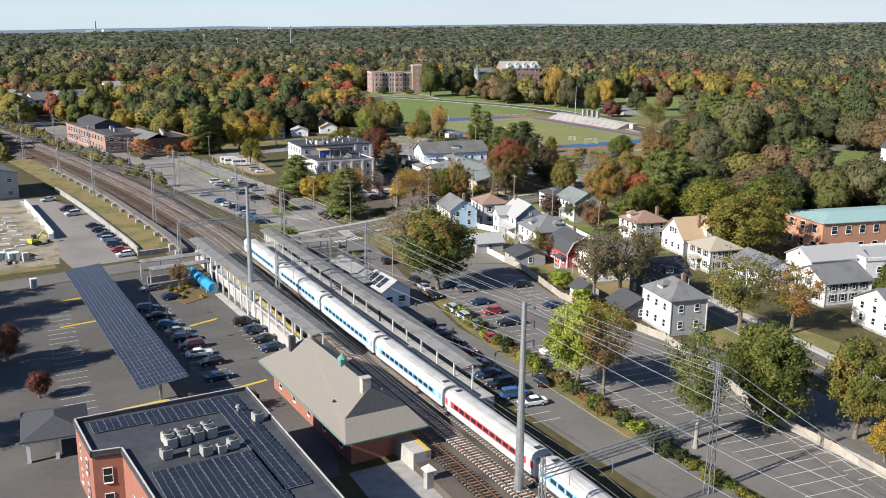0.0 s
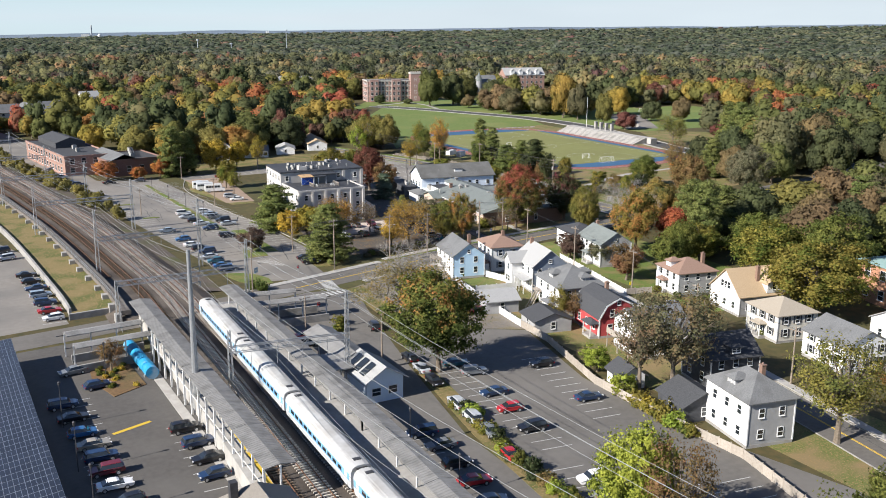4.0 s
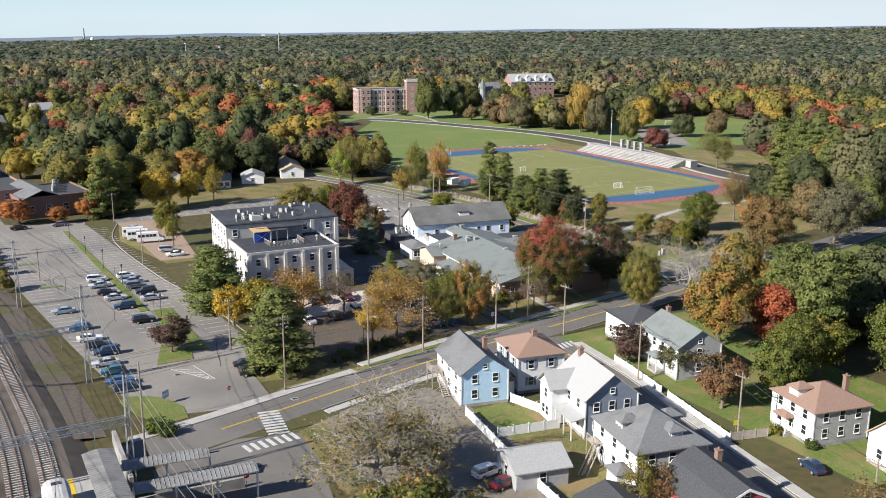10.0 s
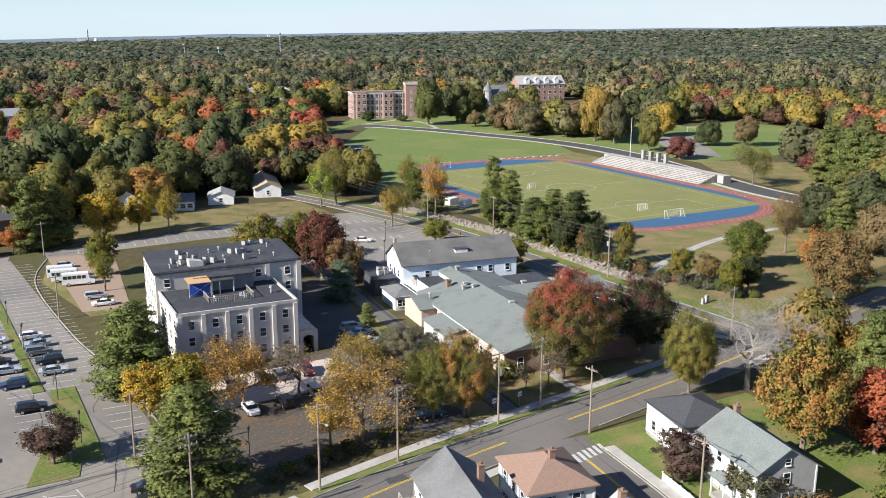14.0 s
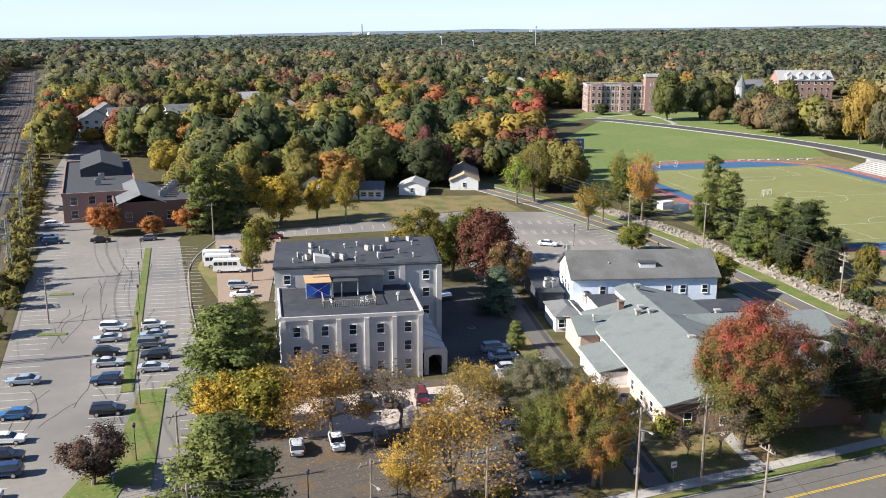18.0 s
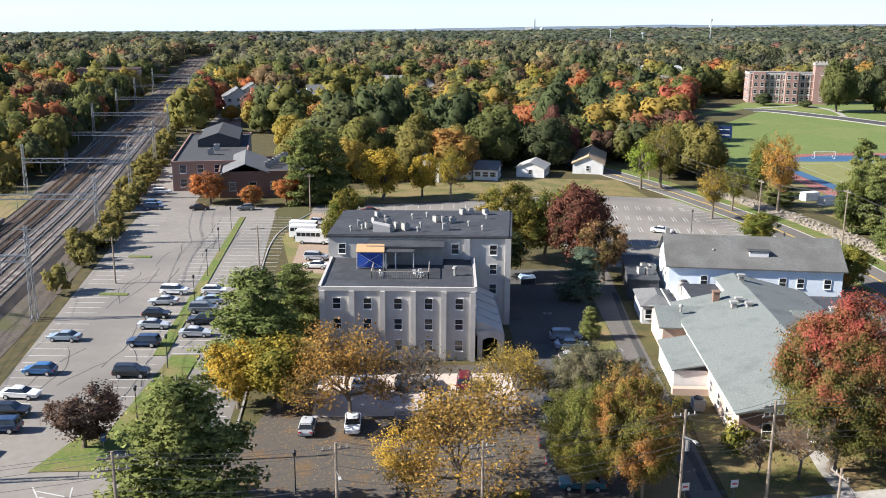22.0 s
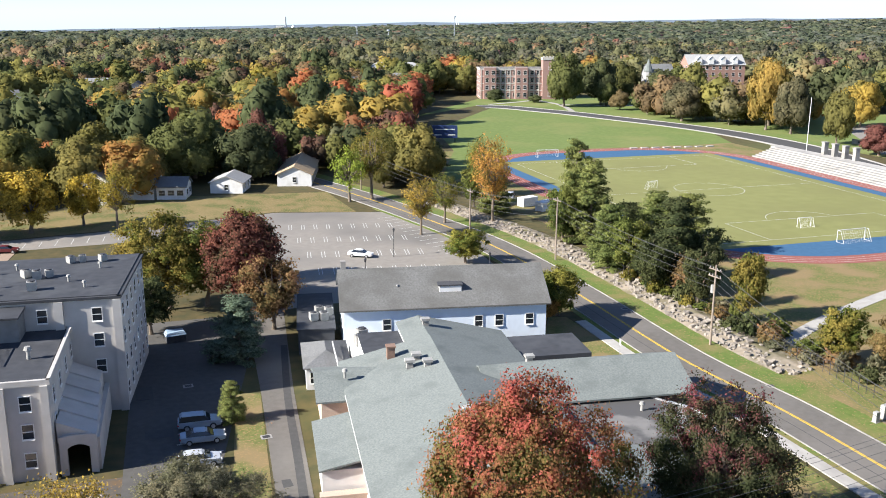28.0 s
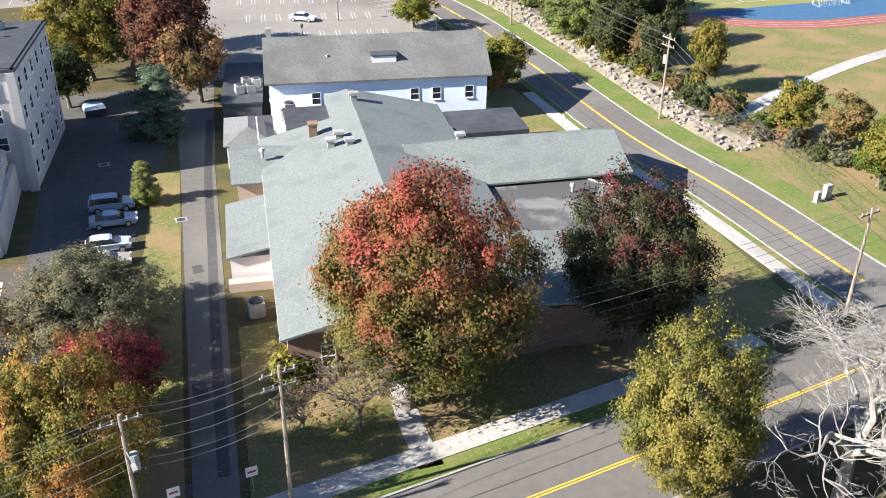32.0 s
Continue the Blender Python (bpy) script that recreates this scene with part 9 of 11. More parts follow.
def car_meshes(L, W, prof, cab, wheel_r, wx):
    """Body lofted from a side outline (x, z), rounded in plan at nose and tail and tucked in below; cabin glass and roof from another outline."""
    def dense(pr, step=0.28):
        out = []
        for (x0, z0), (x1, z1) in zip(pr, pr[1:] + pr[:1]):
            n = max(1, int(math.hypot(x1 - x0, z1 - z0) / step))
            out += [(x0 + (x1 - x0) * i / n, z0 + (z1 - z0) * i / n) for i in range(n)]
        return out

    def shell(pr, wide, inner=0.72):
        """Outline rings: a narrower flat one each side, then the full width."""
        b = Build()
        n = len(pr)
        zc = sum(z for _, z in pr) / n
        xc = sum(x for x, _ in pr) / n
        rows = [(-1.0, 1 - 0.10), (-inner - 0.22, 1.0), (inner + 0.22, 1.0), (1.0, 1 - 0.10)]
        for s_, k in rows:
            for x, z in pr:
                b.v.append((xc + (x - xc) * (1 - (1 - k) * 0.5), s_ * wide(x, z) / 2, zc + (z - zc) * k))
        for r_ in range(3):
            b.f += [(r_ * n + (i + 1) % n, r_ * n + i, (r_ + 1) * n + i, (r_ + 1) * n + (i + 1) % n) for i in range(n)]
        b.f += [tuple(range(n)), tuple(range(4 * n - 1, 3 * n - 1, -1))]
        return b
    def plan(x):
        e = max(0.0, (abs(x) / (L / 2) - 0.66) / 0.34)
        return W * (1 - 0.17 * min(1.0, e) ** 2)
    body_ = shell(dense(prof), lambda x, z: plan(x) * (0.93 + 0.07 * min(1.0, max(0.0, (z - 0.3) / 0.3)))).mesh("body")
    z0, top = cab[0][1], max(z for _, z in cab)
    tuck = lambda x, z: W * (0.92 - 0.20 * min(1.0, max(0.0, (z - z0) / (top - z0))))
    cabin = shell(dense(cab), tuck).mesh("glazing")
    (xa, za), (xb, zb) = cab[2], cab[3]
    w2 = W * 0.735 / 2
    rb = Build()
    for x, z, k in ((xa + 0.16, za - 0.06, 0.94), (xa - 0.1, za + 0.035, 1.0), ((xa + xb) / 2, (za + zb) / 2 + 0.055, 1.0), (xb + 0.1, zb + 0.03, 1.0), (xb - 0.14, zb - 0.07, 0.94)):
        rb.v += [(x, -w2 * k, z - 0.05), (x, -w2 * 0.8 * k, z), (x, w2 * 0.8 * k, z), (x, w2 * k, z - 0.05)]
    rb.f += [(4 * i + j + 1, 4 * i + j, 4 * i + j + 4, 4 * i + j + 5)[::-1] for i in range(4) for j in range(3)]
    roof = rb.mesh("roof")
    wb_ = Build().tube((0, -0.11, 0), (0, 0.11, 0), wheel_r, wheel_r, 14)
    k = len(wb_.f)
    tyre = wb_.tube((0, -0.12, 0), (0, 0.12, 0), wheel_r * 0.62, wheel_r * 0.62, 10).mesh("wheel")
    tyre.materials.append(RUBBER)
    tyre.materials.append(ALU)
    tyre.polygons.foreach_set("material_index", [0] * k + [1] * (len(tyre.polygons) - k))
    lamp = Build().box(0, 0, 0, 0.16, 0.36, 0.13).mesh("lamp")
    return dict(body=body_, cabin=cabin, roof=roof, tyre=tyre, lamp=lamp, L=L, W=W, r=wheel_r, wx=wx)


CARKINDS = dict(
    sedan=car_meshes(4.75, 1.82, [(-2.36, 0.35), (2.3, 0.3), (2.38, 0.55), (2.25, 0.78), (1.0, 0.95), (-1.55, 1.0), (-2.3, 0.95), (-2.38, 0.6)], [(-1.75, 0.96), (1.15, 0.93), (0.35, 1.40), (-0.95, 1.43)], 0.33, 1.42),
    suv=car_meshes(4.7, 1.9, [(-2.33, 0.4), (2.25, 0.36), (2.34, 0.65), (2.22, 0.95), (1.05, 1.1), (-2.28, 1.1), (-2.36, 0.7)], [(-2.2, 1.08), (1.2, 1.06), (0.55, 1.65), (-1.95, 1.70)], 0.37, 1.4),
    hatch=car_meshes(4.3, 1.8, [(-2.12, 0.36), (2.05, 0.32), (2.14, 0.6), (2.0, 0.85), (0.95, 1.0), (-2.05, 1.02), (-2.15, 0.65)], [(-2.0, 1.0), (1.1, 0.97), (0.35, 1.48), (-1.4, 1.52)], 0.34, 1.3))
CAR_PROTO = {}


def car(kind, colour, x, y, rot, z=0.03):
    if kind not in CAR_PROTO:
        k = CARKINDS[kind]
        o = thing("car", 0, 0, 0, 0, "", "car")
        part("body", k["body"], PAINTS["white"], o)
        part("glazing", k["cabin"], GLASS, o)
        part("roof", k["roof"], PAINTS["white"], o)
        for sx in (-1, 1):
            for sy in (-1, 1):
                w = part("wheel", k["tyre"], RUBBER, o, m=pose(sx * k["wx"], sy * (k["W"] / 2 - 0.1), k["r"]))
            for sy in (-0.55, 0.55):
                part("headlight" if sx > 0 else "tail_light", k["lamp"], HEADLIGHT if sx > 0 else TAILLIGHT, o, m=pose(sx * (k["L"] / 2 - 0.05), sy * 1.15, 0.68))
        CAR_PROTO[kind] = o
        c = o
        c.matrix_basis = pose(x, y, z, 0, 0, rot)
    else:
        c = copy_thing(CAR_PROTO[kind], pose(x, y, z, 0, 0, rot))
    word = dict(suv="sport utility vehicle", sedan="sedan", hatch="hatchback")[kind]
    tagged(c, f"{colour} {word} parked on asphalt", "car", "parked cars")
    for o in c.children:
        if o.name.startswith(("body", "roof")):
            o.material_slots[0].link = "OBJECT"
            o.material_slots[0].material = PAINTS[colour]
    return c


KS, CS = ("sedan", "suv", "hatch", "suv", "sedan"), ("black", "silver", "navy", "white", "grey", "blue", "black", "paleblue", "grey")


def row_of_cars(pts, rot, colours=None, seed=0):
    r_ = random.Random(seed)
    for i, (x, y) in enumerate(pts):
        car(KS[(i * 3 + seed) % 5], colours[i] if colours else CS[(i * 2 + seed) % 9], x, y, rot + r_.uniform(-3, 3) + (180 if r_.random() < 0.4 else 0))


row_of_cars([(94.7, 331.4), (94.3, 325.7), (94.8, 318.9), (95.6, 313.8), (96.1, 306.2), (97.5, 294.6)], -3, ["white", "silver", "black", "silver", "navy", "black"], 1)
row_of_cars([(101.4, 331.3), (101.7, 326.0), (101.6, 321.3), (102.6, 315.6), (102.6, 310.0)], -3, ["white", "paleblue", "grey", "black", "silver"], 2)
row_of_cars([(71.2, 421.2), (74.0, 401.5), (70.2, 444.0), (72.6, 406.0)], 5, ["white", "navy", "grey", "blue"], 3)
row_of_cars([(84.1, 308.8), (85.3, 295.9), (85.8, 288.1), (86.6, 282.7), (87.2, 278.6), (86.0, 272.8), (86.4, 268.0), (86.6, 262.6), (87.0, 258.8)], -4, ["paleblue", "blue", "white", "black", "navy", "silver", "teal", "blue", "navy"], 4)
row_of_cars([(107.9, 260.2), (107.5, 255.7)], -8, ["black", "black"], 5)
row_of_cars([(116.7, 353.0), (117.1, 347.0), (114.8, 384.2), (126.2, 395.8)], -8, ["silver", "white", "silver", "maroon"], 6)
row_of_cars([(100.7, 154.2), (102.0, 161.0), (99.6, 146.5), (104.0, 170.5), (103.2, 175.6), (116.8, 167.9), (114.6, 151.7), (97.5, 129.0), (96.8, 124.8)], -8, ["red", "navy", "black", "grey", "teal", "black", "navy", "white", "grey"], 7)
row_of_cars([(94.2, 159.9), (93.6, 154.3), (93.3, 148.6), (95.6, 170.0), (96.6, 176.4), (97.2, 182.0)], 85, ["silver", "silver", "grey", "black", "silver", "black"], 8)
car("sedan", "red", 91.6, 141.0, 80)
row_of_cars([(81.2, 125.3), (82.2, 130.6), (83.0, 136.4), (80.6, 120.4), (80.2, 115.9), (81.0, 111.8), (83.6, 142.0), (84.4, 148.0), (84.0, 153.0), (83.8, 198.5), (85.3, 202.6)], -8, ["navy", "grey", "red", "black", "blue", "white", "black", "grey", "navy", "silver", "red"], 9)
row_of_cars([(87.4, 118.5)], 70, ["black"], 10)
car("suv", "black", 99.3, 201.4, 75)
row_of_cars([(38.5, 189.7), (39.2, 183.8), (39.5, 177.4), (40.3, 172.5), (40.5, 167.9), (40.4, 163.3), (40.6, 158.6), (41.3, 153.4), (40.3, 146.1)], 0, ["navy", "black", "blue", "tan", "navy", "maroon", "white", "black", "navy"], 11)
row_of_cars([(44.8, 195.8), (42.3, 204.5)], 8, ["navy", "grey"], 12)
row_of_cars([(53.4, 171.7), (53.7, 166.0), (53.6, 160.4), (53.0, 155.2)], 2, ["black", "navy", "black", "navy"], 13)
row_of_cars([(42.6, 276.1), (42.9, 269.3), (43.2, 263.0), (43.4, 256.6), (43.5, 250.0), (43.6, 243.6), (43.6, 238.0)], 3, ["black", "black", "navy", "paleblue", "navy", "red", "white"], 14)
row_of_cars([(36.4, 323.0), (39.4, 304.6), (39.8, 295.9)], 10, ["silver", "black", "silver"], 15)
row_of_cars([(156.8, 306.5), (156.9, 302.8), (156.3, 297.4), (156.0, 294.2)], 0, ["paleblue", "paleblue", "silver", "tan"], 16)
row_of_cars([(121.9, 277.4), (127.0, 277.9), (132.7, 278.0), (138.2, 278.9)], 88, ["silver", "white", "black", "tan"], 17)
row_of_cars([(151.6, 281.4), (151.3, 277.6), (149.9, 271.6), (149.7, 267.4), (150.6, 263.0)], -4, ["black", "navy", "black", "grey", "teal"], 18)
row_of_cars([(132.8, 289.8), (135.8, 289.5), (127.4, 290.0), (140.6, 289.0)], 85, ["black", "grey", "silver", "maroon"], 19)
car("sedan", "white", 190.0, 373.9, -30)
car("hatch", "navy", 163.4, 183.4, 72)
car("sedan", "maroon", 172.8, 211.0, 70)
row_of_cars([(173.6, 213.6)], 70, ["maroon"], 20)
row_of_cars([(123.4, 204.2), (123.9, 200.6)], 10, ["white", "maroon"], 21)
row_of_cars([(238.0, 418.6), (239.6, 412.4)], 60, ["silver", "white"], 22)
row_of_cars([(86, 470), (87, 476), (85, 400.8), (96, 400.4)], 5, ["silver", "grey", "black", "grey"], 23)


def minibus(x, y, rot):
    o = thing("minibus", x, y, 0.03, rot, "white minibus with a dark window band", "bus", "minibuses")
    b = Build().add([(-3.6, -1.1, 0.5), (3.4, -1.1, 0.5), (3.4, -1.1, 1.4), (2.4, -1.1, 1.6), (2.1, -1.1, 2.9), (-3.6, -1.1, 2.95), (-3.6, 1.1, 0.5), (3.4, 1.1, 0.5), (3.4, 1.1, 1.4), (2.4, 1.1, 1.6), (2.1, 1.1, 2.9), (-3.6, 1.1, 2.95)],
                    [(0, 1, 2, 3, 4, 5), (11, 10, 9, 8, 7, 6), (0, 6, 7, 1), (1, 7, 8, 2), (2, 8, 9, 3), (3, 9, 10, 4), (4, 10, 11, 5), (5, 11, 6, 0)])
    part("body", b, PAINTS["white"], o)
    for s in (-1, 1):
        for k in range(5):
            part("window", Build().box(-2.9 + k * 1.0, s * 1.11, 1.75, 0.85, 0.03, 0.75), GLASS, o)
    part("windscreen", Build().beam((2.42, 0, 1.7), (2.16, 0, 2.75), 1.9, 0.06), GLASS, o)
    for sx in (-2.2, 2.2):
        for sy in (-1, 1):
            w = part("wheel", Build().tube((sx, sy * 0.85, 0.42), (sx, sy * 1.1, 0.42), 0.42, 0.42, 14), RUBBER, o)
            part("rim", Build().tube((sx, sy * 1.05, 0.42), (sx, sy * 1.12, 0.42), 0.24, 0.24, 10), ALU, w)


minibus(113.4, 370.8, -8)
minibus(115.2, 366.2, -8)
minibus(113.0, 374.6, -8)

# ---------------- bay lines ----------------
bays = Build()


def bay_row(x0, y0, x1, y1, n, dx, dy):
    for i in range(n + 1):
        x, y = x0 + (x1 - x0) * i / n, y0 + (y1 - y0) * i / n
        ribbon(bays, [(x - dx / 2, y - dy / 2), (x + dx / 2, y + dy / 2)], 0.06, -0.06, 0.0, 0.028)


bay_row(94.0, 392, 97.6, 288, 38, 5.0, -0.3)
bay_row(101.0, 392, 103.2, 300, 34, 5.0, -0.3)
bay_row(76.6, 392, 87.0, 262, 48, 5.2, -0.3)
bay_row(105.5, 392, 109.5, 300, 34, 4.6, -0.3)
bay_row(109.5, 290, 110.0, 268, 8, 4.6, -0.3)
bay_row(101.0, 176, 99.5, 140, 13, 5.0, -0.7)
bay_row(118.0, 172, 113.0, 145, 10, 5.0, -0.7)
bay_row(97.0, 134, 92.5, 96, 14, 4.8, -0.7)
bay_row(106.0, 122, 100.0, 70, 19, 10.0, -1.4)
bay_row(115.0, 120, 107.5, 70, 19, 4.6, -0.7)
bay_row(82.4, 155, 79.6, 106, 18, 4.8, -0.4)
bay_row(40.5, 192, 40.5, 142, 18, 5.0, 0)
bay_row(53.4, 174, 53.0, 152, 8, 4.8, 0)
bay_row(22.0, 200, 18.0, 144, 20, 5.0, 0)
bay_row(43, 280, 43.6, 236, 16, 4.8, 0)
bay_row(152.6, 284, 150.8, 262, 8, 4.6, -0.2)
bay_row(157.0, 308, 155.8, 292, 6, 4.8, -0.1)
for y in (366, 378, 390, 402):
    for dx in (-0.3, 0.3):
        bay_row(181 + dx, y, 202 + dx, y - 3.5, 8, 0.6, 4.4)
bay_row(208, 372, 203, 406, 12, 4.2, 1.2)
bay_row(120, 399.5, 164, 405, 15, 0.3, 4.4)
tagged(setting("bay_lines", bays, WHITELINE, "worn white parking bay lines"), kind="stuff")
stripes = Build()
for i in range(9):
    x = 99.5 + i * 1.15
    ribbon(stripes, [(101.6 + i * 0.15 - 0.0, 231.2 + i * 1.02), (104.8 + i * 0.15, 230.6 + i * 1.02)], 0.28, -0.28, 0.0, 0.055)
for i in range(7):
    ribbon(stripes, [(97.2 + i * 1.25, 229.4 + i * 0.12), (97.6 + i * 1.25, 226.8 + i * 0.12)], 0.3, -0.3, 0.0, 0.055)
for i in range(7):
    ribbon(stripes, [(160.6 + i * 1.05, 241.6 + i * 0.2), (160.2 + i * 1.05, 239.2 + i * 0.2)], 0.26, -0.26, 0.0, 0.055)
for k in range(6):
    ribbon(stripes, [(96.2 + k * 0.75, 264.6 - k * 1.2), (99.4 + k * 0.3, 263.4 - k * 1.2)], 0.07, -0.07, 0.0, 0.03)
ribbon(stripes, [(95.6, 265.4), (100.4, 257.2)], 0.07, -0.07, 0.0, 0.03)
ribbon(stripes, [(99.6, 265.2), (101.2, 257.0)], 0.07, -0.07, 0.0, 0.03)
setting("crosswalk", stripes, WHITELINE, "white zebra crossing bars")
yw = Build()
for a_, b_ in (((22, 205), (30, 206)), ((43.6, 176), (49.6, 178)), ((23, 141), (31, 141.6)), ((42.5, 141), (47.5, 142)), ((21, 187), (28, 188))):
    ribbon(yw, [a_, b_], 0.35, -0.35, 0.0, 0.03)
setting("yellow_marks", yw, YELLOWLINE, "yellow painted car-park marks")
# traffic islands
for pts in ([(99.2, 274.5), (104.6, 271.8), (104.8, 302), (101.0, 302)], [(98.4, 302), (100.2, 302), (97.2, 392), (95.9, 392)],
            [(94.0, 268.5), (100.5, 268.5), (102.2, 276), (97.2, 279)], [(80.2, 356), (84.6, 355.4), (84.6, 356.8), (80.2, 357.2)], [(82.2, 331), (87, 330.6), (87, 331.8), (82.2, 332.2)]):
    setting("traffic_island", Build().prism(pts, -0.1, 0.13 if pts[0][0] != 94.0 else 0.10), FRESHGRASS, "narrow kerbed grass island in a car park")
setting("kerb", ribbon(Build(), smooth_path([(109, 262), (113.5, 268), (112.5, 300), (108.5, 330), (106.5, 372), (112, 396)]), 0.12, -0.12, -0.1, 0.15), CONCRETE, "pale concrete kerb")
setting("verge", Build().prism([(113.5, 340), (121, 340), (124, 392), (112, 394), (108, 372)], -0.1, 0.05), GRASS, "grass strip beside parked buses")
flat("yard", [(112.5, 344), (122, 343), (128, 396), (112, 396)], 0.06, mat("brown_gravel", (0.26, 0.19, 0.14), (0.32, 0.24, 0.18), 2.0, 0.95), "brown gravel bus yard")
flat("lawn", [(112, 405), (150, 411), (180, 419), (198, 414), (196, 440), (150, 445), (112, 420)], 0.02, DRYGRASS, "dry grass field with fallen leaves")


# ---------------- poles and lamps ----------------
def utility_pole(x, y, h, rot, arms=1, box=False, lamp=False, leader=False, steel=False):
    o = thing("utility_pole", x, y, 0, rot, "weathered wooden utility pole with crossarm" if not steel else "grey steel utility pole with crossarm", "utility pole", "utility poles")
    part("pole", Build().tube((0, 0, -0.2), (0, 0, h), 0.17, 0.11, 8), STEEL if steel else POLEWOOD, o)
    for k in range(arms):
        a = part("crossarm", Build().box(0, 0.12, h - 0.7 - k * 1.0, 2.4, 0.11, 0.13), POLEWOOD, o)
        for xx in (-1.0, -0.4, 0.4, 1.0):
            part("insulator", Build().tube((xx, 0.12, h - 0.57 - k), (xx, 0.12, h - 0.32 - k), 0.06, 0.05, 6), MACHINE, a)
    if box:
        part("transformer", Build().tube((0.35, 0, h - 4.0), (0.35, 0, h - 2.9), 0.28, 0.28, 10), MACHINE, o)
    if lamp:
        l_ = part("lamp_arm", Build().tube((0, 0, h - 2.6), (0, -1.8, h - 2.2), 0.04, 0.03, 5), STEEL, o)
        part("lamp_head", Build().box(0, -2.0, h - 2.3, 0.25, 0.6, 0.14), MACHINE, l_)
    return o


STREET = [(75, 243, 12), (110, 246.3, 13.2), (127, 249.6, 12), (139.4, 251.9, 10.8), (158, 255.4, 11.8), (167.0, 257.2, 11.8), (217.2, 265.8, 10.6)]
for i, (x, y, h) in enumerate(STREET[1:]):
    utility_pole(x, y, h, 12, 1 if i % 2 else 2, i in (3,), i in (1, 3))
SIDE = [(168.2, 246.4, 10.5), (164.6, 220.5, 10.8), (162.0, 195.6, 10.5), (154.5, 168, 10.5), (149.5, 140, 10.5)]
for x, y, h in SIDE:
    utility_pole(x, y, h, 100, 1)
BST = [(226.0, 313, 11.5), (224.2, 361, 12), (214.4, 381.4, 10.5), (205, 440, 11)]
for i, (x, y, h) in enumerate(BST):
    utility_pole(x, y, h, 100, 2 if i == 0 else 1, i == 0)
utility_pole(156.0, 260.6, 8.5, 12, 1)
for x, y, h in ((108, 270, 10), (107.6, 341, 9.6), (83, 338, 8.4), (112, 410, 9), (83.4, 229.5, 15.5), (111.6, 399, 9), (92, 183, 11), (86, 205, 8)):
    utility_pole(x, y, h, 10, 1 if h < 15 else 0)


def street_wires(pts, zs, label="cable between street poles"):
    for dz, off in zs:
        wire([(x + off * 0.2, y + off, h + dz) for x, y, h in pts], 0.022, WIRE, label, 0.7, "street_cable", "street cables")


street_wires(STREET, ((-0.4, -1.0), (-0.4, 1.0), (-0.4, 0.3), (-2.2, 0.2), (-3.4, 0.2), (-4.0, 0.2)))
street_wires(SIDE, ((-0.4, 0.3), (-0.4, -0.4), (-2.2, 0.1)))
street_wires([(217.2, 265.8, 10.6)] + BST, ((-0.4, -0.4), (-0.4, 0.6), (-1.4, 0.4), (-2.4, 0.1), (-3.4, 0.1)))


def lamp_post(x, y, h):
    o = thing("lamp_post", x, y, 0, 0, "slim dark car-park lamp post", "lamp post", "lamp posts")
    part("pole", Build().tube((0, 0, 0), (0, 0, h), 0.08, 0.05, 6), DARKSTEEL, o)
    part("lamp_head", Build().tube((0, 0, h - 0.05), (0, 0, h + 0.4), 0.16, 0.22, 8).tube((0, 0, h + 0.4), (0, 0, h + 0.6), 0.26, 0.06, 8), DARKSTEEL, o)


for x, y, h in ((99.4, 325, 4.6), (98.2, 342, 4.6), (97.0, 360, 4.4), (101.6, 297, 4.4), (102.4, 279, 4.6), (96, 380, 4.4), (122.0, 263.0, 4.2), (132, 262.4, 4.2), (47.0, 200, 6), (36.9, 152, 7), (37.1, 166, 7), (37.4, 182, 7),
                (78.4, 119, 6.5), (79.2, 134, 6.0), (80.4, 150, 6.0), (196, 372, 5), (186, 352, 5), (207, 350, 5)):
    lamp_post(x, y, h)


# ---------------- fences ----------------
PICKET = Build().box(0, 0, 0.08, 2.3, 0.05, 1.5).mesh("panel")
FPOST = Build().box(0, 0, 0, 0.13, 0.13, 1.7).box(0, 0, 1.7, 0.17, 0.17, 0.06).mesh("post")


def fence(pts, material, label, h=1.0, step=2.4):
    o = thing("fence", 0, 0, 0, 0, label, "fence")
    for p, q in zip(pts, pts[1:]):
        L = math.dist(p, q)
        k = max(1, round(L / step))
        ang = math.degrees(math.atan2(q[1] - p[1], q[0] - p[0]))
        for i in range(k + 1):
            t = i / k
            x, y = p[0] + (q[0] - p[0]) * t, p[1] + (q[1] - p[1]) * t
            part("post", FPOST, material, o, m=pose(x, y, 0, 0, 0, ang) @ Matrix.Diagonal((1, 1, h, 1)))
            if i < k:
                t = (i + 0.5) / k
                part("panel", PICKET, material, o, m=pose(p[0] + (q[0] - p[0]) * t, p[1] + (q[1] - p[1]) * t, 0, 0, 0, ang) @ Matrix.Diagonal((L / k / 2.4, 1, h, 1)))


fence([(131.0, 222.5), (130.2, 217), (127.3, 199.5), (126.0, 188)], WHITEPAINT, "white board fence behind houses")
fence([(131.0, 213.4), (141, 211.6)], WHITEPAINT, "white board fence behind houses")
fence([(140.2, 223.6), (143.0, 213.2)], WHITEPAINT, "white board fence beside a house")
fence([(126.0, 188), (125.4, 178), (119.8, 156.5), (119.6, 142)], TIMBERFENCE, "weathered timber fence beside a car park")
fence([(167.4, 230.0), (166.4, 224), (164.4, 214.5)], WHITEPAINT, "white picket fence along a pavement", 0.75)
fence([(164.0, 212.5), (162.6, 206), (160.4, 195.5)], WHITEPAINT, "white picket fence along a pavement", 0.75)
fence([(160.4, 195.5), (166.5, 193.9)], TIMBERFENCE, "grey timber fence between gardens", 0.9)
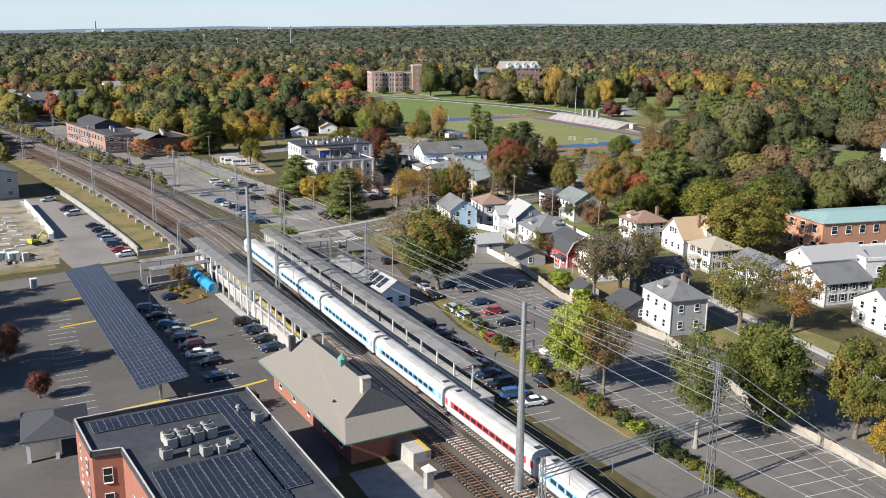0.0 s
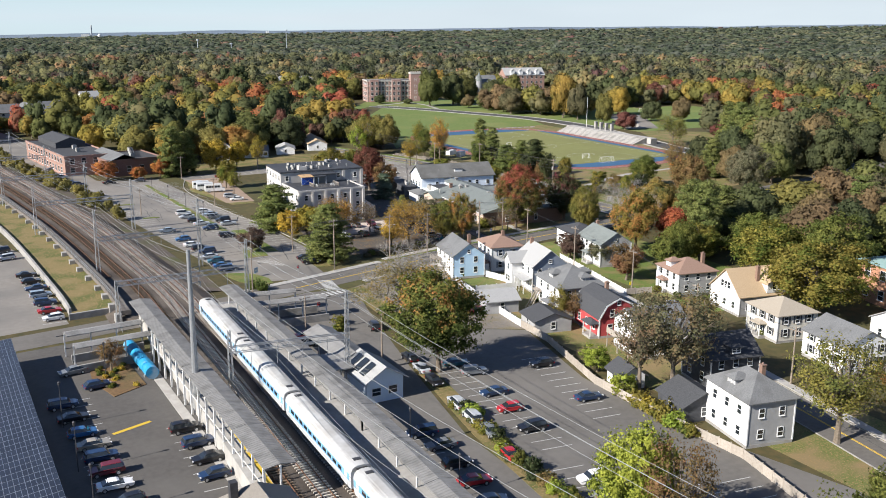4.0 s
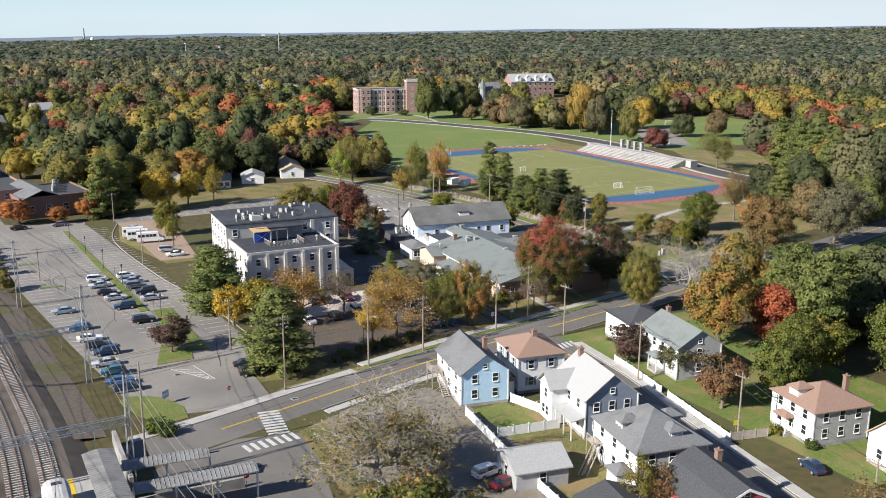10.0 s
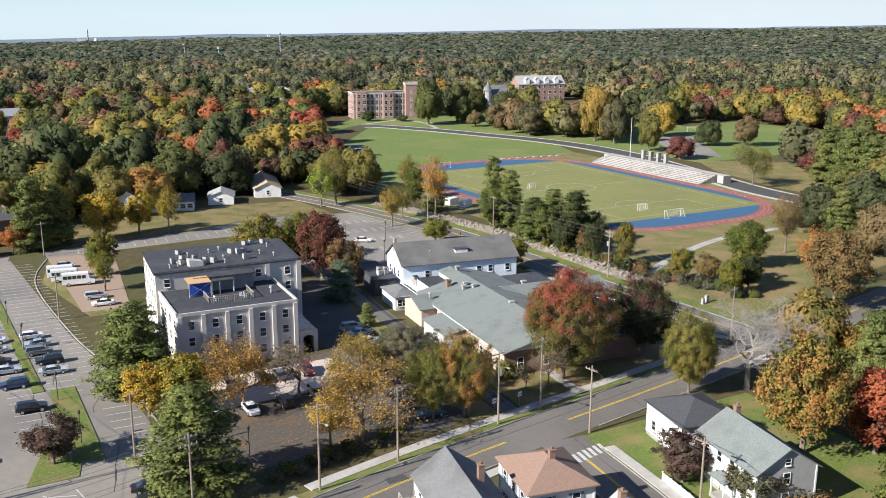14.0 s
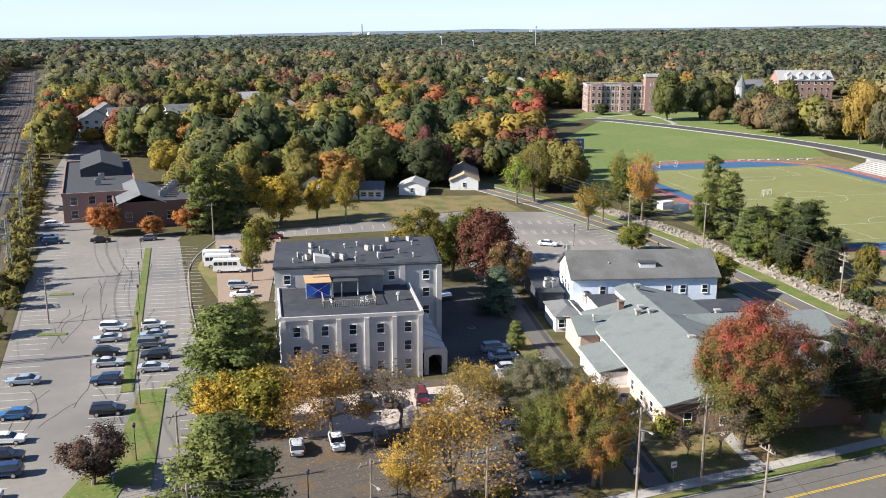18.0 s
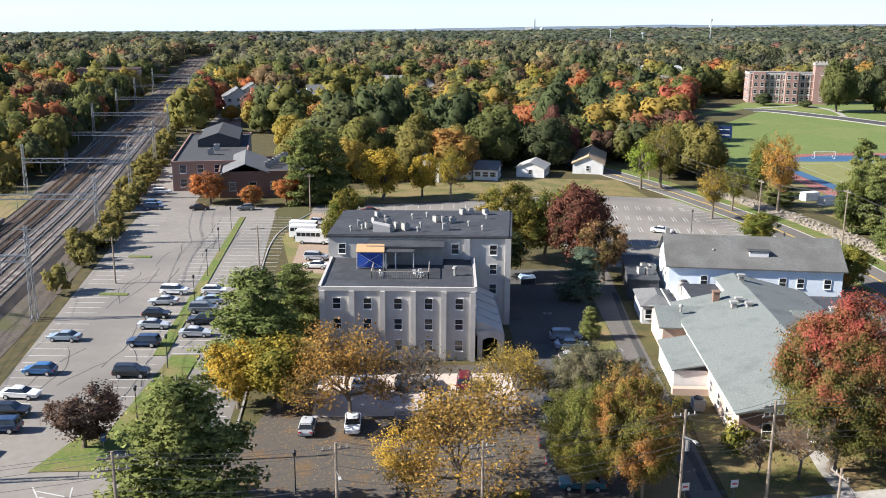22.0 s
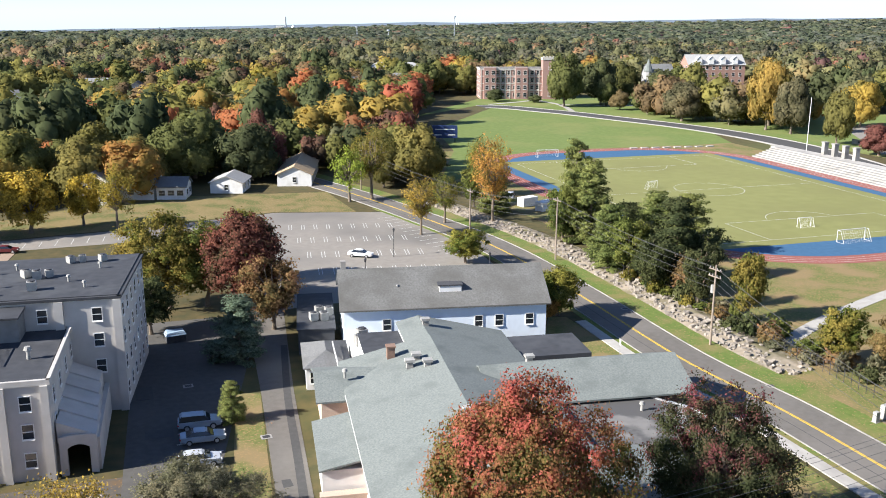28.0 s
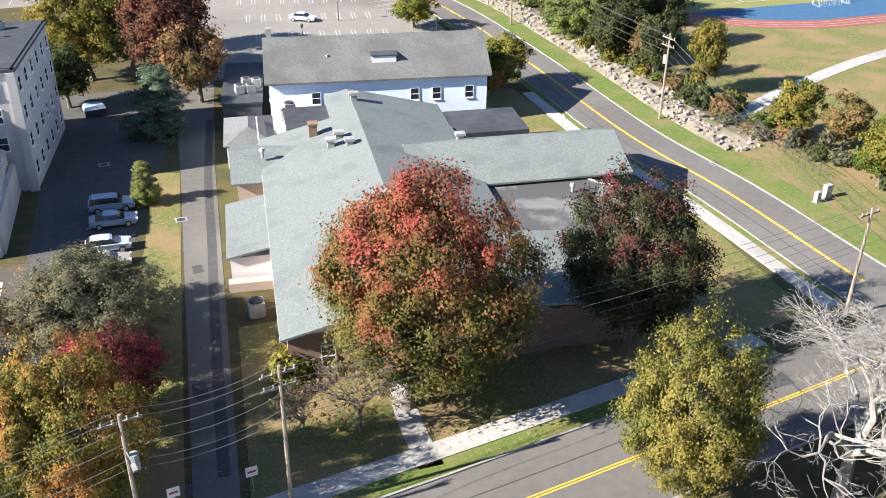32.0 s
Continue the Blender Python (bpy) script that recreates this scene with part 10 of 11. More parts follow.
fence([(119.6, 142), (120.6, 124), (116, 106), (110, 92), (108.4, 66)], TIMBERFENCE, "weathered timber fence behind a car park")
fence([(190, 150), (212, 136)], WHITEPAINT, "white board fence beside a school", 1.2)
cf = thing("chain_link_fence", 0, 0, 0, 0, "dark chain-link fence along a field", "fence")
seg_ = [(231, 352), (233.4, 324), (233.6, 307), (234.4, 299), (234.4, 290)]
for p, q in zip(seg_, seg_[1:]):
    for i in range(7):
        t = i / 7
        part("post", Build().tube((p[0] + (q[0] - p[0]) * t, p[1] + (q[1] - p[1]) * t, 0), (p[0] + (q[0] - p[0]) * t, p[1] + (q[1] - p[1]) * t, 1.8), 0.04, 0.04, 5), DARKSTEEL, cf)
    for z in (0.9, 1.8):
        part("rail", Build().line([(*p, z), (*q, z)], 0.03), DARKSTEEL, cf)

# ---------------- rock wall ----------------
rk = thing("rock_wall", 0, 0, 0, 0, "rough wall of pale tumbled rocks beside a street", "rock wall")
ROCKS = []
for k in range(6):
    b = Build()
    r_ = random.Random(k)
    for sx, sy, sz in ((-1, -1, 0), (1, -1, 0), (1, 1, 0), (-1, 1, 0), (-1, -1, 1), (1, -1, 1), (1, 1, 1), (-1, 1, 1)):
        b.v.append((sx * r_.uniform(0.3, 0.55), sy * r_.uniform(0.25, 0.5), sz * r_.uniform(0.5, 0.85) - 0.1))
    b.f = [(3, 2, 1, 0), (4, 5, 6, 7), (0, 1, 5, 4), (1, 2, 6, 5), (2, 3, 7, 6), (3, 0, 4, 7)]
    ROCKS.append(b.mesh("rock"))
r_ = random.Random(5)
seg_ = [p for p in ROAD_B if 297 < p[1] < 420]
base = offset(seg_, -9.2)
EARTH = mat("bare_earth", (0.24, 0.20, 0.15), (0.31, 0.265, 0.205), 1.2, 0.95, bump=0.5, bump_scale=8, stain=(0.12, 0.11, 0.055), stain_scale=0.2, stain_lo=0.45, stain_hi=0.65)
rb = Build()
rows_ = [offset(seg_, d) for d in (-7.4, -9.6, -12.4, -15.5)]
for q_, z in zip(rows_, (-0.05, 0.4, 0.55, -0.1)):
    rb.v += [(*p, z * min(1.0, i / 6, (len(q_) - 1 - i) / 6) + r_.uniform(-0.06, 0.03)) for i, p in enumerate(q_)]
n_ = len(seg_)
for k in range(3):
    rb.f += [(k * n_ + i, (k + 1) * n_ + i, (k + 1) * n_ + i + 1, k * n_ + i + 1) for i in range(n_ - 1)]
setting("rock_bank", rb, EARTH, "bare earth bank behind a rock wall")
rocks_far = Build()
cnt = 0
for i in range(len(base) - 1):
    for k in range(19):
        t, w_ = r_.random(), min(1.0, abs(r_.gauss(0.0, 0.42)))
        x = base[i][0] + (base[i + 1][0] - base[i][0]) * t - 1.0 + 5.0 * w_
        y = base[i][1] + (base[i + 1][1] - base[i][1]) * t
        z = min(0.5, 0.05 + 0.8 * w_) * min(1.0, i / 6)
        s = r_.uniform(0.25, 0.62) * (1.5 if r_.random() < 0.18 else 1.0)
        if cnt < 290 and s > 0.5 and y < 362:
            cnt += 1
            part("rock", ROCKS[(i + k) % 6], ROCK, rk, m=pose(x, y, z, r_.uniform(-20, 20), r_.uniform(-20, 20), r_.uniform(0, 360)) @ Matrix.Scale(s, 4))
        else:
            rocks_far.box(x, y, z - 0.1, 0.9 * s, 0.75 * s, 0.6 * s, r_.uniform(0, 90))
tagged(part("far_rocks", rocks_far, ROCK, rk), kind="stuff")

# ---------------- sports ground things ----------------
def goal(x, y, rot, w=7.0, h=2.4, d=2.0):
    o = thing("football_goal", x, y, 0.06, rot, "white tubular football goal with a net", "goal", "goals")
    for s in (-1, 1):
        part("post", Build().tube((s * w / 2, 0, 0), (s * w / 2, 0, h), 0.07, 0.07, 6), WHITEPAINT, o)
        part("side_bar", Build().line([(s * w / 2, 0, h), (s * w / 2, d * 0.4, h), (s * w / 2, d, 0), (s * w / 2, 0, 0)], 0.05, 5), WHITEPAINT, o)
    part("crossbar", Build().tube((-w / 2, 0, h), (w / 2, 0, h), 0.07, 0.07, 6), WHITEPAINT, o)
    nb = Build()
    for i in range(13):
        x_ = -w / 2 + w * i / 12
        nb.line([(x_, d * 0.4, h), (x_, d, 0)], 0.012, 3)
    for j in range(5):
        t = j / 5
        nb.line([(-w / 2, d * 0.4 + d * 0.6 * t, h * (1 - t)), (w / 2, d * 0.4 + d * 0.6 * t, h * (1 - t))], 0.012, 3)
    part("net", nb, WHITEPAINT, o)


goal(288.3, 358.0, 182)
goal(274.6, 478.6, 0)
goal(278.7, 420.3, 20, 3.6, 2.0, 1.2)
goal(287.6, 371.5, 182, 3.6, 2.0, 1.2)
stand = thing("concrete_bleachers", 0, 0, 0, 0, "pale stepped concrete seating beside a running track", "bleachers")
for k in range(7):
    seg_ = [(339.6 + k * 1.25, 398), (339.6 + k * 1.25, 462)]
    part("tier", ribbon(Build(), seg_, 0.62, -0.62, -0.2, 0.45 + k * 0.42), CONCRETE, stand)
setting("stand_bank", Build().prism([(348.0, 395), (352, 395), (352, 465), (348.0, 465)], -0.2, 2.9), PAVING, "paved walk behind the seating")
for i in range(4):
    solo("stone_pillar", Build().box(351.5, 430 + i * 4.5, 2.9, 1.5, 1.3, 3.6).box(351.5, 430 + i * 4.5, 6.5, 1.8, 1.6, 0.3), CONCRETE, "grey stone pillar above concrete seating", "pillar", "stone pillars")
fp = thing("flagpole", 354.5, 455.5, 0, 0, "tall white flagpole by the seating", "flagpole")
part("pole", Build().tube((0, 0, 0), (0, 0, 19), 0.14, 0.07, 8), WHITEPAINT, fp)
part("finial", Build().tube((0, 0, 19), (0, 0, 19.3), 0.12, 0.05, 6), WHITEPAINT, fp)
sbd = thing("scoreboard", 253.5, 521, 0, -15, "dark blue arched scoreboard on posts", "scoreboard")
part("panel", Build().box(0, 0, 1.6, 9.0, 0.5, 3.8).prism([(-4.4, -0.25), (4.4, -0.25), (4.4, 0.25), (-4.4, 0.25)], 5.4, 6.1), mat("scoreboard_blue", (0.015, 0.03, 0.10), (0.02, 0.04, 0.12), 2.0, 0.5), sbd)
part("text_bar", Build().box(0, -0.28, 4.6, 7.0, 0.06, 0.25).box(-2.4, -0.28, 2.6, 2.6, 0.06, 0.3).box(2.4, -0.28, 2.6, 2.6, 0.06, 0.3), WHITEPAINT, sbd)
for x in (-3.6, 3.6):
    part("post", Build().box(x, 0, 0, 0.35, 0.35, 1.7), DARKSTEEL, sbd)
bw = thing("banner_wall", 394.6, 469, 0, -82, "long low wall with dark and white lettered bands beside a school drive", "wall")
part("wall", Build().box(0, 0, 0, 21, 0.3, 1.7), CONCRETE, bw)
for k in range(7):
    part("text_bar", Build().box(-7.0 + k * 2.3, -0.19, 0.5, 1.5, 0.06, 0.8), DARKSTEEL if k < 2 else WHITEPAINT, bw)
goal(462.8, 528.3, -30, 7.3, 2.4, 2.0)
for i in range(8):
    solo("white_block", Build().box(311 + i * 4.0, 489 - i * 0.4, 0, 2.6, 1.2, 0.35), PAVING, "low white slab on grass", "slab", "field slabs")
for x, y, c in ((238.8, 409.5, 20), (240.8, 403.8, 30)):
    solo("equipment_container", Build().box(x, y, 0.05, 4.6, 2.3, 2.1, c), WHITEPAINT, "white equipment container by the field", "container")


# ---------------- far houses, school, mill ----------------
def block(name, x, y, rot, w, d, h, wall, roof, label, rise=0.0, kind="flat", axis="x", cols=(6, 3), floors=2, size=(1.5, 1.4), category="building"):
    o = thing(name, x, y, 0, rot, label, category)
    part("wall", body(Build(), w, d, h, rise if kind == "gable" else 0, axis), wall, o)
    if kind == "flat":
        part("roof", Build().box(0, 0, h, w - 0.6, d - 0.6, 0.15), roof, o)
        part("parapet", parapet(Build(), [(-w / 2, -d / 2), (w / 2, -d / 2), (w / 2, d / 2), (-w / 2, d / 2)], h - 0.2, 0.8, 0.4), STONE if wall is SCHOOLBRICK else wall, o)
    elif kind == "gable":
        part("roof", gable_roof(Build(), w, d, h, rise, axis=axis), roof, o)
    else:
        part("roof", hip_roof(Build(), w, d, h, rise), roof, o)
    fh = h / floors
    for f in range(floors):
        for i in range(cols[0]):
            for s in (-1, 1):
                q, m = far_window(o, (i + 0.5) / cols[0] * w * 0.94 - w * 0.47, s * (d / 2 + 0.04), f * fh + fh * 0.3, 90 * s, size)
                q.matrix_basis = m
        for i in range(cols[1]):
            for s in (-1, 1):
                q, m = far_window(o, s * (w / 2 + 0.04), (i + 0.5) / cols[1] * d * 0.9 - d * 0.45, f * fh + fh * 0.3, 0 if s > 0 else 180, size)
                q.matrix_basis = m
    return o


WINDOWS[(1.6, 2.2)] = window_mesh(1.6, 2.2)
so = block("school_building", 345.5, 684, -13, 40, 17, 15.5, SCHOOLBRICK, MEMBRANE, "pinkish brick school with pale stone trim and tower", cols=(12, 4), floors=4, size=(1.6, 2.2))
part("tower", Build().box(17.0, -7.5, 0, 7.5, 6.0, 21.0), SCHOOLBRICK, so)
part("tower_cap", parapet(Build(), [(13.2, -10.5), (20.8, -10.5), (20.8, -4.5), (13.2, -4.5)], 20.6, 1.2, 0.5), STONE, so)
for xb in (-15, 2):
    part("bay", Build().box(xb, -9.2, 0, 6.5, 2.2, 16.6), SCHOOLBRICK, so)
for fl in range(4):
    for xb in (-16.7, -13.3, 0.3, 3.7):
        far_window(so, xb, -10.34, fl * 3.9 + 1.2, -90, (1.6, 2.2))[0].matrix_basis = pose(xb, -10.34, fl * 3.9 + 1.2)
    part("window", WINDOWS[(1.6, 2.2)][0], WHITEPAINT, so, m=pose(17.0, -10.55, fl * 4.6 + 1.6))
for z in (4.2, 8.0, 11.8, 15.2):
    part("stone_band", Build().box(0, -8.55, z, 40, 0.2, 0.5), STONE, so)
for k in range(14):
    part("pilaster", Build().box(-19.6 + k * 2.6, -8.56, 0, 0.45, 0.24, 15.6), STONE, so)
for k in range(5):
    part("merlon", Build().box(13.6 + k * 1.7, -10.4, 21.8, 0.9, 0.5, 0.9), STONE, so)
ms = block("brick_mansion", 509, 745, -12, 38, 16, 13, ROSEBRICK, ROOFLIGHT, "red brick mansion with a pale grey roof and white dormers", 6.0, "gable", "x", (8, 3), 3, (1.6, 2.2))
for x in (-12, -4, 4, 12):
    q = part("dormer", body(Build(), 3.4, 4.0, 3.2, 1.6, "y", x, -6.4, 13.4), WHITESIDING, ms)
    part("dormer_roof", gable_roof(Build(), 3.4, 4.0, 16.6, 1.6, 0.3, 0.2, x, -6.4), ROOFLIGHT, q)
sh_ = block("stone_house", 453, 718, -12, 16, 13, 9, GREYSIDING, ROOFGREY, "grey stone house with a pointed turret", 6, "gable", "x", (4, 3), 2, (1.6, 2.2))
part("turret", Build().tube((-8, -6, 0), (-8, -6, 11), 2.6, 2.6, 10), GREYSIDING, sh_)
part("spire", Build().tube((-8, -6, 11), (-8, -6, 18.5), 3.0, 0.1, 10), ROOFGREEN, sh_)
block("long_hall", 302, 775, -8, 46, 24, 9, BEIGESIDING, ROOFLIGHT, "long pale hall behind trees", 6, "hip", "x", (10, 4), 2)
ml_ = block("brick_mill", 79, 456, 7, 19, 60, 7.4, ROSEBRICK, ROOFDARK, "long red brick mill with a dark roof", 0, "flat", "y", (4, 13), 2, (1.6, 2.2))
part("raised_roof", body(Build(), 12, 28, 2.4, 2.0, "y", 1, 13, 7.4), ROOFDARK, ml_)
ml2 = block("brick_mill_wing", 96.5, 428.5, 8, 22, 24, 6.2, mat("brown_brick", (0.17, 0.10, 0.08), (0.23, 0.14, 0.115), 4.0, 0.9), ROOFDARK, "brown brick mill wing with a dark flat roof", 0, "flat", "y", (4, 4), 1, (1.6, 2.2))
part("gable_roof", gable_roof(Build(), 12, 26, 6.3, 2.4, 0.3, 0.2, -4.5, 0), ROOFGREY, ml2)
for k in range(6):
    ac_unit(98.6 + k * 0.5, 424 + k * 3.2, 6.4, 8, 1.6)
for k in range(3):
    ac_unit(80.6, 440 + k * 9, 7.6, 8, 1.6)
for i, (x, y) in enumerate(((59, 619), (71, 624), (83, 630), (96, 636))):
    o = block("town_house", x, y, 14, 13, 13, 8.4, CREAM, ROOFGREY, "cream town house with grey gabled roof", 4.0, "gable", "y" if i % 2 == 0 else "x", (3, 3), 3, category="house")
for i in range(9):
    block("white_town_house", 40 - i * 3, 850 + i * 44, 14, 14, 18, 9, WHITESIDING, ROOFGREY, "distant white town house with grey gabled roof", 4.5, "gable", "y" if i % 2 else "x", (2, 2), 2, category="house")
block("brick_apartments", -38, 752, 6, 34, 18, 13, ROSEBRICK, MEMBRANE, "red brick apartment block with white balconies beside the railway", cols=(8, 4), floors=4)
block("garage", 172.8, 449.5, -18, 8.2, 9.5, 2.8, WHITESIDING, ROOFLIGHT, "white garage with a pale gable roof", 1.6, "gable", "y", (1, 2), 1, (0.9, 1.5), "garage")
block("garage", 192.5, 463, -14, 9, 26, 3.2, WHITESIDING, ROOFTAN, "long white shed with a beige gable roof", 2.0, "gable", "y", (1, 6), 1, (0.9, 1.5), "garage")
block("cottage", 149.5, 447, -14, 11, 9, 4.5, WHITESIDING, ROOFGREY, "white cottage with grey roof among trees", 2.6, "gable", "x", (3, 2), 1, category="house")
block("cottage", 158.6, 444, -14, 7.0, 7, 3.2, WHITESIDING, ROOFGREY, "low white house wing with grey roof", 1.8, "gable", "x", (3, 2), 1, category="house")
block("cottage", 141.5, 442, -14, 8, 9, 5.5, CREAM, ROOFGREY, "cream cottage with grey roof among trees", 2.6, "gable", "y", (2, 2), 2, category="house")
gs = block("garage", 128.5, 201.0, R, 7.5, 7, 2.8, GREYSIDING, ROOFLIGHT, "blue-grey garage with a pale roof behind a fence", 1.6, "gable", "x", (1, 1), 1, (0.9, 1.5), "garage")
block("garage", 130.5, 185.5, R, 8, 7, 2.6, GREYSIDING, ROOFDARK, "weathered grey garage with a dark roof", 1.4, "gable", "y", (1, 1), 1, (0.9, 1.5), "garage")
block("garage", 126.0, 140.0, R, 7.5, 7.5, 2.8, DARKSIDING, ROOFDARK, "dark garage with a charcoal gable roof", 1.9, "gable", "y", (1, 1), 1, (0.9, 1.5), "garage")
block("garage", 124.5, 154.0, R, 4.5, 5, 2.5, WHITESIDING, ROOFDARK, "small white shed with a dark roof by a fence", 1.5, "gable", "y", (1, 1), 1, (0.9, 1.5), "shed")
sc2 = block("brick_school_wing", 226, 156, -14, 46, 16, 9.0, mat("orange_brick", (0.40, 0.20, 0.12), (0.46, 0.25, 0.16), 4.0, 0.9), mat("verdigris_roof", (0.24, 0.36, 0.34), (0.28, 0.40, 0.38), 1.0, 0.7), "orange brick school wing with a pale green roof", 1.2, "hip", "x", (10, 3), 2, (1.6, 2.2))
block("pale_block", 206, 138, -14, 22, 12, 4.5, WHITESIDING, ROOFLIGHT, "low white block beside a school", 0, "flat", "x", (3, 2), 1)
block("grey_workshop", 20, 345, 8, 14, 26, 8.5, GREYSIDING, ROOFGREY, "grey clad workshop with a gabled roof", 2.0, "gable", "y", (3, 5), 2)
for i, (x, y, rot, wl, rf) in enumerate(((372, 250, 10, WHITESIDING, ROOFDARK), (392, 232, -20, CREAM, ROOFGREY), (420, 260, 15, WHITESIDING, ROOFGREY), (258, 690, 20, WHITESIDING, ROOFGREY), (238, 705, -15, CREAM, ROOFLIGHT), (205, 820, 10, WHITESIDING, ROOFGREY),
                                       (280, 900, 25, WHITESIDING, ROOFLIGHT), (150, 760, 5, CREAM, ROOFGREY), (600, 640, 30, WHITESIDING, ROOFGREY), (120, 900, 0, WHITESIDING, ROOFLIGHT),
                                       (190, 1050, 12, WHITESIDING, ROOFLIGHT), (430, 930, 12, WHITESIDING, ROOFGREY), (340, 1100, -10, WHITESIDING, ROOFLIGHT))):
    block("far_house", x, y, rot, 11, 10, 8.5 if i > 2 else 6.5, wl, rf, "distant pale house among autumn trees", 3.6, "gable", "x" if i % 2 else "y", (2, 1), 1, category="house")
for i, (x, y) in enumerate(HOMES):
    block("far_house", x, y, (i * 37) % 50 - 25, 12, 10, 8.0, (WHITESIDING, CREAM, GREYSIDING)[i % 3], (ROOFGREY, ROOFLIGHT, ROOFDARK, ROOFBROWN)[i % 4], "distant pale house among autumn trees", 3.6, "gable", "x" if i % 2 else "y", (2, 1), 1, category="house")
# power-station chimney and far town on the horizon
def skyline(name, az, dist, z, label, cat, pieces):
    """Boxes and shafts far off on a bearing: (across, width, base, height, kind, material)."""
    x0, y0 = 150 + dist * math.sin(radians(az)), 165 + dist * math.cos(radians(az))
    o = thing(name, x0, y0, z, -az, label, cat)
    for nm, off, w, h, kind, m_ in pieces:
        part(nm, Build().tube((off, 0, -6), (off, 0, h), w / 2, w / 2 * 0.75, 10) if kind == "shaft" else Build().tube((off, 0, -6), (off, 0, h * 0.55), w / 2, w / 2, 12).tube((off, 0, h * 0.55), (off, 0, h), w / 2, w / 5, 12) if kind == "dome"
             else Build().box(off, 0, -6, w, 14, h + 6), m_, o)
    return o


# pale blue-grey, the far town's haze put into the concrete colour
TOWNGREY = mat("far_town_concrete", (0.30, 0.33, 0.36), (0.40, 0.43, 0.46), 0.05, 0.9)
skyline("chimney_stack", 8.15, 4350, -24, "tall thin power-station chimney on the horizon", "chimney", (("shaft", 0, 8.5, 50, "shaft", TOWNGREY), ("boiler_house", -26, 34, 11, "box", WHITEPAINT), ("storage_tank", 33, 17, 13, "dome", WHITEPAINT)))
sk = random.Random(5)
for az, n_ in ((3.2, 9), (5.0, 7), (-1.5, 5), (0.8, 6)):
    skyline("far_town", az, 4420, -46, "town blocks on the horizon in a pale haze grey", "town", [("block", 9 * (i - n_ / 2) + sk.uniform(-3, 3), sk.uniform(4, 11), sk.choice((13, 15, 17, 19, 24)), "box", TOWNGREY) for i in range(n_)])
skyline("far_tower", 18.3, 4300, -12, "pair of pale tower blocks on the horizon", "tower", (("block", -4, 5, 16, "box", WHITEPAINT), ("block", 4, 5, 15, "box", WHITEPAINT)))
for az, dist, hm in ((17.9, 1700, 45), (12.2, 1650, 28), (14.0, 1500, 24)):
    xm, ym = 150 + dist * math.sin(radians(az)), 165 + dist * math.cos(radians(az))
    mast = thing("lattice_mast", xm, ym, ground_z(xm, ym), 0, "tall pale radio mast above the woods", "mast")
    part("shaft", Build().tube((0, 0, 0), (0, 0, hm), 0.9, 0.5, 6), TOWNGREY, mast)
    part("head", Build().tube((0, 0, hm - 2.5), (0, 0, hm), 2.4, 2.4, 8), TOWNGREY, mast)

# ---------------- fallen leaves ----------------
rngl = np.random.default_rng(77)
for tint_, col_a, col_b, spots in (
        ("fallen_orange_leaves", (0.30, 0.15, 0.06), (0.38, 0.22, 0.09), ((177.4, 265.5, 12, 2600), (138, 260, 9, 700), (127, 279, 8, 700), (155, 260, 8, 700), (188, 224, 9, 800), (162.3, 306, 2.5, 300), (166, 262, 8, 900))),
        ("fallen_tan_leaves", (0.27, 0.19, 0.10), (0.36, 0.27, 0.15), ((188, 262, 9, 1600), (110, 211, 11, 1400), (100, 175, 10, 800), (197, 266, 10, 1200), (236, 300, 12, 1400), (128, 258, 16, 1600), (120, 278, 9, 900), (135, 270, 12, 1500), (145, 275, 9, 900), (205, 262, 9, 900), (130, 150, 10, 700)))):
    pts = []
    for x, y, r, k in spots:
        a, d = rngl.uniform(0, 6.283, k), r * rngl.uniform(0, 1, k) ** 0.6
        pts.append(np.stack((x + d * np.cos(a), y + d * np.sin(a), np.full(k, 0.16)), 1))
    pts = np.concatenate(pts)
    road = np.array(ROAD_A + ROAD_B)
    pts = pts[np.array([np.hypot(*(road - p[:2]).T).min() > 4.6 for p in pts])]
    up = np.tile((0.0, 0.0, 1.0), (len(pts), 1))
    tagged(part("fallen_leaves", cards_mesh("fallen_leaves", leaf_arrays(rngl, pts, up, 0.07, 0.25)), mat(tint_, col_a, col_b, 3.0, 0.9)), "dry leaves fallen on grass and paving", "leaves", "", "stuff")

# ---------------- street signs, covers, cabinets ----------------
def plate_sign(x, y, h, w, t, rot, material, label, face=None, disc=False):
    o = thing("street_sign", x, y, 0, rot, label, "sign", "street signs")
    part("post", Build().tube((0, 0, 0), (0, 0, h), 0.035, 0.035, 6), STEEL, o)
    b = Build()
    if disc:
        b.tube((0, -0.05, h - t / 2), (0, -0.02, h - t / 2), w / 2, w / 2, 8)
    else:
        b.add([(-w / 2, -0.05, h - t), (w / 2, -0.05, h - t), (w / 2, -0.05, h), (-w / 2, -0.05, h), (-w / 2, -0.02, h - t), (w / 2, -0.02, h - t), (w / 2, -0.02, h), (-w / 2, -0.02, h)],
              [(0, 1, 2, 3), (7, 6, 5, 4), (0, 4, 5, 1), (2, 6, 7, 3), (1, 5, 6, 2), (0, 3, 7, 4)])
    part("plate", b, material, o)
    if face:
        part("bar", Build().box(0, -0.07, h - t * 0.6, w * 0.7, 0.02, t * 0.2), face, o)


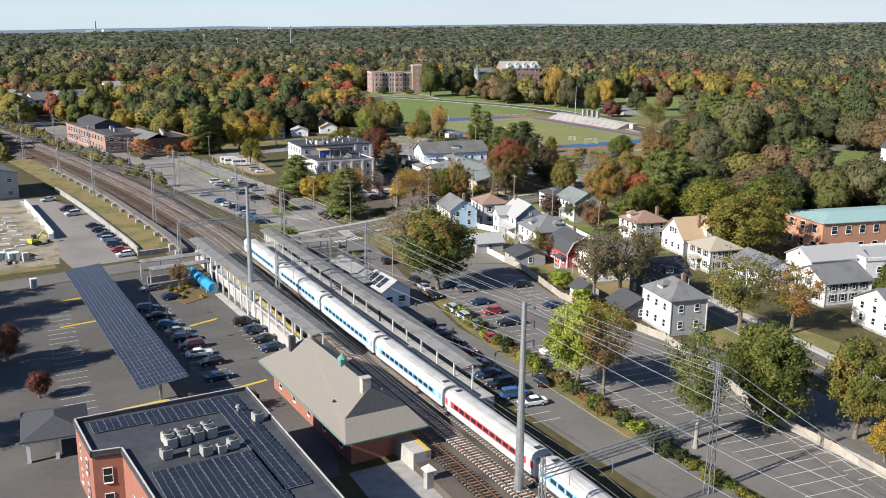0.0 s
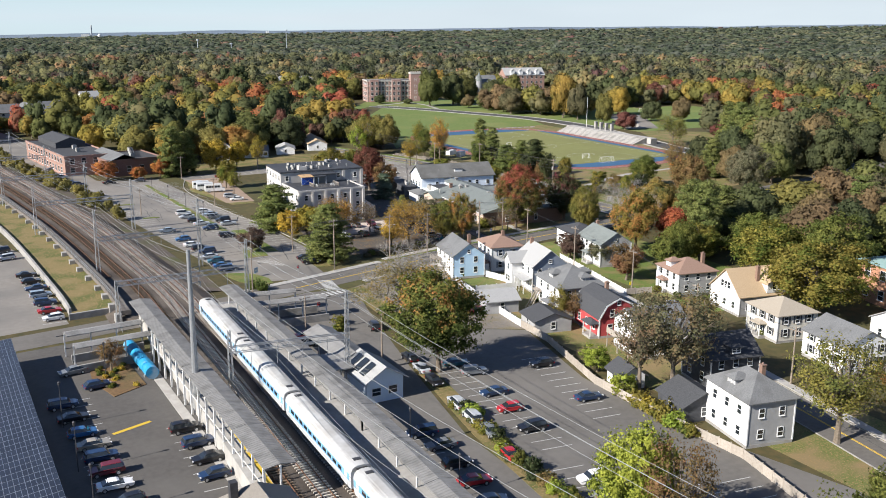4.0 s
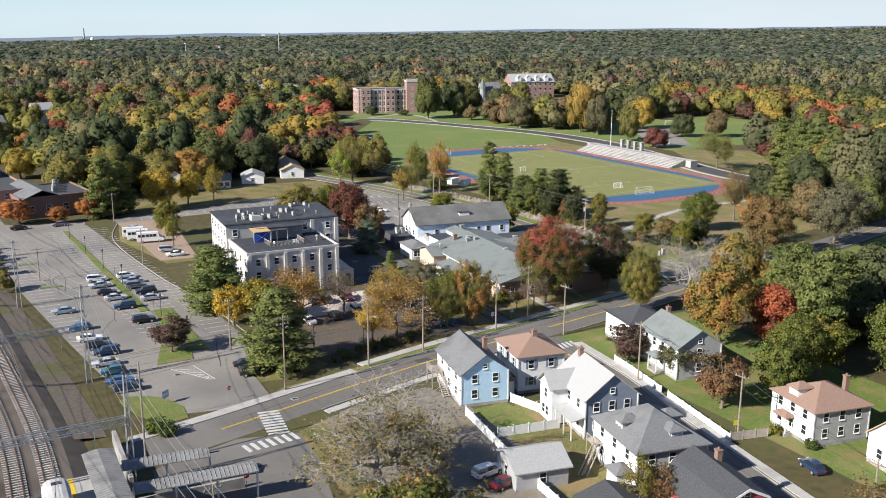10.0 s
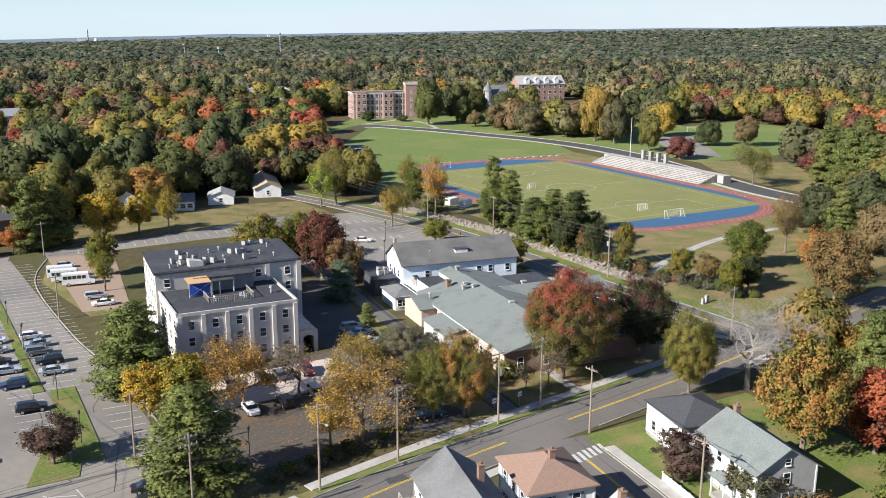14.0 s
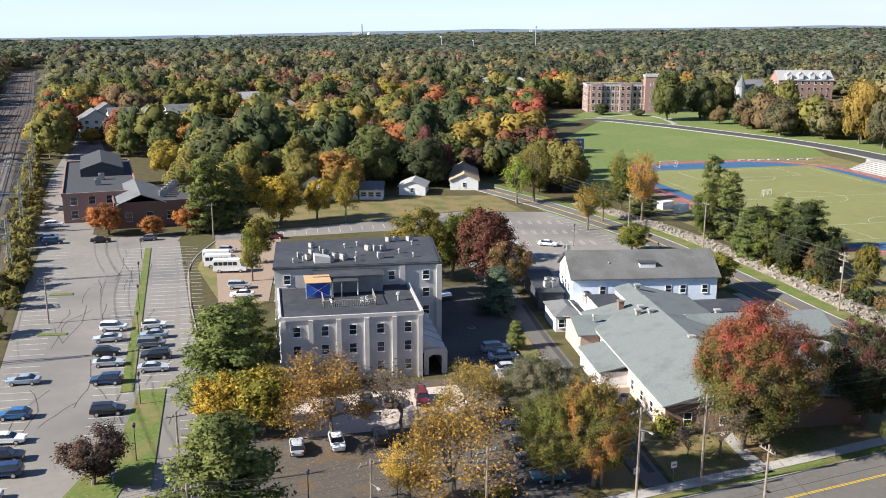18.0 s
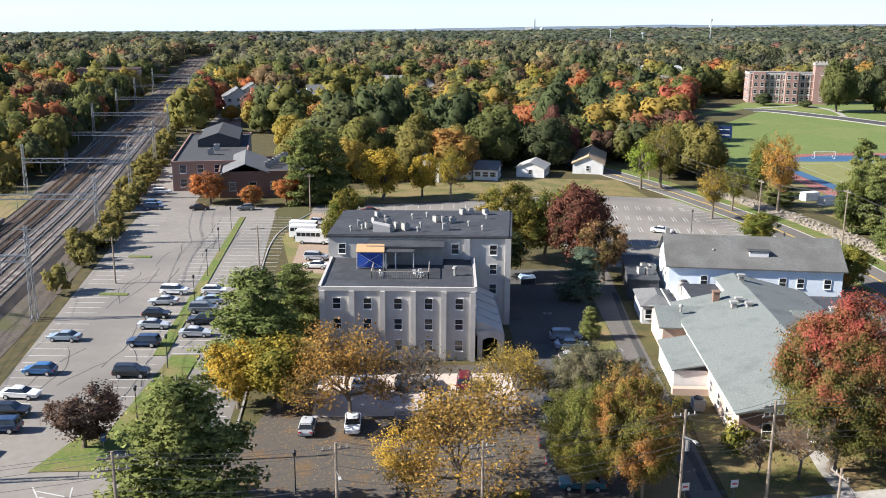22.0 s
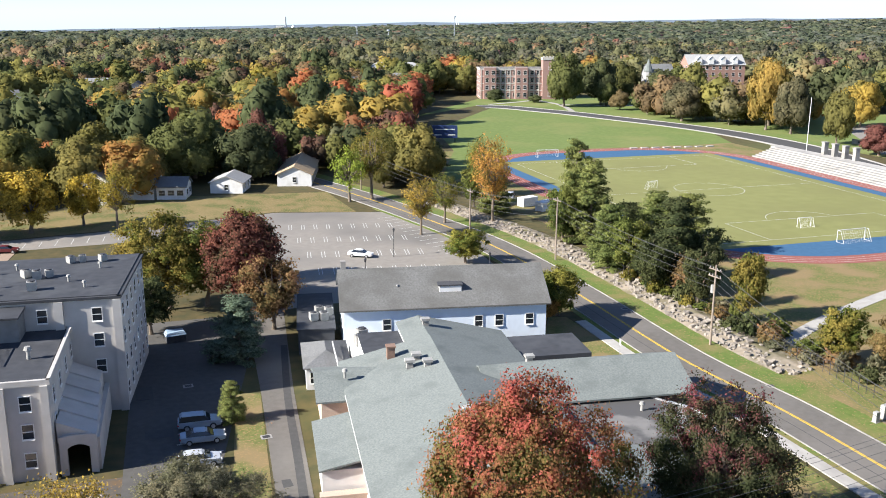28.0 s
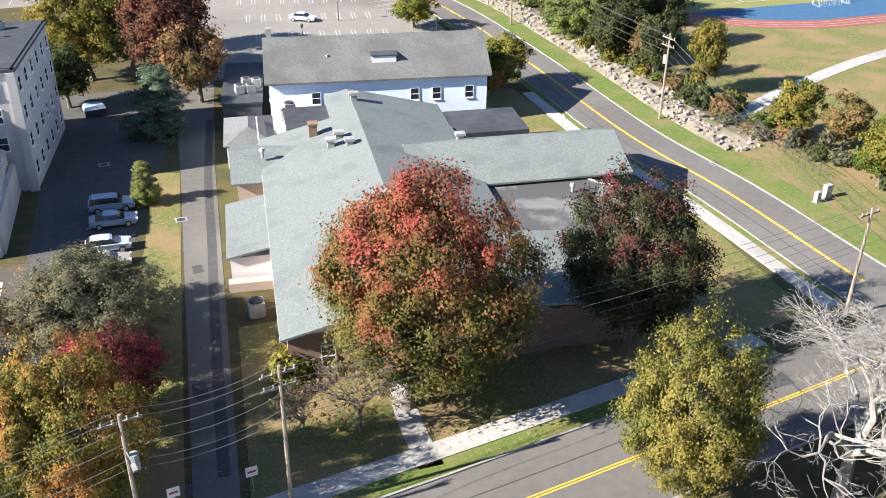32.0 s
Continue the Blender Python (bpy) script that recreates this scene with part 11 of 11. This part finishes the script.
YELLOWSIGN = mat("yellow_sign_sheet", (0.62, 0.50, 0.03), (0.66, 0.54, 0.04), 2.0, 0.5)
WHITESIGN = mat("white_sign_sheet", (0.66, 0.66, 0.64), (0.7, 0.7, 0.68), 2.0, 0.5)
plate_sign(164.9, 259.9, 2.3, 0.8, 0.8, 8, WHITESIGN, "white square sign with a red disc", REDPAINT)
plate_sign(159.9, 259.5, 2.3, 0.8, 0.8, 8, WHITESIGN, "white square sign with a red disc", REDPAINT)
plate_sign(162.3, 196.4, 2.6, 0.75, 0.75, -12, YELLOWSIGN, "yellow warning sign beside a pavement", None)
plate_sign(211.4, 312, 2.6, 0.6, 0.75, 80, WHITESIGN, "small white sign beside a street")
plate_sign(100.5, 246.5, 2.6, 0.75, 0.75, 20, REDPAINT, "red stop sign by a crossing", WHITESIGN, True)
plate_sign(93.5, 216.5, 2.4, 0.7, 0.7, 10, REDPAINT, "red sign at a car park entrance", WHITESIGN)


plate_sign(91.2, 250.6, 2.2, 1.5, 1.3, 35, mat("pale_blue_sign", (0.30, 0.38, 0.48), (0.36, 0.44, 0.54), 2.0, 0.5), "pale blue car-park sign on a lawn", WHITESIGN)
plate_sign(100.2, 273.6, 1.9, 0.6, 0.9, 15, mat("blue_sign_sheet", (0.03, 0.10, 0.30), (0.04, 0.12, 0.34), 2.0, 0.5), "small blue sign under a plum tree", WHITESIGN)
for x, y in ((123.0, 254.9), (126.4, 255.3), (129.6, 255.9), (132.6, 256.6), (135.4, 257.2), (138.6, 257.6)):
    tree(("shrub", 0), "dullbrown", x, y, 1.3, 1.15, "round clipped brown-green bush by the pavement", None, "shrub", "shrub", "pavement bushes")


def cover(x, y, s=0.8, label="square drain cover in the asphalt"):
    o = thing("drain_cover", x, y, 0.02, 4, label, "drain", "drain covers")
    part("rim", Build().box(0, 0, 0, s * 1.5, s * 1.3, 0.035), CONCRETE, o)
    part("grate", Build().box(0, 0, 0.03, s, s * 0.8, 0.02), DARKSTEEL, o)


for x, y in ((163.5, 301.9), (156.1, 318.9), (140, 251.0), (110, 242.0), (96, 262), (222.5, 331), (224.9, 298)):
    cover(x, y)
cab = thing("utility_cabinet", 231.4, 286.3, 0, 10, "pale green utility cabinets on a verge", "cabinet")
part("case", Build().box(0, 0, 0.1, 0.9, 0.6, 1.5), MACHINE, cab)
part("plinth", Build().box(0, 0, 0, 1.1, 0.8, 0.12), CONCRETE, cab)
cab = thing("utility_cabinet", 229.6, 285.6, 0, 10, "small pale utility cabinet on a verge", "cabinet")
part("case", Build().box(0, 0, 0.1, 0.6, 0.5, 1.2), MACHINE, cab)
part("plinth", Build().box(0, 0, 0, 0.8, 0.7, 0.12), CONCRETE, cab)
tp = thing("covered_skip", 155.2, 336.2, 0, 10, "rubbish container under a crumpled blue sheet", "container")
part("bin", Build().box(0, 0, 0, 2.6, 1.7, 1.3), DARKSTEEL, tp)
part("sheet", Build().add([(-1.4, -0.95, 1.0), (1.4, -0.95, 1.05), (1.4, 0.95, 1.1), (-1.4, 0.95, 1.0), (-1.2, -0.8, 1.45), (1.1, -0.7, 1.6), (1.2, 0.8, 1.4), (-1.1, 0.7, 1.65)],
                         [(4, 5, 6, 7), (0, 1, 5, 4), (1, 2, 6, 5), (2, 3, 7, 6), (3, 0, 4, 7), (3, 2, 1, 0)]), mat("faded_blue_sheet", (0.30, 0.42, 0.55), (0.38, 0.50, 0.62), 1.5, 0.6), tp)

# ---------------- building yard west of the station ----------------
flat("yard_ground", [(4, 236), (28, 238), (31, 262), (29, 318), (22, 326), (0, 320)], 0.03, EARTH, "bare sandy ground of a building yard")
yw = thing("precast_wall", 0, 0, 0, 0, "white precast wall sections in a building yard", "wall")
yp = [(28.9, 318), (29.4, 305), (29.8, 292), (30.1, 279), (30.4, 266)]
for p, q in zip(yp, yp[1:]):
    part("wall_section", Build().beam((p[0], p[1], 1.0), (q[0], q[1] + 0.15, 1.0), 0.4, 2.2), WHITESIDING, yw)
for p in yp:
    part("buttress", Build().box(p[0] - 0.7, p[1], 0, 1.2, 0.4, 1.6), WHITESIDING, yw)
rk_ = random.Random(8)
for i in range(14):
    o = solo("kerb_block", Build().box(19 + rk_.uniform(-1, 1) + 3.2 * (i % 2), 258 + i * 3.2, 0.03, 2.4, 0.5, 0.45, rk_.uniform(-12, 12)), WHITESIDING, "white concrete kerb block lying on sand", "block", "kerb blocks")
for i, (x, y, h) in enumerate(((13, 250, 1.0), (9, 262, 1.4), (22, 249, 0.9), (17, 244, 1.1))):
    pb_ = Build()
    for k in range(24):
        a, d = rk_.uniform(0, 6.28), rk_.uniform(0, 2.2)
        pb_.box(x + d * math.cos(a), y + d * math.sin(a), max(0.0, h * (1 - d / 2.3) - 0.3), rk_.uniform(0.4, 1.0), rk_.uniform(0.3, 0.8), rk_.uniform(0.3, 0.5), rk_.uniform(0, 90))
    solo("rubble_heap", pb_, ROCK, "heap of broken concrete in a yard", "rubble", "rubble heaps", "stuff")
ex = thing("excavator", 25.0, 261.5, 0.03, 30, "small yellow excavator parked in a yard", "excavator")
for s in (-1, 1):
    part("crawler", Build().prism([(-1.4, 0.15), (-1.1, 0), (1.1, 0), (1.4, 0.15), (1.4, 0.45), (1.1, 0.6), (-1.1, 0.6), (-1.4, 0.45)], -0.2, 0.2), DARKSTEEL, ex, m=pose(0, s * 0.9, 0.35, 90, 0, 0))
part("body", Build().box(-0.3, 0, 0.65, 2.2, 1.8, 0.9).box(-1.0, 0, 1.5, 0.8, 1.7, 0.3), YELLOWSIGN, ex)
part("cab", Build().box(0.35, 0.4, 1.5, 1.0, 0.9, 1.1), GLASS, ex)
part("boom", Build().beam((0.8, -0.2, 1.3), (2.4, -0.2, 3.0), 0.25, 0.35).beam((2.4, -0.2, 3.0), (3.8, -0.2, 2.2), 0.22, 0.3), YELLOWSIGN, ex)
part("dipper", Build().beam((3.7, -0.2, 2.3), (4.1, -0.2, 0.6), 0.2, 0.25), YELLOWSIGN, ex)
part("bucket", Build().box(4.0, -0.2, 0.1, 0.7, 0.8, 0.6), DARKSTEEL, ex)
for x, y, w_, c_ in ((18.5, 246.2, 2.4, WHITESIDING), (15.6, 247.5, 2.0, TANKBLUE), (21.0, 244.4, 1.2, BEIGESIDING), (19.9, 218.6, 1.3, WHITEPAINT)):
    o = thing("site_hut", x, y, 0.03, 8, "small portable cabin in a building yard" if y > 230 else "small white booth with a domed roof", "cabin", "cabins")
    part("wall", Build().box(0, 0, 0, w_, w_ * 0.8, 2.0), c_, o)
    part("roof", Build().prism([(-w_ / 2 - 0.1, -w_ * 0.45), (w_ / 2 + 0.1, -w_ * 0.45), (w_ / 2 + 0.1, w_ * 0.45), (-w_ / 2 - 0.1, w_ * 0.45)], 2.0, 2.18), WHITEPAINT, o)
    part("door", Build().box(0, -w_ * 0.41, 0.05, 0.7, 0.05, 1.8), GREYSIDING, o)
